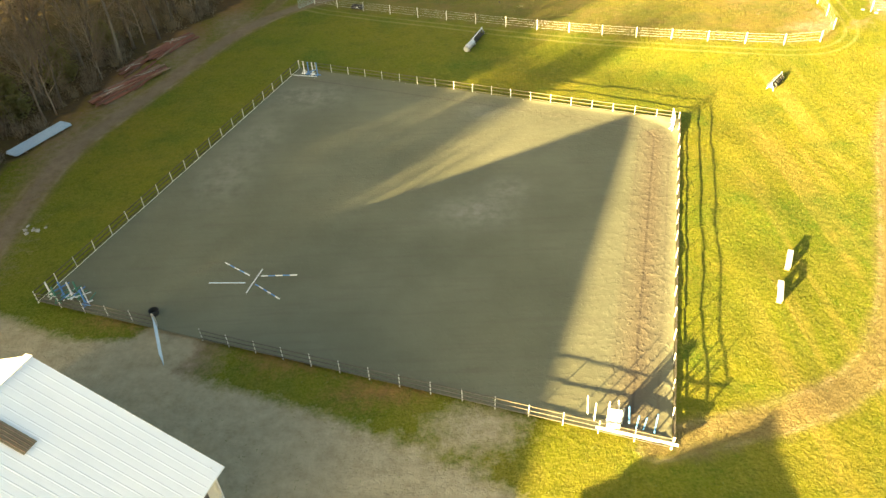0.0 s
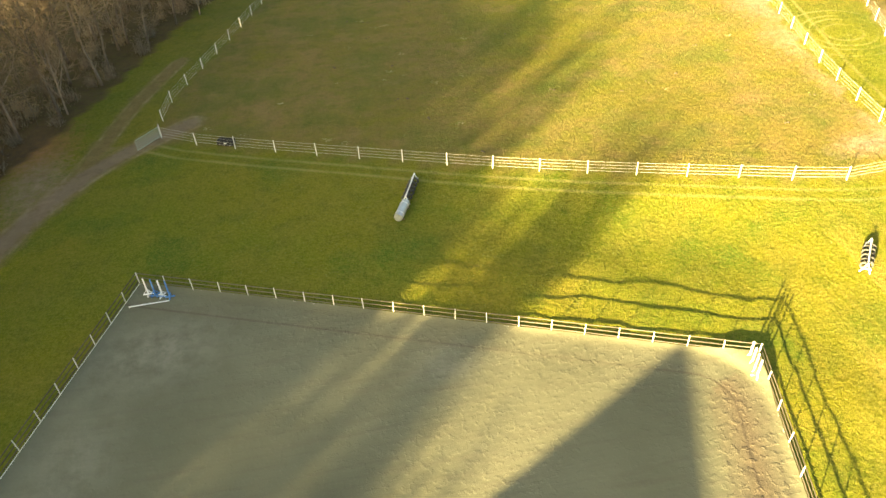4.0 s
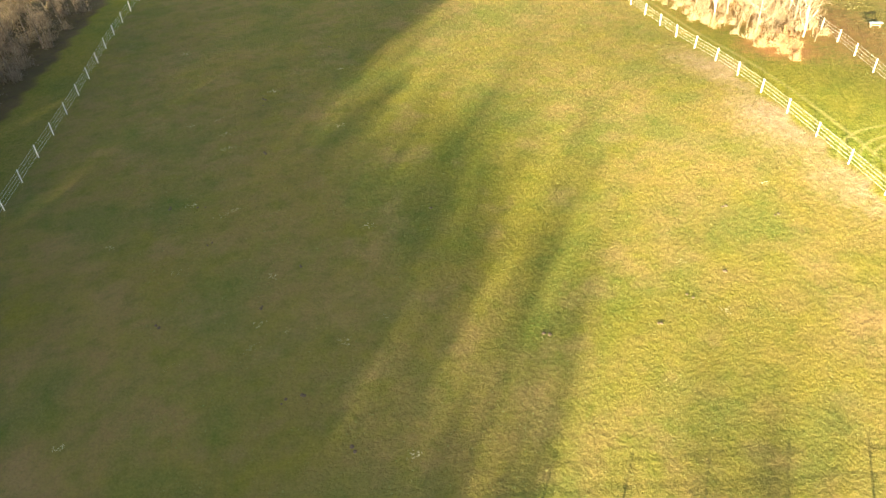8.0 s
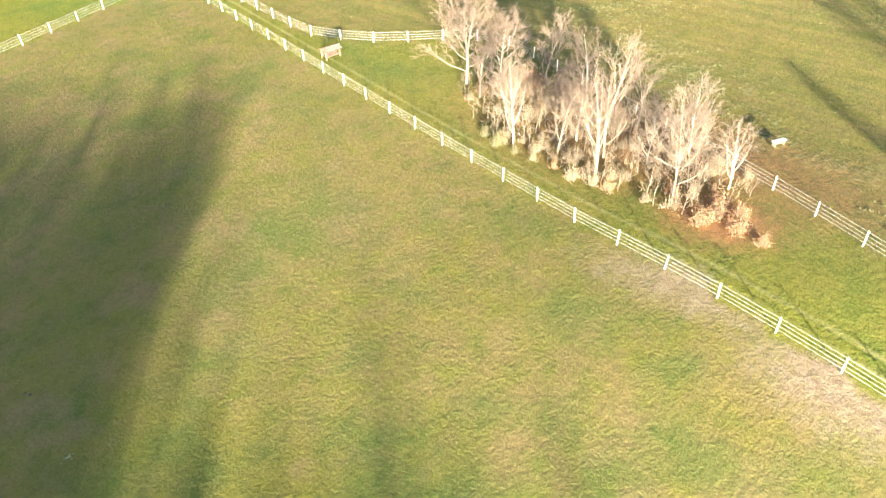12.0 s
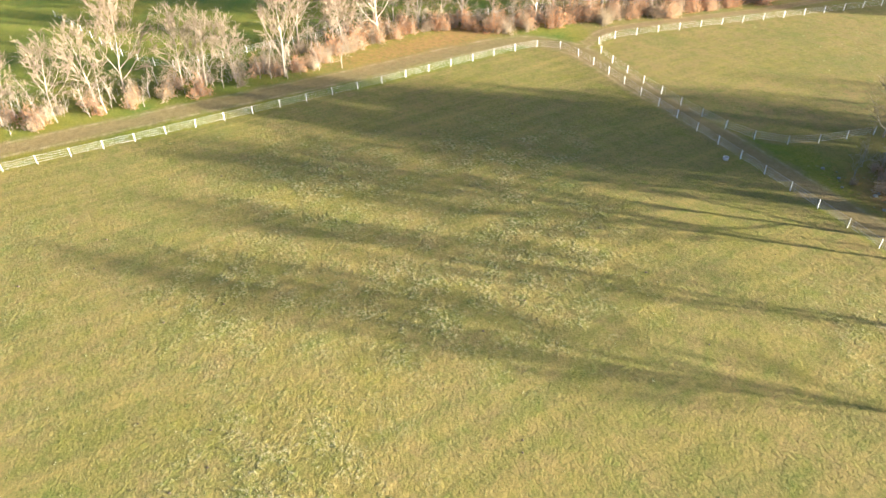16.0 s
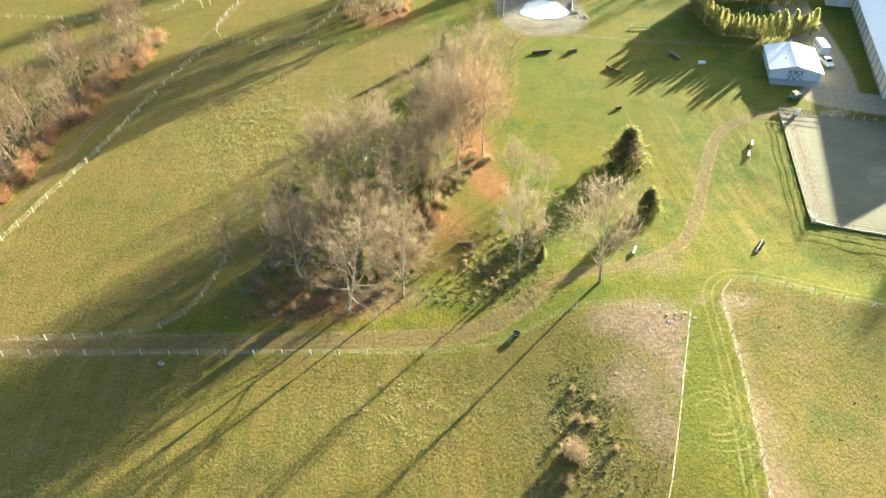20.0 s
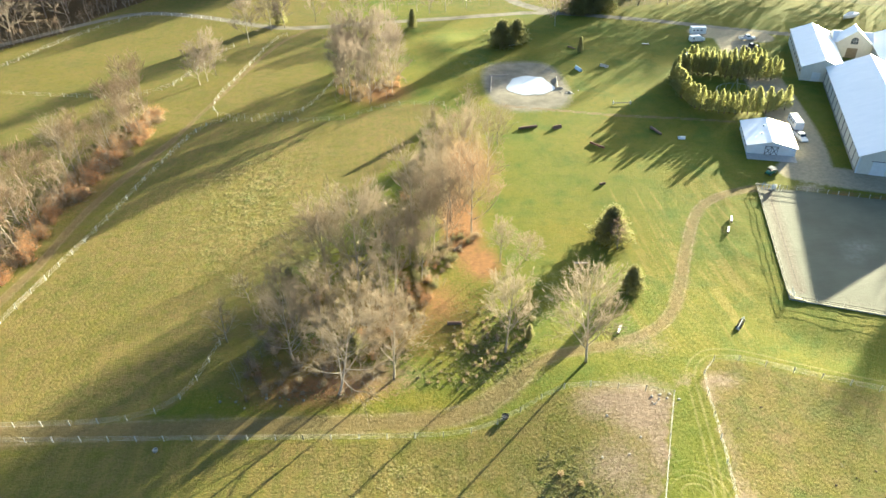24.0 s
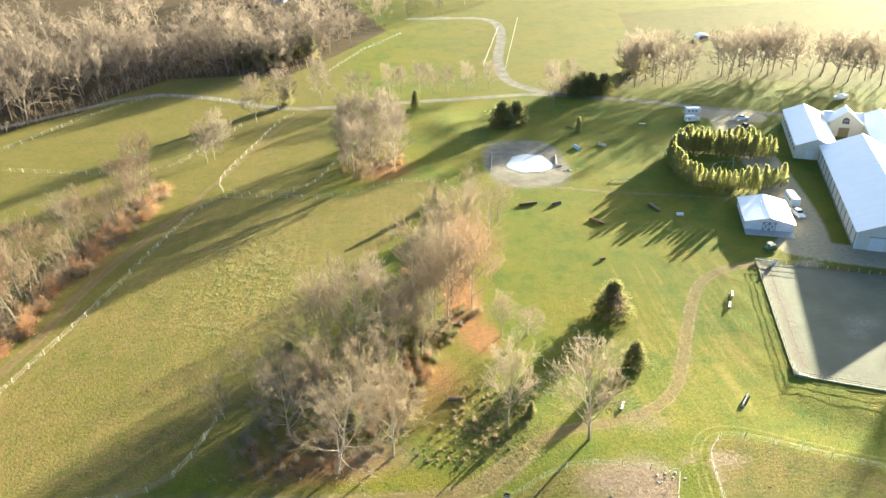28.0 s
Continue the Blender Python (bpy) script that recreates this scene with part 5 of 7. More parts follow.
# the clump between the paddock and the lane
for x, y, h, k, w in ((83.7, 172, 11, "dome", 1.3), (85.6, 168.5, 9, "dome", 1.1), (86.5, 163, 10, "slim", 1.1), (86, 157.5, 9.5, "slim_b", 1.2), (84.5, 150.5, 9, "slim", 1.1), (82, 144, 8.5, "slim_b", 1.1), (79, 154.6, 9, "slim_b", 1.2), (75.6, 154.8, 8, "slim", 1.1), (81.8, 168.7, 7.4, "slim_b", 1.1), (74.6, 159.4, 10, "slim_b", 1.0), (77.2, 150.6, 13.4, "slim", 0.75), (74.2, 149.8, 10, "slim_b", 1.15), (73.4, 142, 10, "dome", 0.85), (78, 146.5, 8, "slim_b", 1.1), (79.4, 163.4, 6.5, "slim_b", 1.1), (77.4, 138.5, 7, "slim_b", 1.2), (80.5, 157, 7.5, "slim", 1.0)):
    tree(k, x, y, h, rt.uniform(0, 360), "pale bare tree in a sunlit thicket", "thicket trees", w)
for x, y in scatter(64, [(71, 139), (72, 150), (74, 160), (78, 168), (84, 173), (89, 170), (88, 158), (84, 144), (78, 134)], 1.1):
    shrub(rt.choice(["brush", "brush_b", "brush", "rust"]), x, y, rt.uniform(0.4, 1.0), rt.uniform(0, 360), "dry brush in a sunlit thicket")
for x, y in scatter(24, [(84, 168), (88, 168), (88.5, 160), (86, 152), (83, 152), (84.5, 160)], 0.9):
    shrub(rt.choice(["rust", "rust", "brush"]), x, y, rt.uniform(0.8, 1.4), rt.uniform(0, 360), "dense rust brown brush behind pale trees")

twiggy([(71, 139), (72, 150), (74, 160), (78, 168), (84, 173), (88, 170), (86, 158), (83, 146), (78, 136)], 115, 0.9, 0.2, 0.48, "tan saplings crowded in a sunlit thicket", BARKDARK, TWIGDARK)

# the island of trees south of the lane: place, height, kind, breadth
for x, y, h, k, w in ((125.3, 75.5, 18.4, "round", 1.0), (116.6, 84.9, 18.5, "round_b", 1.3), (106.9, 82.2, 19.5, "tall", 1.05), (86.1, 78.3, 20.5, "tall_b", 0.92), (72.2, 83.1, 21.5, "tall", 1.15), (113.6, 58.6, 26.5, "round", 1.0), (119.3, 55.3, 24, "round_b", 0.85), (87.6, 38.1, 23.8, "warm", 0.9), (93.7, 43, 21.9, "warm", 0.85), (100.2, 54.6, 15.9, "tall", 1.0), (102.3, 48.4, 15, "tall_b", 1.1), (88.6, 20.3, 22.5, "round", 0.85), (97.3, 38.1, 22, "tall", 1.0), (82.8, 50, 11.5, "tall_b", 1.0), (77, 50.2, 7.5, "round", 1.6), (56.2, 48.4, 8.4, "slim_b", 1.3), (138.5, 69.3, 10.6, "mid", 1.2), (135.9, 58, 8.1, "mid_b", 1.3), (120, 72.8, 20, "tall", 0.9), (111, 72.3, 15.2, "tall_b", 1.0), (79.7, 8.3, 17, "mid", 1.0), (75.1, -4.1, 13, "mid_b", 1.1), (126, 66, 16, "round_b", 0.8), (95, 27, 21, "mid", 1.0), (85, 1, 17, "mid_b", 1.0), (108, 47, 20, "round_b", 0.8), (101, 33, 18, "mid", 0.9), (82, -12, 14, "mid", 1.0), (108, 66, 17, "mid", 1.0), (106, 59, 18, "mid_b", 1.1), (97, 45, 18, "mid", 0.9), (92, 33, 20, "mid_b", 1.0), ):
    tree(k, x, y, h, rt.uniform(0, 360), "bare deciduous tree in a thicket by the lane", "island trees", w)
for x, y in scatter(5, [(130, 78), (112, 80), (100, 68), (92, 52), (90, 30), (86, 0), (90, -14), (98, 0), (106, 30), (118, 50), (130, 64)], 4.5):
    tree(rt.choice(["mid", "mid_b"]), x, y, rt.uniform(12, 19), rt.uniform(0, 360), "bare deciduous tree inside a thicket", "island trees")
for x, y in scatter(50, [(135, 84), (112, 84), (102, 72), (98, 56), (96, 40), (92, 0), (84, -24), (92, -22), (98, 0), (106, 30), (118, 50), (132, 62)], 1.8):
    shrub(rt.choice(["dark", "brush", "brush", "brush_b", "rust"]), x, y, rt.uniform(0.5, 1.2), rt.uniform(0, 360), "dry brown undergrowth beneath bare trees")
brush_stuff(scatter(165, [(136, 85), (112, 84.5), (102, 74), (99, 60), (97, 40), (90, 0), (85, -24), (92, -22), (98, 0), (106, 30), (118, 50), (132, 62)], 1.5), 0.45, 1.1, "brown undergrowth crowded beneath bare trees", ["brush", "dark", "brush_b", "brush"])
brush_stuff(scatter(44, [(104, 84), (96, 70), (90, 62), (84, 66), (80, 74), (84, 82), (92, 86)], 1.5), 0.2, 0.5, "tangle of pale weeds and brush in rough grass", ["brush", "weed", "brush_b", "weed"])
brush_stuff(scatter(70, [(110, 76), (100, 64), (93, 50), (86, 40), (90, 36), (98, 46), (106, 58), (114, 70)], 1.6), 0.5, 1.1, "tan brush along the edge of the trees", ["brush_b", "rust", "weed", "brush"])
twiggy([(136, 85), (112, 84.5), (102, 74), (96, 60), (92, 40), (86, 0), (85, -24), (92, -22), (98, 0), (106, 30), (118, 50), (132, 62)], 110, 1.8, 0.22, 0.6, "grey-brown saplings crowded beneath bare trees")
for x, y in scatter(40, [(94, 70), (98, 76), (90, 84), (83, 80), (80, 72), (86, 66)], 0.9):
    shrub(rt.choice(["brush", "brush_b"]), x, y, rt.uniform(0.22, 0.5), rt.uniform(0, 360), "low pale brush beside the dirt track")
conifer("cedar_fine", 56.6, 44.6, 9.0, 30, "dark green cedar standing alone in grass", wide=1.75)
conifer("cedar_fine", 57.3, 62.6, 6.0, 120, "small dark cedar with a bare stem", wide=1.6)
for x, y, h in ((108, 57, 8), (114, 75, 6), (101, 47, 7), (96, 4, 7), (129, 70, 5)):
    conifer("cedar_b", x, y, h, 60 * h, "olive green cedar half hidden among bare trees")
conifer("cedar", 92, -16, 6, 200, "dark cedar among bare trees")
conifer("cedar_fine", 81, 75, 3.4, 60, "small green cedar in brush")
conifer("cedar", 127, 56, 7, 80, "small green cedar beside bare trees")

for x, y, s in ((74, 160.9, 0.8), (75, 163.1, 0.6), (73.6, 158.5, 0.5), (81, 74.5, 0.9), (79.5, 70, 0.7)):
    shrub("green", x, y, s, 40, "low green bush at the thicket edge")
tree("warm", 84.2, 118.2, 4.6, 30, "round tan bush standing in rough grass", "rough bushes", 1.15)
for x, y, s in ((71.3, 135.6, 0.9), (70.6, 133.4, 0.6), (72.4, 137.6, 1.0), (73.6, 136.2, 0.7), (71.0, 138.6, 0.8)):
    shrub("rust", x, y, s, 70 * x, "orange brown bush at the thicket end")
# rough brush in the corner paddock
for x, y, s in ((84.6, 116.6, 1.6), (83.6, 117.6, 1.5), (82.5, 111.5, 0.8), (79.4, 108.2, 0.5), (78.4, 117, 0.5), (80.6, 112.3, 0.7), (82, 106, 0.5), (86, 121, 0.9)):
    shrub("brush_b", x, y, s, rt.uniform(0, 360), "round dry bush in rough grass")

# strip of trees along the east track
EAST = [(210.4, 131), (214.3, 120), (212.7, 102), (205, 95), (200.5, 80.5), (196, 68.6), (193, 58), (189, 40), (188, 22), (184, 6), (180, -8), (177, -22)]
for i, (x, y) in enumerate(along(EAST + [(176, -36)], 4.4)):
    tree(("strip", "strip_b", "strip", "mid")[i % 4], x + rt.uniform(1, 9), y + rt.uniform(-3, 3), rt.uniform(11, 20), rt.uniform(0, 360), "bare tree in a strip beside a dirt track", "east strip trees")
strip = [(x + rt.uniform(-1.5, 8), y + rt.uniform(-2, 2)) for x, y in list(along(EAST + [(176, -36)], 2.0)) * 2]
twiggy([(x + 0.5, y) for x, y in EAST] + [(177, -36)] + [(186, -36)] + [(x + 9, y) for x, y in EAST[::-1]], 170, 1.5, 0.3, 0.65, "tan saplings and suckers beside a dirt track", BARK, TWIGWARM)
brush_stuff([(x + rt.uniform(-1.0, 4.5), y + rt.uniform(-2, 2)) for x, y in list(along(EAST + [(176, -36)], 3.0)) * 2], 1.1, 2.0, "tall tan and rust thicket beside a dirt track", ["rust", "brush", "rust"])
brush_stuff(strip[::2] + [(207 + 0.08 * (y - 132) + rt.uniform(-1, 6), y) for y in rt.uniform(128, 195, 40)], 0.8, 1.7, "tan and rust brush beside a dirt track", ["brush", "rust", "brush_b", "rust"])
for i, (x, y) in enumerate(along([(205, 140), (210, 160), (212, 195)], 6)):
    tree(("strip", "strip_b")[i % 2], x + rt.uniform(1, 7), y + rt.uniform(-3, 3), rt.uniform(12, 18), rt.uniform(0, 360), "bare tree in a strip beside a dirt track", "east strip trees")
twiggy([(203.5, 128), (208, 150), (210, 196), (220, 196), (217, 150), (213, 128)], 80, 1.7, 0.3, 0.7, "tan saplings along the far track", BARK, TWIGWARM)

# bare trees by the far road and lanes
for x, y, h in ((157, -97, 19.5), (150, -110, 17), (145, -113, 15), (133, -118, 18.5), (168, -58, 15), (164, -66, 16), (166, -61, 13), (120, -122, 12), (114, -123, 11), (104, -127, 13), (99, -127, 12), (91, -125, 14), (86, -122, 13), (79, -124, 12), (70, -126, 13), (38, -99, 18), (34, -121, 13), (60, -129, 12), (26, -118, 14)):
    tree(("road", "road_b")[int(x) % 2], x, y, h, rt.uniform(0, 360), "bare grey roadside tree in grass", "roadside trees")
GROVE = [(123, -61), (122, -38), (113, -34), (104, -40), (99, -62), (103, -76), (116, -72)]
for x, y in scatter(12, GROVE, 4.6):
    tree(rt.choice(["road", "road_b"]), x, y, rt.uniform(17, 23), rt.uniform(0, 360), "bare tree in a close round grove", "grove trees", 0.85)
for x, y in scatter(24, GROVE, 2.6):
    shrub(rt.choice(["brush", "rust", "brush"]), x, y, rt.uniform(0.9, 1.6), rt.uniform(0, 360), "rust brown brush under a grove")
twiggy(GROVE, 60, 2.0, 0.35, 0.8, "tan saplings crowded in a round grove", BARK, TWIGWARM)
conifer("spruce", 35.2, -70, 5.8, 0, "small dark spruce on the lawn")
conifer("spruce", 94, -105, 7.6, 40, "dark spruce beside the road", wide=1.3)
conifer("cedar_b", 62, -80, 9.5, 70, "broad olive evergreen beyond the pond", wide=1.8)
conifer("cedar_b", 56, -83, 8.5, 170, "broad olive evergreen beyond the pond", wide=1.8)
conifer("cedar_b", 147, -117, 10, 20, "olive evergreen among roadside trees", wide=0.9)
for x, y, h in ((25, -112, 8.5), (19, -114, 9), (13, -115, 8), (29, -117, 7.5), (21, -120, 8)):
    conifer("cedar_b", x, y, h, 50 * x, "dark olive evergreen in a clump by the road", wide=1.7)

# evergreen hedge round the turnout
def hedge_row(pts, step, lo, hi):
    for x, y in along(pts, step):
        conifer(rt.choice(["hedge", "hedge_b"]), x + rt.normal(0, 0.3), y + rt.normal(0, 0.3), rt.uniform(lo, hi), rt.uniform(0, 360), "tall clipped evergreen in a hedge row", "hedge evergreens", "hedge_tree", 1.05)


hedge_row([(13.4, -31), (12.6, -19.5), (5, -15), (-4, -13.6), (-13.5, -15.5)], 1.7, 6.0, 9.0)
hedge_row([(13, -33), (11, -40), (6, -47)], 1.8, 6.5, 8.8)
hedge_row([(7, -45), (-2, -43.5), (-12, -38.5), (-22, -37)], 1.8, 7.0, 9.2)
hedge_row([(3, -50), (-8, -47), (-20, -44)], 1.9, 7.0, 9.0)

# woods in the distance, too many to count
def far_woods(ring, n, lo, hi, label, gap=5.0, wide=(0.9, 1.3)):
    w, t = TREE_KINDS["far"]
    joined("far_woods", scatter(n, ring, gap), ((w, BARKMID), (t, TWIGFAR)), lo / 10, hi / 10, label, "woods", wide)


far_woods(FAR_WOODS[:4] + [(262, -170), (330, -150)], 62, 20, 27, "tall bare brown woods beyond the road", 6.0, (0.95, 1.3))
far_woods([(232, -122), (224, -143), (207, -166), (173, -167), (155, -161), (137, -186), (118, -224), (150, -250), (230, -230), (264, -172)], 120, 15, 23, "distant bare brown woods beyond the road", 6.5, (0.95, 1.3))
far_woods([(106, -246), (118, -224), (150, -252), (230, -232), (264, -174), (330, -152), (400, -300), (200, -400), (120, -330)], 56, 18, 24, "distant bare brown woods rising behind", 10.0, (1.2, 1.7))
joined("far_evergreens", scatter(16, [(172, -172), (158, -170), (140, -192), (150, -215), (190, -200)], 6.0), ((CONE_KINDS["spruce"][1], NEEDLE), (CONE_KINDS["spruce"][0], BARKDARK)), 0.7, 1.3, "dark evergreens among distant bare woods", "woods", (1.2, 1.8))
twiggy([(254, -97), (246, -108), (232, -118), (222, -142), (207, -164), (173, -166), (154, -160), (136, -184), (140, -188), (156, -166), (174, -172), (210, -170), (226, -146), (236, -122), (250, -112)], 110, 2.2, 0.35, 0.85, "brown brush along the edge of distant woods", BARK, TWIGWARM)
far_woods([(64, -282), (104, -252), (140, -400), (40, -380), (10, -330)], 30, 12, 18, "distant bare woods on the rise", 7)
far_woods([(4, -120), (-14, -118), (-30, -124), (-34, -134), (-6, -146)], 14, 16, 23, "loose row of bare trees behind the stables", 4.2, (1.0, 1.35))
far_woods([(-44, -122), (-60, -124), (-66, -134), (-46, -136)], 5, 19, 23, "small stand of bare trees in a hazy pasture", 4.2, (1.1, 1.4))
far_woods([(-58, -134), (-84, -116), (-120, -98), (-160, -76), (-166, -92), (-120, -126), (-88, -146), (-60, -156)], 40, 15, 22, "hazy bare trees behind the stables", 4.5, (1.1, 1.4))
conifer("cedar_b", -8, -141, 15, 30, "broad dark evergreen in a far tree row", wide=1.3)
twiggy([(4, -117), (-20, -119), (-56, -125), (-58, -132), (-20, -126), (4, -124)], 30, 2.0, 0.3, 0.6, "brown brush below a row of bare trees", BARKMID, TWIGFAR)

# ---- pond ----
# water sheet; its sky brightness is painted by the material's base colour
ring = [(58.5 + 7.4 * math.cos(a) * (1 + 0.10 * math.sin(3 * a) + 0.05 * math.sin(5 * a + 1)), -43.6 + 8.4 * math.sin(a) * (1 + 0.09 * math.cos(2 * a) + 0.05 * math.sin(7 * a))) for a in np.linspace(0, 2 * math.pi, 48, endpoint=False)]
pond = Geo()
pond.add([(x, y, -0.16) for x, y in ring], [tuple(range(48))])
lone("pond", pond, WATER, "shallow pond with pale sky reflection in its water colour, muddy bank", "pond", kind="structure")


def log(x, y, z, turn, length, r, mat, label, name="log", category="log", group=""):
    rng = np.random.default_rng(int(abs(x * 31 + y * 17)) + 1)
    n = 7
    pts = [(length * (i / (n - 1) - 0.5), rng.normal(0, r * 0.12), r + rng.normal(0, r * 0.05)) for i in range(n)]
    g = Geo().tube(pts, [r * rng.uniform(0.9, 1.08) for _ in range(n)], 9)
    return lone(name, g, mat, label, category, group, m=pose(x, y, z, 0, 0, turn))


for x, y, turn, length in ((71, -46, -99, 13.4), (67.3, -52.8, 178, 6.2), (49.2, -44.7, 80, 8.3), (49.2, -40, 147, 2.2)):
    log(x, y, gz(x, y) - 0.05, turn, length, 0.16, BOARD, "weathered timber edging a pond", "edging_timber", "timber", "pond edging")
rk = np.random.default_rng(8)


def rock(x, y, s, mat=None, label="pale field stone lying in grass"):
    bm = bmesh.new()
    bmesh.ops.create_icosphere(bm, subdivisions=1, radius=1)
    for v in bm.verts:
        v.co *= rk.uniform(0.75, 1.15)
        v.co.z = max(v.co.z * 0.6, -0.2)
    me = bpy.data.meshes.new("rock")
    bm.to_mesh(me)
    bm.free()
    me.materials.append(mat or STONE)
    lone("rock", me, None, label, "rock", "field stones", m=pose(x, y, gz(x, y), 0, 0, rk.uniform(0, 360)) @ Matrix.Diagonal((s * rk.uniform(0.8, 1.4), s, s, 1)))


for _ in range(11):
    rock(47 + rk.normal(0, 1.8), -36 + rk.normal(0, 0.8), rk.uniform(0.2, 0.5), None, "pale stone on a pond bank")
for _ in range(12):
    rock(62.6 + rk.normal(0, 1.3), 93.4 + rk.normal(0, 0.7), rk.uniform(0.12, 0.3), None, "pale stone heaped in a paddock corner")
for _ in range(9):
    rock(130 + rk.normal(0, 4.5), 85 + rk.normal(0, 0.9), rk.uniform(0.18, 0.4), CLODSTONE, "mossy brown stone at the thicket edge")
for _ in range(8):
    rock(-39.3 + rk.normal(0, 0.7), 54 + rk.normal(0, 0.4), rk.uniform(0.15, 0.3), None, "pale rubble beside the trail")
for x, y, s in ((68, 101, 0.25), (70.8, 104, 0.22), (75, 104, 0.2), (72, 96, 0.22)):
    rock(x, y, s)
# droppings and pale wisps strewn over the worn paddock
DROPPINGS = [(16.9, 158.5), (16.4, 157.1), (4, 141.1), (6.7, 140.2), (12.4, 127.9), (8.4, 124.4), (1, 126.1), (6.4, 134.3), (46.4, 117.4), (41, 111.4), (33.3, 109.4), (36.9, 110.7), (48.9, 114.3), (25, 130.2), (25.9, 112.5), (28.5, 169.2), (14, 146.6), (8.9, 114.9), (7.7, 114.8), (10.4, 109.6), (14.7, 101), (45.8, 96.3), (51.4, 100.5)]
WISPS = [(8, 137.9), (9.1, 138.3), (6, 140.9), (11.4, 156.2), (8.1, 156.3), (11.4, 152.7), (10.7, 149.6), (11.1, 176.5), (18.4, 160.2), (27.2, 162), (22.6, 148.5), (7.7, 122.7), (9.5, 121.2), (12.7, 118.4), (3.3, 131.7), (10.1, 127.6), (-1.3, 137.7), (19.2, 130.4), (38, 108.2), (39, 114), (51, 118.1), (16.3, 119.3), (1, 121.3), (6.9, 120.8), (-6.1, 117.8), (-10.1, 111.2), (-1.2, 107.8), (0.5, 106.6), (-14.4, 113.8), (7.4, 103.2), (13.6, 107.4)]
for x, y in DROPPINGS:
    for _ in range(2):
        rock(x + rk.normal(0, 0.15), y + rk.normal(0, 0.15), rk.uniform(0.10, 0.18), CLOD, "dark clod dropped on worn grass")
for _ in range(40):
    x, y = rk.uniform(100, 188), rk.uniform(102, 185)
    rock(x, y, rk.uniform(0.08, 0.17), CLOD, "small dark clod in rough grass")


# ---- riding arena: poles, stands, tub ----
def jump_pole(x, y, turn, mat_a, mat_b, stripes, label):
    b = base("jump_pole", x, y, 0.05, turn, label, "jump pole", "jump poles on the sand")
    if stripes == 1:
        part("shaft", Geo().tube([(-1.55, 0, 0.05), (1.55, 0, 0.05)], 0.05, 10), mat_a, b)
        return
    w = 3.1 / stripes
    for i in range(stripes):
        x0 = -1.55 + i * w
        part("band", Geo().tube([(x0, 0, 0.05), (x0 + w, 0, 0.05)], 0.05, 10, True), mat_a if i % 2 == 0 else mat_b, b)


jump_pole(-18.69, 44.87, -3.9, PALEBLUE, WHITE, 1, "pale green-white pole lying on sand")
jump_pole(-14.35, 45.52, -1.2, WHITE, BLUE, 5, "blue and white striped pole on sand")
jump_pole(-18.18, 46.66, -36.9, WHITE, BLUE, 5, "blue and white striped pole on sand")
jump_pole(-15.03, 43.53, -40.2, BLUE, WHITE, 6, "blue and white striped pole on sand")
jump_pole(-16.36, 44.99, 74.5, WHITE, WHITE, 1, "white pole lying across the others")


def tub(x, y, r, hgt, mat, label):
    g = Geo()
    n = 20
    prof = [(r * 0.86, 0), (r, hgt), (r * 0.9, hgt), (r * 0.8, 0.06), (0.01, 0.06)]
    for rr, z in prof:
        for i in range(n):
            g.v.append((rr * math.cos(2 * math.pi * i / n), rr * math.sin(2 * math.pi * i / n), z))
    for k in range(len(prof) - 1):
        for i in range(n):
            j = (i + 1) % n
            g.f.append((k * n + i, k * n + j, (k + 1) * n + j, (k + 1) * n + i))
    lone("water_tub", g, mat, label, "tub", m=pose(x, y, gz(x, y)), smooth=False)


tub(-23.9, 41.5, 0.42, 0.45, BLACK, "black rubber tub on arena sand")
tub(88.6, 93.7, 0.62, 0.42, BLACK, "dark round water tub inside the fence")
tub(146.1, 94, 0.42, 0.4, STONE, "pale tub lying in shaded pasture")


def jump_stand(x, y, turn, mat, label, lean=0.0):
    b = base("jump_stand", x, y, 0.04, turn, label, "jump stand", "stored jump stands")
    part("upright", Geo().box((0, 0, 0.85), (0.1, 0.1, 1.7), Euler((radians(lean), 0, 0)).to_matrix()), mat, b)
    for a in (0, 90):
        part("foot", Geo().box((0, 0, 0.05), (0.8, 0.09, 0.1), Euler((0, 0, radians(a))).to_matrix()), mat, b)
    for s in (-1, 1):
        part("brace", Geo().box((0.2 * s, 0, 0.3), (0.05, 0.05, 0.62), Euler((0, radians(-36 * s), 0)).to_matrix()), mat, b)


def leaning_pole(x, y, turn, tilt, mat, label, length=3.1):
    b = lone("stored_pole", Geo().tube([(0, 0, 0.05), (0, 0, length)], 0.05, 8), mat, label, "jump pole", "stored poles")
    b.matrix_basis = pose(x, y, 0.05, tilt, 0, turn)


rs = np.random.default_rng(4)
for i in range(7):      # by the gate
    jump_stand(-33.2 + 0.55 * i + rs.normal(0, 0.2), 44.2 - 0.1 * i + rs.normal(0, 0.4), rs.uniform(0, 180), (WHITE, GREEN, BLUE)[i % 3], "painted jump stand stored against the fence")
for i in range(9):
    leaning_pole(-33.0 + 0.4 * i, 45.6 + rs.normal(0, 0.3) - 0.12 * i, rs.uniform(-25, 25), rs.uniform(58, 72), (GREEN, BLUE, GREEN, WHITE)[i % 4], "painted pole leaning in the fence corner", 2.6)
for i in range(10):      # sunlit corner by the track
    leaning_pole(13.0 - 0.42 * i + rs.normal(0, 0.1), 27.7 + 0.15 * i + rs.uniform(0, 0.5), rs.uniform(-30, 30), rs.uniform(-16, 12), (BLUE, BLUE, BLUE, BLUE, WHITE, WHITE, WHITE, WHITE, WHITE, WHITE)[i], "painted pole standing in the arena corner", rs.uniform(1.5, 2.1))
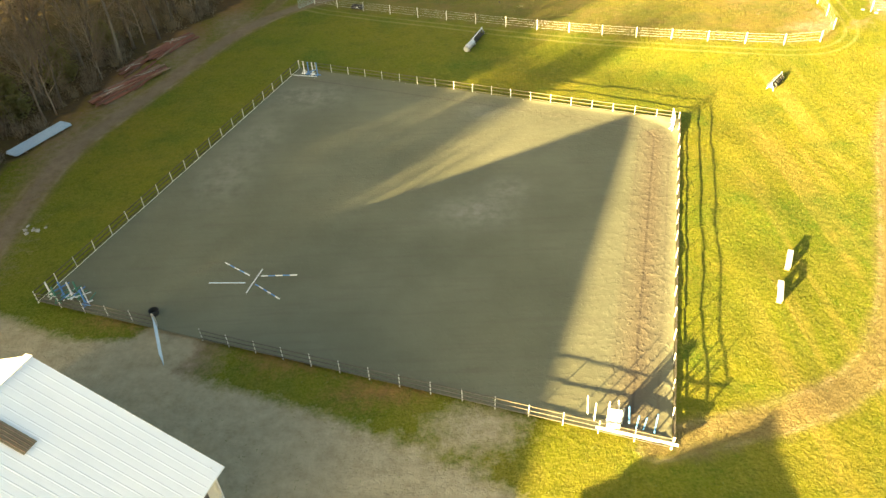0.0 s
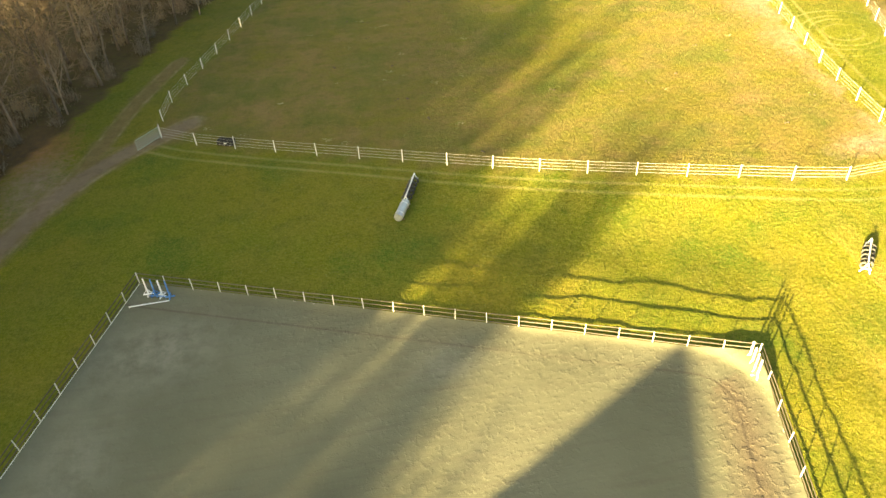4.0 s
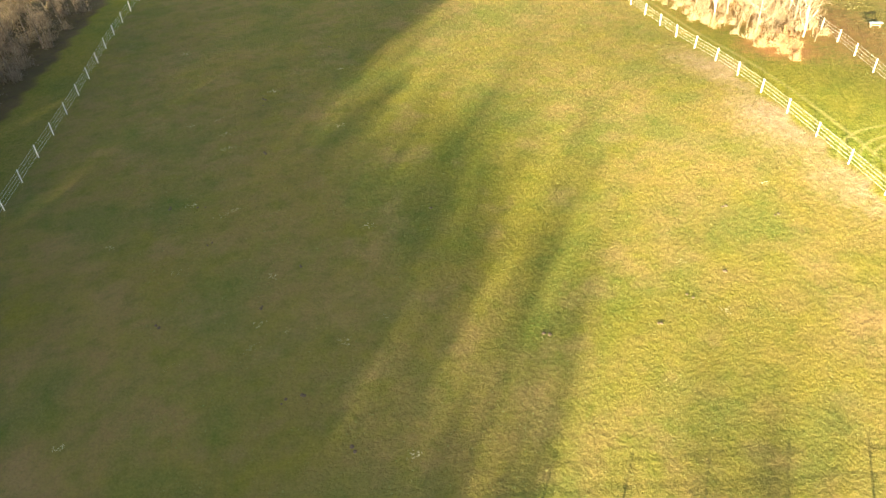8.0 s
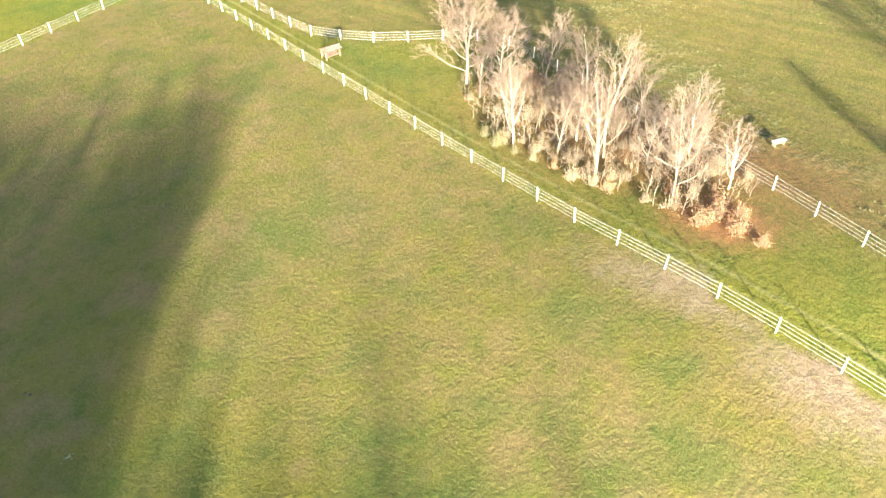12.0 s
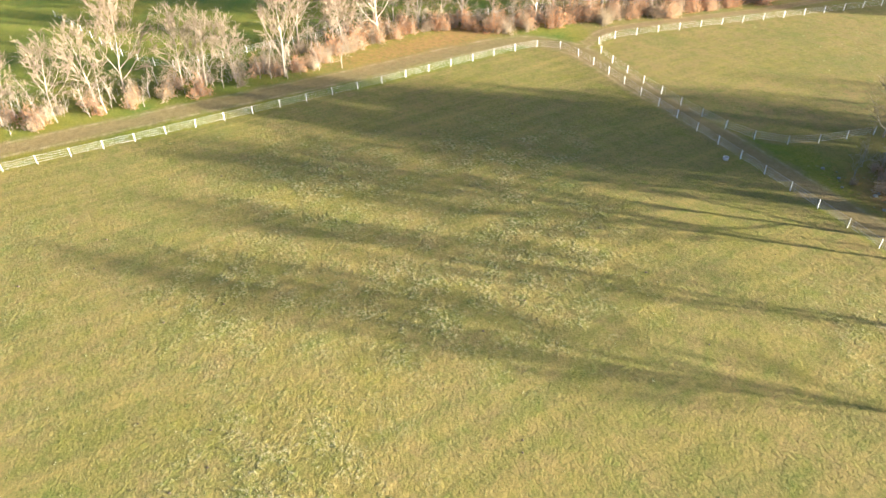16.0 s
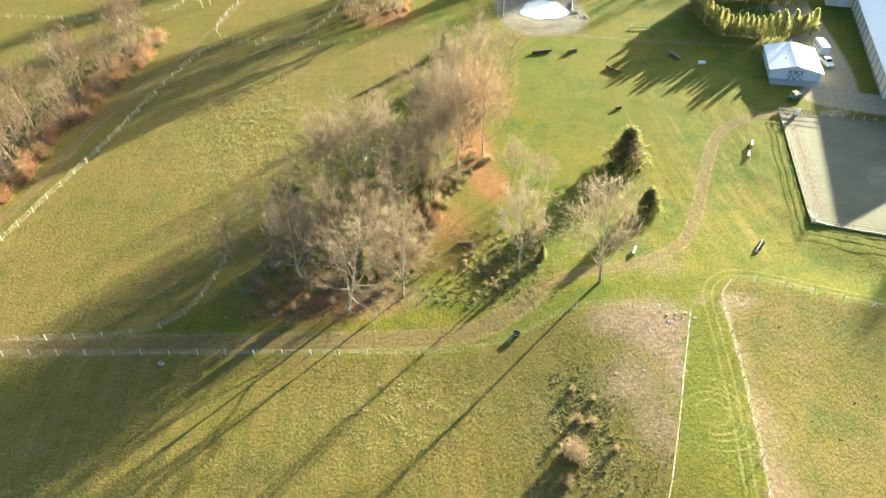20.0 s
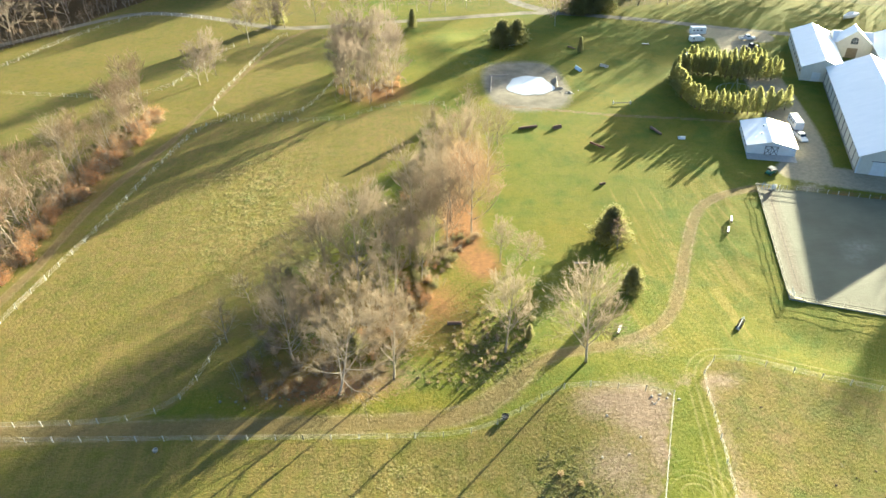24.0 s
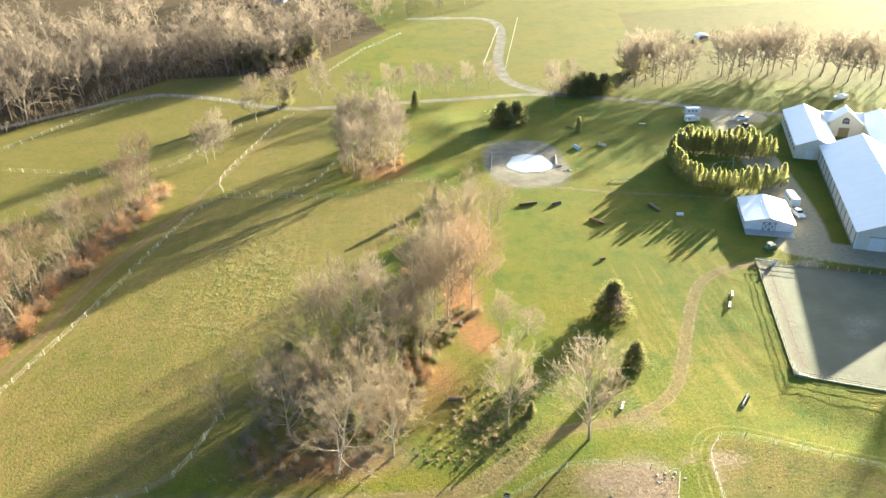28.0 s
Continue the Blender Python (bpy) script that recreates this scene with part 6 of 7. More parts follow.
for i in range(1):
    p = base("panel_jump", 10.6 - 0.95 * i, 28.3 + 0.36 * i, 0.05, -19 + rs.normal(0, 5), "white wooden jump panel stood on end", "jump panel", "stored panels")
    lean = Euler((radians(-8), 0, 0)).to_matrix()
    for k in range(4):
        part("plank", Geo().box(lean @ Vector((-0.33 + 0.22 * k, 0, 0.85)), (0.20, 0.05, 1.7), lean), WHITE, p)
    for s in (0.35, 1.35):
        part("batten", Geo().box(lean @ Vector((0, -0.06, s)), (0.9, 0.05, 0.1), lean), WHITE, p)
lone("corner_board", Geo().box((0, 0, 0.75), (5.2, 0.05, 0.24)), PAINT, "broad white board closing the arena corner", "board", m=pose(11.8, 27.1, 0, 0, 0, -19))
for i in range(4):      # the two far corners
    jump_stand(-17.4 + 0.6 * i, 86.4 - 0.25 * i, 30 * i, (WHITE, BLUE)[i % 2], "blue and white jump stand in the far corner")
leaning_pole(-17.3, 86.2, 40, 62, BLUE, "blue pole leaning in the far corner")
leaning_pole(-15.6, 85.2, -70, 74, WHITE, "white pole leaning in the far corner")
for i in range(4):
    jump_stand(26.0 - 0.12 * i, 68.9 - 0.55 * i, 20 * i, WHITE, "white jump stand in the sunlit corner")


# ---- cross-country jumps and benches ----
def bench(x, y, turn, length=2.4, mat=None, label="white-topped wooden bench in grass"):
    b = base("bench", x, y, gz(x, y), turn, label, "bench", "benches and small jumps")
    mat = mat or WHITE
    for k in (-1, 0, 1):
        part("top_plank", Geo().box((0, 0.15 * k, 0.52), (length, 0.14, 0.05)), mat, b)
    for s in (-1, 1):
        part("end_leg", Geo().box((s * (length / 2 - 0.2), 0, 0.25), (0.08, 0.42, 0.5)), OLDWOOD, b)
    part("stretcher", Geo().box((0, 0, 0.2), (length - 0.4, 0.05, 0.14)), OLDWOOD, b)


bench(28.9, 44.3, 62)
bench(26.5, 40.3, 66)
bench(63.8, 75.4, 62, 2.3, PAINT)
bench(88.6, 137.6, 150, 1.5, PALEBLUE, "low pale plank trough in rough grass")
bench(65.5, 53.1, 174, 2.9, BOARD, "weathered plank bench in shade")
bench(58.3, -79.3, 17, 2.8, None, "pale bench below dark evergreens")
bench(9.7, -73.8, 172, 2.5, None, "pale plank bench on the lawn")


def tyre(parent, x, y, z, r, m=None):
    g = Geo()
    n, k = 18, 8
    for i in range(n):
        a = 2 * math.pi * i / n
        for j in range(k):
            b = 2 * math.pi * j / k
            rr = r - 0.1 + 0.1 * math.cos(b)
            g.v.append((x + 0.085 * math.sin(b), y + rr * math.cos(a), z + rr * math.sin(a)))
    for i in range(n):
        for j in range(k):
            g.f.append((i * k + j, ((i + 1) % n) * k + j, ((i + 1) % n) * k + (j + 1) % k, i * k + (j + 1) % k))
    return part("tyre", g, TYRE, parent, smooth=True)


def tyre_jump(x, y, turn, count, span, label):
    b = base("tyre_jump", x, y, gz(x, y), turn, label, "jump", "cross-country jumps")
    for i in range(count * 2):
        f = -span / 2 + span * (i + 0.5) / (count * 2)
        tyre(b, f, 0.15 * (-1) ** i, 0.38, 0.38 - 0.02 * (i % 3))
    part("top_rail", Geo().tube([(-span / 2 - 0.4, 0, 0.84), (span / 2 + 0.4, 0, 0.87)], 0.06, 8), WHITE, b, "white top rail")
    for s in (-1, 1):
        for q in (-1, 1):
            part("leg", Geo().tube([(s * (span / 2 + 0.25), q * 0.38, 0), (s * (span / 2 + 0.25), 0, 0.95)], 0.045, 7), WHITE, b)
        part("tie", Geo().tube([(s * (span / 2 + 0.25), -0.35, 0.4), (s * (span / 2 + 0.25), 0.35, 0.4)], 0.05, 6), WHITE, b)


tyre_jump(6.0, 95.8, 68, 5, 3.4, "jump of black tyres under a white rail")
tyre_jump(40.2, 75.85, 49.5, 5, 3.0, "sunlit jump of black tyres under a white rail")


def barrel(x, y, turn, length, r, label):
    b = base("jump_barrel", x, y, gz(x, y), turn, label, "barrel", "cross-country jumps")
    part("drum", Geo().tube([(-length / 2, 0, r), (-length * 0.3, 0, r * 1.03), (0, 0, r * 1.05), (length * 0.3, 0, r * 1.03), (length / 2, 0, r)], [r * 0.95, r, r, r, r * 0.95], 14), STEEL, b)
    for f in (-0.3, 0.3):
        part("hoop", Geo().tube([(f * length - 0.03, 0, r * 1.03), (f * length + 0.03, 0, r * 1.03)], r * 1.04, 14), PAINT, b)
    for s in (-1, 1):
        part("chock", Geo().box((s * length * 0.35, 0, 0.08), (0.15, r * 2.2, 0.16)), OLDWOOD, b)


barrel(4.7, 92.7, 65, 2.5, 0.42, "grey steel barrel jump beside tyres")


def coop(x, y, turn, length, hgt, mat, label):
    """A roof-shaped jump of sloping planks."""
    b = base("coop_jump", x, y, gz(x, y), turn, label, "jump", "cross-country jumps")
    for s in (-1, 1):
        for k in range(4):
            f = (k + 0.5) / 4
            turnm = Euler((s * radians(-52), 0, 0)).to_matrix()
            part("plank", Geo().box((0, s * 0.62 * (1 - f), hgt * f), (length, 0.04, hgt / 4 * 1.22), Euler((s * radians(38), 0, 0)).to_matrix()), mat, b)
    part("ridge_board", Geo().box((0, 0, hgt + 0.02), (length + 0.1, 0.2, 0.06)), mat, b)
    for s in (-1, 1):
        g = Geo()
        xx = s * (length / 2 - 0.05)
        g.add([(xx, -0.6, 0), (xx, 0.6, 0), (xx, 0, hgt), (xx + 0.05 * s, -0.6, 0), (xx + 0.05 * s, 0.6, 0), (xx + 0.05 * s, 0, hgt)], [(0, 1, 2), (5, 4, 3), (0, 3, 4, 1), (1, 4, 5, 2), (2, 5, 3, 0)])
        part("end_panel", g, mat, b)


coop(56.4, -11.9, 18, 2.6, 0.8, OLDWOOD, "dark plank coop jump on sunlit grass")
coop(39.6, -54.1, 107, 3.6, 0.85, PALEBLUE, "pale blue plank coop jump on the lawn")
coop(30.2, -55.7, 133, 3.0, 0.7, BOARD, "tan plank coop jump on the lawn")
coop(23.1, -1, 173, 1.9, 0.6, WHITE, "small white plank coop jump in shade")
log(28.9, -5.85, 0, 108, 4.6, 0.38, OLDWOOD, "grey felled log used as a jump", "log_jump", "log", "cross-country jumps")
log(47.8, 0.5, 0, 131, 4.6, 0.32, REDWOOD, "red-brown log lying in shaded grass", "log_jump", "log", "cross-country jumps")
log(64.9, -12.7, 0, 8, 5.6, 0.34, OLDWOOD, "dark double log jump on grass", "log_jump", "log", "cross-country jumps")
log(64.6, -13.4, 0, 10, 4.6, 0.24, OLDWOOD, "thin dark log behind a log jump", "log_jump", "log", "cross-country jumps")
log(37.3, -74.5, 0, 125, 3.3, 0.24, OLDWOOD, "dark log beside a small spruce", "log_jump", "log", "cross-country jumps")
log(94.6, 69, 0, -3, 2.9, 0.36, OLDWOOD, "short brown log in shade of trees", "log_jump", "log", "cross-country jumps")
log(52, 20.9, 0, 14, 1.6, 0.3, OLDWOOD, "dark stump log on sunlit grass", "log_jump", "log", "cross-country jumps")
log(68.5, 104.2, 0, 60, 1.8, 0.16, OLDWOOD, "fallen branch on bare paddock earth")
log(91.5, 44.5, 0, 30, 2.2, 0.35, BARKDARK, "dark fallen log on orange leaf litter")
hz = base("rail_hurdle", 33.1, -25.3, 0, 173, "low rail hurdle with pale end posts", "jump", "cross-country jumps")
part("rail", Geo().tube([(-2.6, 0, 0.42), (2.6, 0, 0.42)], 0.12, 8), BOARD, hz)
for s in (-1, 1):
    part("end_post", Geo().box((2.6 * s, 0, 0.5), (0.3, 0.3, 1.0), bevel=0.04), WHITE, hz)

# ---- stacks beside the trail ----
st = base("roofing_stack", -46.05, 71.56, 0, 63.5, "stack of pale blue corrugated roofing sheets", "sheet stack")
for k in range(5):
    g = Geo()
    w, n, yo, xo = 1.7, 24, 0.08 * math.sin(k * 2.1), 0.12 * math.cos(k * 1.7)
    zs = [0.22 + 0.05 * k + 0.025 * (i % 2) for i in range(n + 1)]
    top = [(-3.8 + xo, yo - w / 2 + w * i / n, zs[i]) for i in range(n + 1)] + [(3.8 + xo, yo - w / 2 + w * i / n, zs[i]) for i in range(n + 1)]
    low = [(x, y, z - 0.02) for x, y, z in top]
    m1 = n + 1
    g.add(top + low, [(i, m1 + i, m1 + i + 1, i + 1) for i in range(n)] + [(2 * m1 + i, 2 * m1 + i + 1, 3 * m1 + i + 1, 3 * m1 + i) for i in range(n)] + [(i, i + 1, 2 * m1 + i + 1, 2 * m1 + i) for i in range(n)] + [(m1 + i + 1, m1 + i, 3 * m1 + i, 3 * m1 + i + 1) for i in range(n)])
    part("sheet", g, PALEBLUE, st)
for s in (-2.5, 0, 2.5):
    part("bearer", Geo().box((s, 0, 0.1), (0.15, 1.8, 0.2)), OLDWOOD, st)
rock(-46.6, 73.2, 0.28, WHITE, "white lump lying by the sheet stack")


def lumber(x, y, turn, length, count, width, label):
    b = base("timber_pile", x, y, 0, turn, label, "timber pile", "timber piles by the trail")
    rng = np.random.default_rng(int(count * 13 + length))
    for i in range(count):
        l = length * rng.uniform(0.35, 1.0)
        lay = i * 3 // count
        m = Euler((0, rng.normal(0, 0.03), rng.normal(0, 0.09))).to_matrix()
        part("beam", Geo().box((rng.uniform(-0.5, 0.5) * (length - l), rng.uniform(-0.5, 0.5) * width, 0.12 + 0.2 * lay + rng.uniform(0, 0.05)), (l, rng.uniform(0.15, 0.26), rng.uniform(0.12, 0.2)), m), OLDWOOD if i % 3 == 1 else REDWOOD, b)
    for i in range(3):
        part("batten", Geo().box((rng.uniform(-0.3, 0.3) * length, rng.uniform(-0.4, 0.4) * width, 0.72), (length * 0.22, 0.07, 0.05), Euler((0, 0.05, rng.uniform(-0.7, 0.7))).to_matrix()), BOARD, b, "thin pale batten lying on top")


lumber(-39.9, 85.1, 62.6, 13.0, 30, 2.4, "pile of red-brown beams beside a trail")
lumber(-38.4, 97.0, 66.3, 10.5, 20, 2.2, "loose pile of red-brown beams by woods")
lumber(-41.2, 90.5, 69.1, 6.0, 8, 1.3, "small heap of old boards by woods")
tr = base("stock_trough", -12.0, 109.6, 0, -22, "dark trough standing at the paddock fence", "trough")
for s in (-1, 1):
    part("side", Geo().box((0, 0.4 * s, 0.38), (1.7, 0.06, 0.5)), BLACK, tr)
    part("end", Geo().box((0.85 * s, 0, 0.38), (0.06, 0.86, 0.5)), BLACK, tr)
part("floor_pan", Geo().box((0, 0, 0.16), (1.7, 0.8, 0.06)), BLACK, tr)
part("label_plate", Geo().box((0.1, -0.44, 0.42), (0.3, 0.02, 0.16)), WHITE, tr)

# ---- hay feeder in the thicket lane ----
hf = base("hay_feeder", 79.9, 190.9, gz(79.9, 190.9), -14, "roofed hay feeder with red-brown ridged roof", "feeder")
for sx in (-1, 1):
    for sy in (-1, 1):
        part("leg", Geo().box((1.35 * sx, 0.8 * sy, 1.0), (0.12, 0.12, 2.0)), OLDWOOD, hf)
for sy in (-1, 1):
    part("roof_slope", Geo().box((0, 0.58 * sy, 2.25), (3.4, 1.34, 0.06), Euler((radians(-28 * sy), 0, 0)).to_matrix()), FEEDERROOF, hf)
    part("rack_rail", Geo().box((0, 0.8 * sy, 0.7), (2.7, 0.06, 0.14)), OLDWOOD, hf)
    for k in range(7):
        part("rack_slat", Geo().box((-1.2 + 0.4 * k, 0.55 * sy, 1.05), (0.05, 0.05, 0.9), Euler((radians(-25 * sy), 0, 0)).to_matrix()), OLDWOOD, hf)
part("hay_tray", Geo().box((0, 0, 0.62), (2.6, 1.4, 0.1)), OLDWOOD, hf)
part("ridge_cap", Geo().box((0, 0, 2.56), (3.4, 0.22, 0.05)), OLDWOOD, hf)
for k in range(3):
    part("roof_batten", Geo().box((0, -0.3 - 0.32 * k, 2.44 - 0.17 * k), (3.4, 0.06, 0.04)), BOARD, hf)
hf.scale = (0.75, 0.75, 0.58)


# ---- vehicles ----
def wheel(parent, x, y, r=0.38):
    w = part("wheel", Geo().tube([(x, y - 0.12, r), (x, y + 0.12, r)], r, 16), BLACK, parent)
    part("rim", Geo().tube([(x, y - 0.13, r), (x, y + 0.13, r)], r * 0.58, 12), STEEL, w)


def loft(sections):
    """Body panels: closed rings of the same count, one after another along the length."""
    g = Geo()
    n = len(sections[0])
    for s in sections:
        g.v.extend(s)
    for i in range(len(sections) - 1):
        for j in range(n):
            q = (j + 1) % n
            g.f.append((i * n + j, i * n + q, (i + 1) * n + q, (i + 1) * n + j))
    g.f += [tuple(range(n - 1, -1, -1)), tuple((len(sections) - 1) * n + j for j in range(n))]
    return g


def ring_at(x, w, z0, z1, tuck=0.1):
    return [(x, -w, z0), (x, w, z0), (x, w, z0 + 0.6 * (z1 - z0)), (x, w - tuck, z1), (x, -w + tuck, z1), (x, -w, z0 + 0.6 * (z1 - z0))]


def pickup(x, y, turn, mat, label):
    b = base("pickup_truck", x, y, gz(x, y), turn, label, "truck", "parked vehicles")
    part("body", loft([ring_at(-2.9, 0.9, 0.5, 1.1), ring_at(-2.8, 0.96, 0.42, 1.12), ring_at(0.9, 0.97, 0.4, 1.15), ring_at(1.6, 0.96, 0.42, 1.14), ring_at(2.6, 0.93, 0.45, 1.05), ring_at(2.95, 0.84, 0.5, 0.9)]), mat, b)
    part("cab", loft([ring_at(-0.75, 0.88, 1.1, 1.55, 0.08), ring_at(-0.55, 0.86, 1.1, 1.9, 0.14), ring_at(0.75, 0.86, 1.1, 1.92, 0.14), ring_at(1.5, 0.86, 1.1, 1.2, 0.1)]), mat, b)
    part("windscreen", Geo().box((1.18, 0, 1.58), (0.05, 1.5, 0.78), Euler((0, radians(-46), 0)).to_matrix()), GLASS, b)
    part("rear_window", Geo().box((-0.72, 0, 1.6), (0.05, 1.4, 0.4), Euler((0, radians(18), 0)).to_matrix()), GLASS, b)
    for s in (-1, 1):
        part("side_window", Geo().box((0.15, 0.87 * s, 1.58), (1.5, 0.04, 0.42)), GLASS, b)
        part("headlight", Geo().box((2.9, 0.66 * s, 0.86), (0.1, 0.3, 0.16)), WHITE, b)
        part("bed_side", Geo().box((-1.8, 0.9 * s, 1.18), (2.1, 0.09, 0.14)), mat, b)
        for wx in (-1.85, 1.95):
            wheel(b, wx, 0.84 * s)
    part("bed_floor", Geo().box((-1.8, 0, 1.13), (2.0, 1.66, 0.04)), TRIM, b)
    part("bumper", Geo().box((2.98, 0, 0.55), (0.12, 1.75, 0.2)), STEEL, b)
    return b


def box_vehicle(name, x, y, turn, length, hgt, width, mat, label, cab=0.0, windows=3):
    b = base(name, x, y, gz(x, y), turn, label, "vehicle", "parked vehicles")
    w = width / 2
    part("body", loft([ring_at(-length / 2, w * 0.96, 0.5, hgt * 0.97, 0.12), ring_at(-length / 2 + 0.15, w, 0.45, hgt, 0.14), ring_at(length / 2 - cab - 0.2, w, 0.45, hgt, 0.14), ring_at(length / 2 - cab * 0.45, w, 0.45, hgt * (0.97 if not cab else 0.62), 0.14), ring_at(length / 2, w * 0.9, 0.5, hgt * (0.95 if not cab else 0.5), 0.12)]), mat, b)
    for s in (-1, 1):
        for k in range(windows):
            part("window", Geo().box((-length * 0.3 + k * length * 0.24, s * (w + 0.005), hgt * 0.66), (0.7, 0.04, 0.5)), GLASS, b)
        for wx in ((-length * 0.3, length * 0.32) if cab else (-0.5, 0.5)):
            wheel(b, wx, s * (w - 0.12), 0.34)
    if cab:
        part("windscreen", Geo().box((length / 2 - cab * 0.72, 0, hgt * 0.8), (0.05, width * 0.82, 0.75), Euler((0, radians(-42), 0)).to_matrix()), GLASS, b)
    else:
        part("tow_bar", Geo().box((length / 2 + 0.6, 0, 0.48), (1.2, 0.12, 0.1)), STEEL, b)
    return b


pickup(-9.3, 3.2, 88, WHITE, "white pickup truck parked in the yard")
box_vehicle("horse_trailer", -11.6, -4.3, 80, 6.6, 2.7, 2.4, WHITE, "white horse trailer hitched behind a truck")
pickup(-28.7, -74, 172, WHITE, "white pickup truck on the far drive")
box_vehicle("travel_trailer", -13.0, -82.1, 172, 5.6, 2.9, 2.4, WHITE, "white travel trailer beside the drive")
box_vehicle("cargo_van", -9.9, -74.8, 184, 5.6, 2.3, 2.0, WHITE, "white cargo van beside the drive", 1.6, 1)
pickup(-26.2, -65.1, 187, CARBLACK, "dark pickup truck behind the hedge")
box_vehicle("flat_trailer", -1.9, -61.4, 45, 5.0, 1.1, 2.0, WHITE, "low white trailer at the hedge end", 0.0, 0)
bt = base("boat", -78, -91, 0, 28, "white motor boat on a trailer in grass", "boat")
part("hull", loft([ring_at(-4.2, 1.25, 0.8, 1.7, 0.02), ring_at(0, 1.35, 0.75, 1.75, 0.02), ring_at(2.8, 0.95, 0.85, 1.9, 0.02), ring_at(4.4, 0.1, 1.3, 2.05, 0.02)]), WHITE, bt)
part("cabin", loft([ring_at(-0.6, 0.8, 1.7, 2.5, 0.15), ring_at(1.0, 0.75, 1.7, 2.4, 0.15), ring_at(2.0, 0.6, 1.75, 1.9, 0.1)]), WHITE, bt)
part("trailer_bed", Geo().box((0, 0, 0.6), (8.0, 0.5, 0.14)), STEEL, bt)
for s in (-1, 1):
    wheel(bt, -0.8, 1.0 * s, 0.34)
uv = base("utility_vehicle", 7.6, 20.7, 0, 27, "small dark green utility vehicle by the arena", "utility vehicle", "parked vehicles")
part("body", loft([ring_at(-1.5, 0.65, 0.45, 0.9), ring_at(0.2, 0.7, 0.4, 0.95), ring_at(1.1, 0.68, 0.42, 0.95), ring_at(1.5, 0.55, 0.5, 0.75)]), GREEN, uv)
part("canopy", Geo().box((0.1, 0, 1.85), (1.5, 1.3, 0.07)), CARBLACK, uv)
part("cargo_bed", Geo().box((-1.0, 0, 1.0), (1.1, 1.3, 0.28)), CARBLACK, uv)
part("seat", Geo().box((0.0, 0, 1.0), (0.5, 1.1, 0.3)), BLACK, uv)
for sx in (-0.6, 0.75):
    for s in (-1, 1):
        part("roof_post", Geo().tube([(sx, 0.6 * s, 0.9), (sx, 0.58 * s, 1.85)], 0.03, 6), BLACK, uv)
for s in (-1, 1):
    for sx in (-1.0, 1.0):
        wheel(uv, sx, 0.62 * s, 0.3)

# antenna-like frame and rails inside the hedge
sw = base("round_pen", -4.0, -28.0, 0, 10, "grey pipe pen with a tall frame inside the hedge", "pen")
for k in range(16):
    a0, a1 = 2 * math.pi * k / 16, 2 * math.pi * (k + 1) / 16
    part("panel", Geo().tube([(6 * math.cos(a0), 5 * math.sin(a0), 1.5), (6 * math.cos(a1), 5 * math.sin(a1), 1.5)], 0.04, 5), STEEL, sw)
    part("panel_post", Geo().tube([(6 * math.cos(a0), 5 * math.sin(a0), 0), (6 * math.cos(a0), 5 * math.sin(a0), 1.55)], 0.05, 5), STEEL, sw)
for a, c in ((-1, -1), (1, -1), (0, 1.2)):
    part("frame_leg", Geo().tube([(1.4 * a, 1.4 * c, 0), (0, 0, 5.2)], 0.06, 6), STEEL, sw)
# blue tarpaulin load beyond the east strip
tp = base("covered_trailer", 240.8, 209, 0, 85, "low trailer under a blue tarpaulin", "trailer")
part("tarpaulin", loft([ring_at(-3.6, 1.0, 0.5, 1.4, 0.4), ring_at(-1.2, 1.2, 0.45, 1.75, 0.45), ring_at(1.6, 1.2, 0.45, 1.6, 0.45), ring_at(3.6, 1.0, 0.5, 1.35, 0.4)]), BLUE, tp)
for s in (-1, 1):
    for sx in (-1.2, 1.2):
        wheel(tp, sx, 1.05 * s, 0.34)

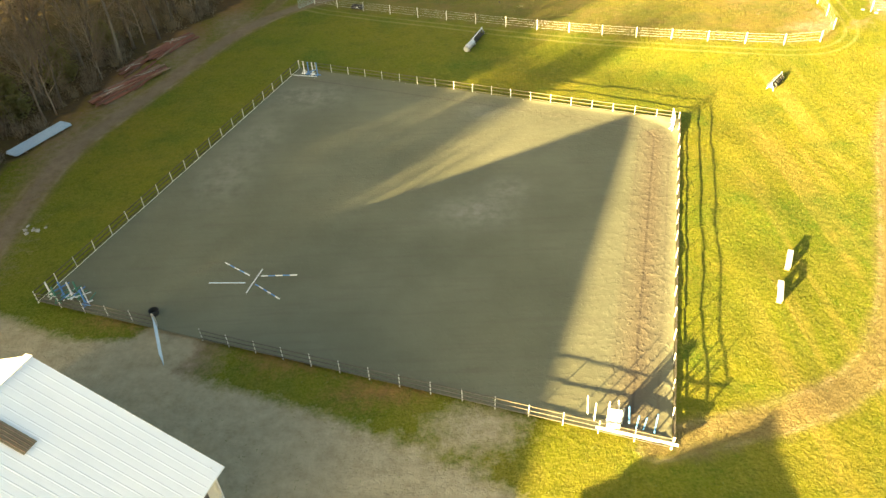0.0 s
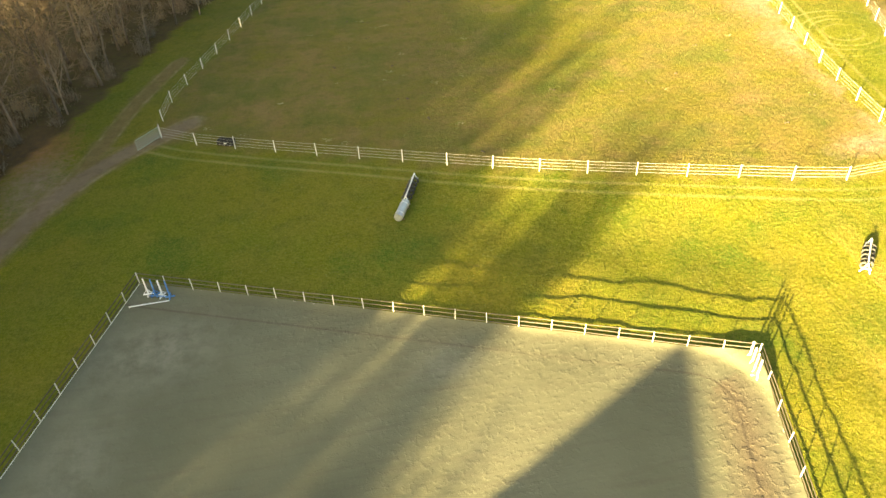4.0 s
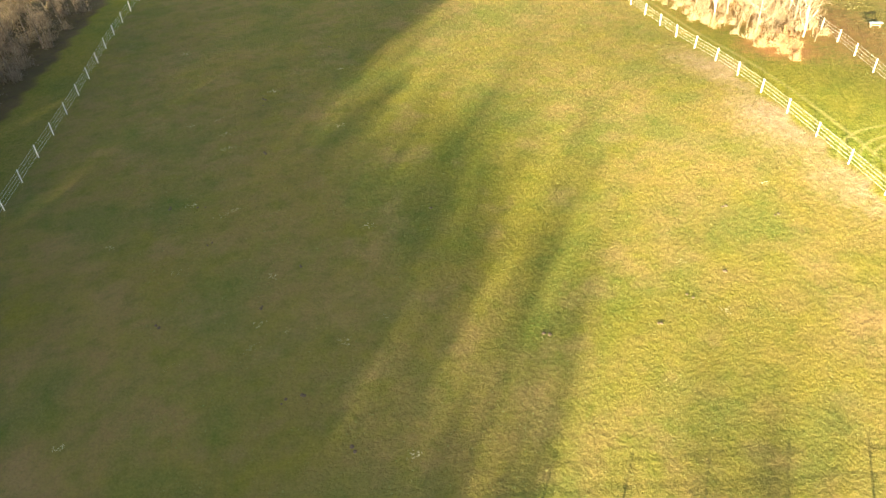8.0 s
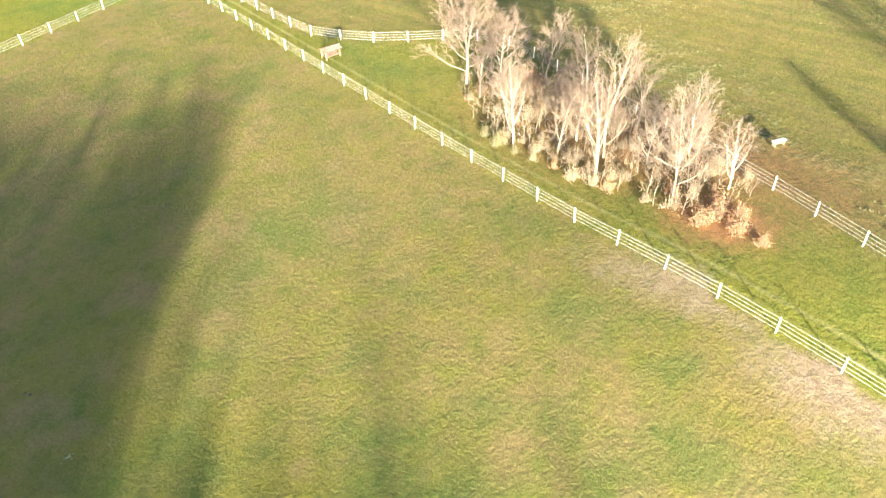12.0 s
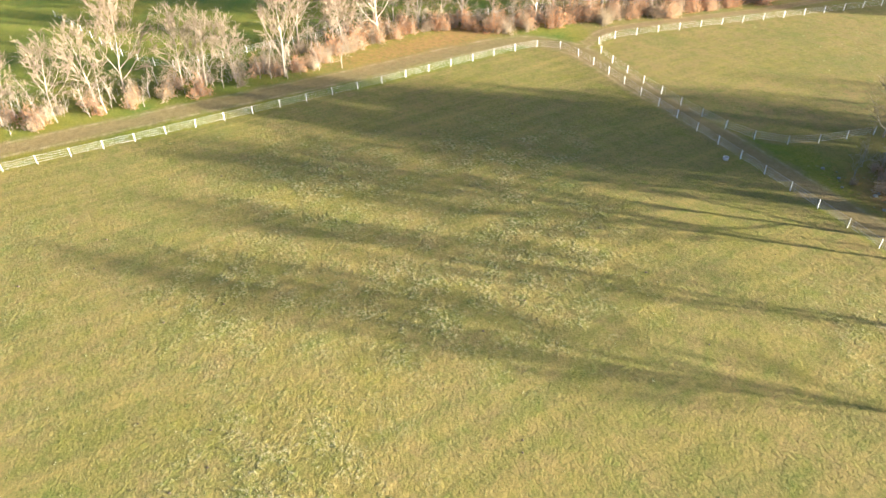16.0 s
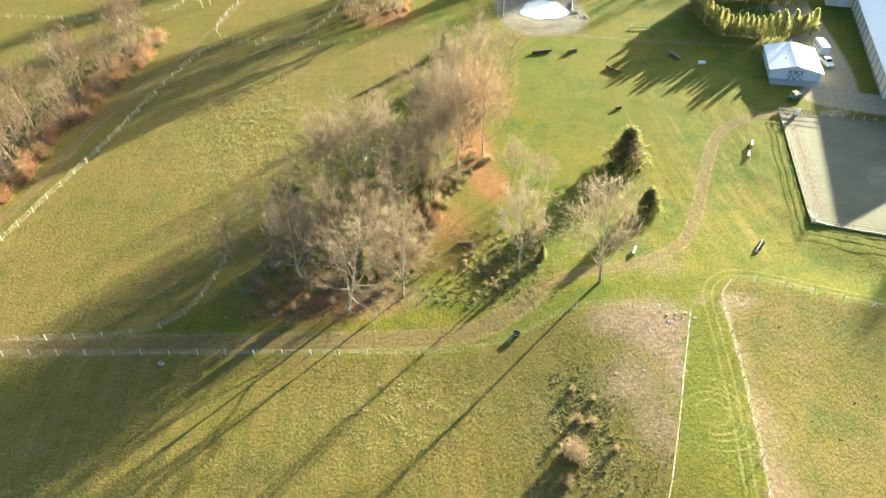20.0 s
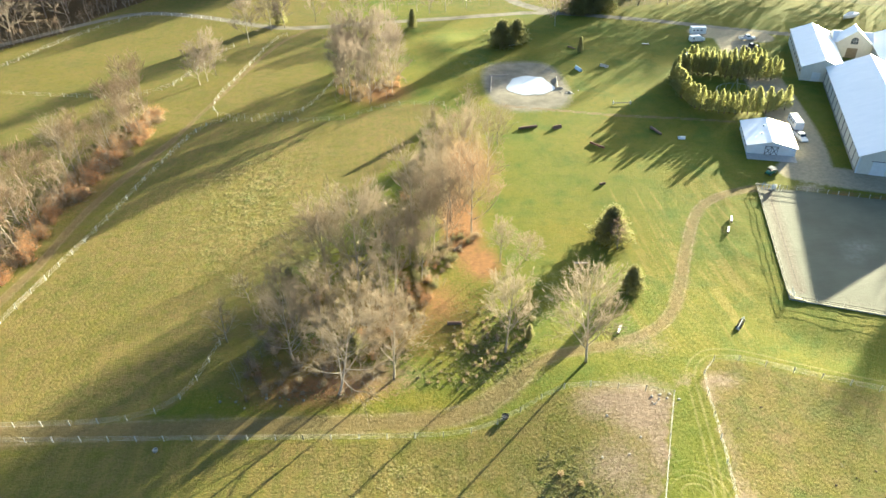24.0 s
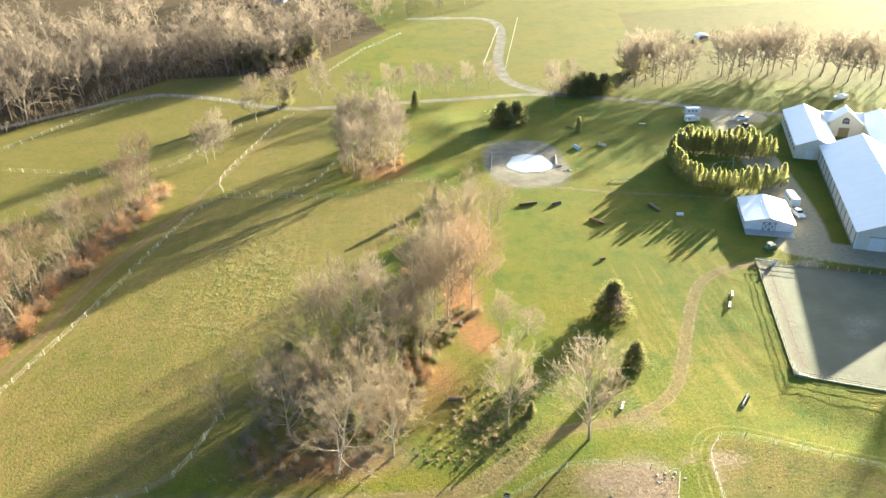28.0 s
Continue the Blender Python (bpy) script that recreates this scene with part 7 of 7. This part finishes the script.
# ---- tufts of rough grass and weeds, too many to count ----
def tufts(name, spots, size, mat, label, blades=7):
    n = len(spots)
    rng = np.random.default_rng(len(spots))
    xy = np.repeat(np.array(spots), blades, 0)
    s = np.repeat(rng.uniform(0.5, 1.5, n) * size, blades)
    a, r = rng.uniform(0, 6.283, n * blades), rng.uniform(0.05, 0.5, n * blades)
    bx, by = xy[:, 0] + np.cos(a) * r * s, xy[:, 1] + np.sin(a) * r * s
    z0 = ground_z(bx, by) - 0.03
    w = s * 0.28
    t = rng.uniform(0, 6.283, n * blades)
    tx, ty = bx + np.cos(a) * s * 0.5, by + np.sin(a) * s * 0.5
    v = np.empty((n * blades, 3, 3), np.float32)
    v[:, 0] = np.stack([bx - np.cos(t) * w, by - np.sin(t) * w, z0], -1)
    v[:, 1] = np.stack([bx + np.cos(t) * w, by + np.sin(t) * w, z0], -1)
    v[:, 2] = np.stack([tx, ty, z0 + s * rng.uniform(0.25, 0.6, n * blades)], -1)
    me = bpy.data.meshes.new(name)
    k = n * blades
    me.vertices.add(3 * k)
    me.vertices.foreach_set("co", v.ravel())
    me.loops.add(3 * k)
    me.loops.foreach_set("vertex_index", np.arange(3 * k, dtype=np.int32))
    me.polygons.add(k)
    me.polygons.foreach_set("loop_start", np.arange(0, 3 * k, 3, dtype=np.int32))
    me.update()
    me.validate()
    lone(name, me, None, label, "grass", kind="stuff").data.materials.append(mat)


rg = np.random.default_rng(12)


def weedy(n, cx, cy, sx, sy):
    return list(zip(rg.normal(cx, sx, n), rg.normal(cy, sy, n)))


weeds = weedy(500, 124, 169, 8, 6) + weedy(400, 145, 132, 9, 6) + weedy(250, 99, 155, 5, 8) + weedy(900, 81, 111, 3, 7) + weedy(1500, 89, 74, 4.5, 6) + weedy(500, 84, 80, 3, 3) + weedy(300, 150, 40, 12, 10) + weedy(400, 172, 150, 10, 8) + weedy(300, 130, 185, 16, 8)
tufts("weed_clumps", weeds, 0.17, WEED, "clumps of pale green weeds in rough pasture")
rough = weedy(900, 88.5, 77, 3.6, 4.5) + weedy(200, 97, 82, 4, 2) + weedy(420, 81, 113, 2.6, 6) + weedy(200, 122, 84, 7, 1.2)
tufts("rough_grass", rough, 0.24, WEED, "pale weeds and rough grass growing in clumps", 9)
lit = [(x, y) for x, y in zip(rg.uniform(-18, 62, 14000), rg.uniform(18, 112, 14000)) if not inside(np.array([x]), np.array([y]), ARENA)[0] and x > -18 + 0.3 * (y - 86)]
lit += list(zip(rg.uniform(0, 68, 12000), rg.uniform(100, 190, 12000))) + list(zip(rg.uniform(72, 192, 22000), rg.uniform(98, 215, 22000)))
tufts("grass_tufts", lit, 0.10, TUFT, "short uneven tufts of pasture grass", 3)
wisps = [(x + rg.normal(0, 0.28), y + rg.normal(0, 0.2)) for x, y in WISPS for _ in range(16)]
tufts("dry_wisps", wisps, 0.09, STRAW, "pale wisps of dry grass on a worn paddock")
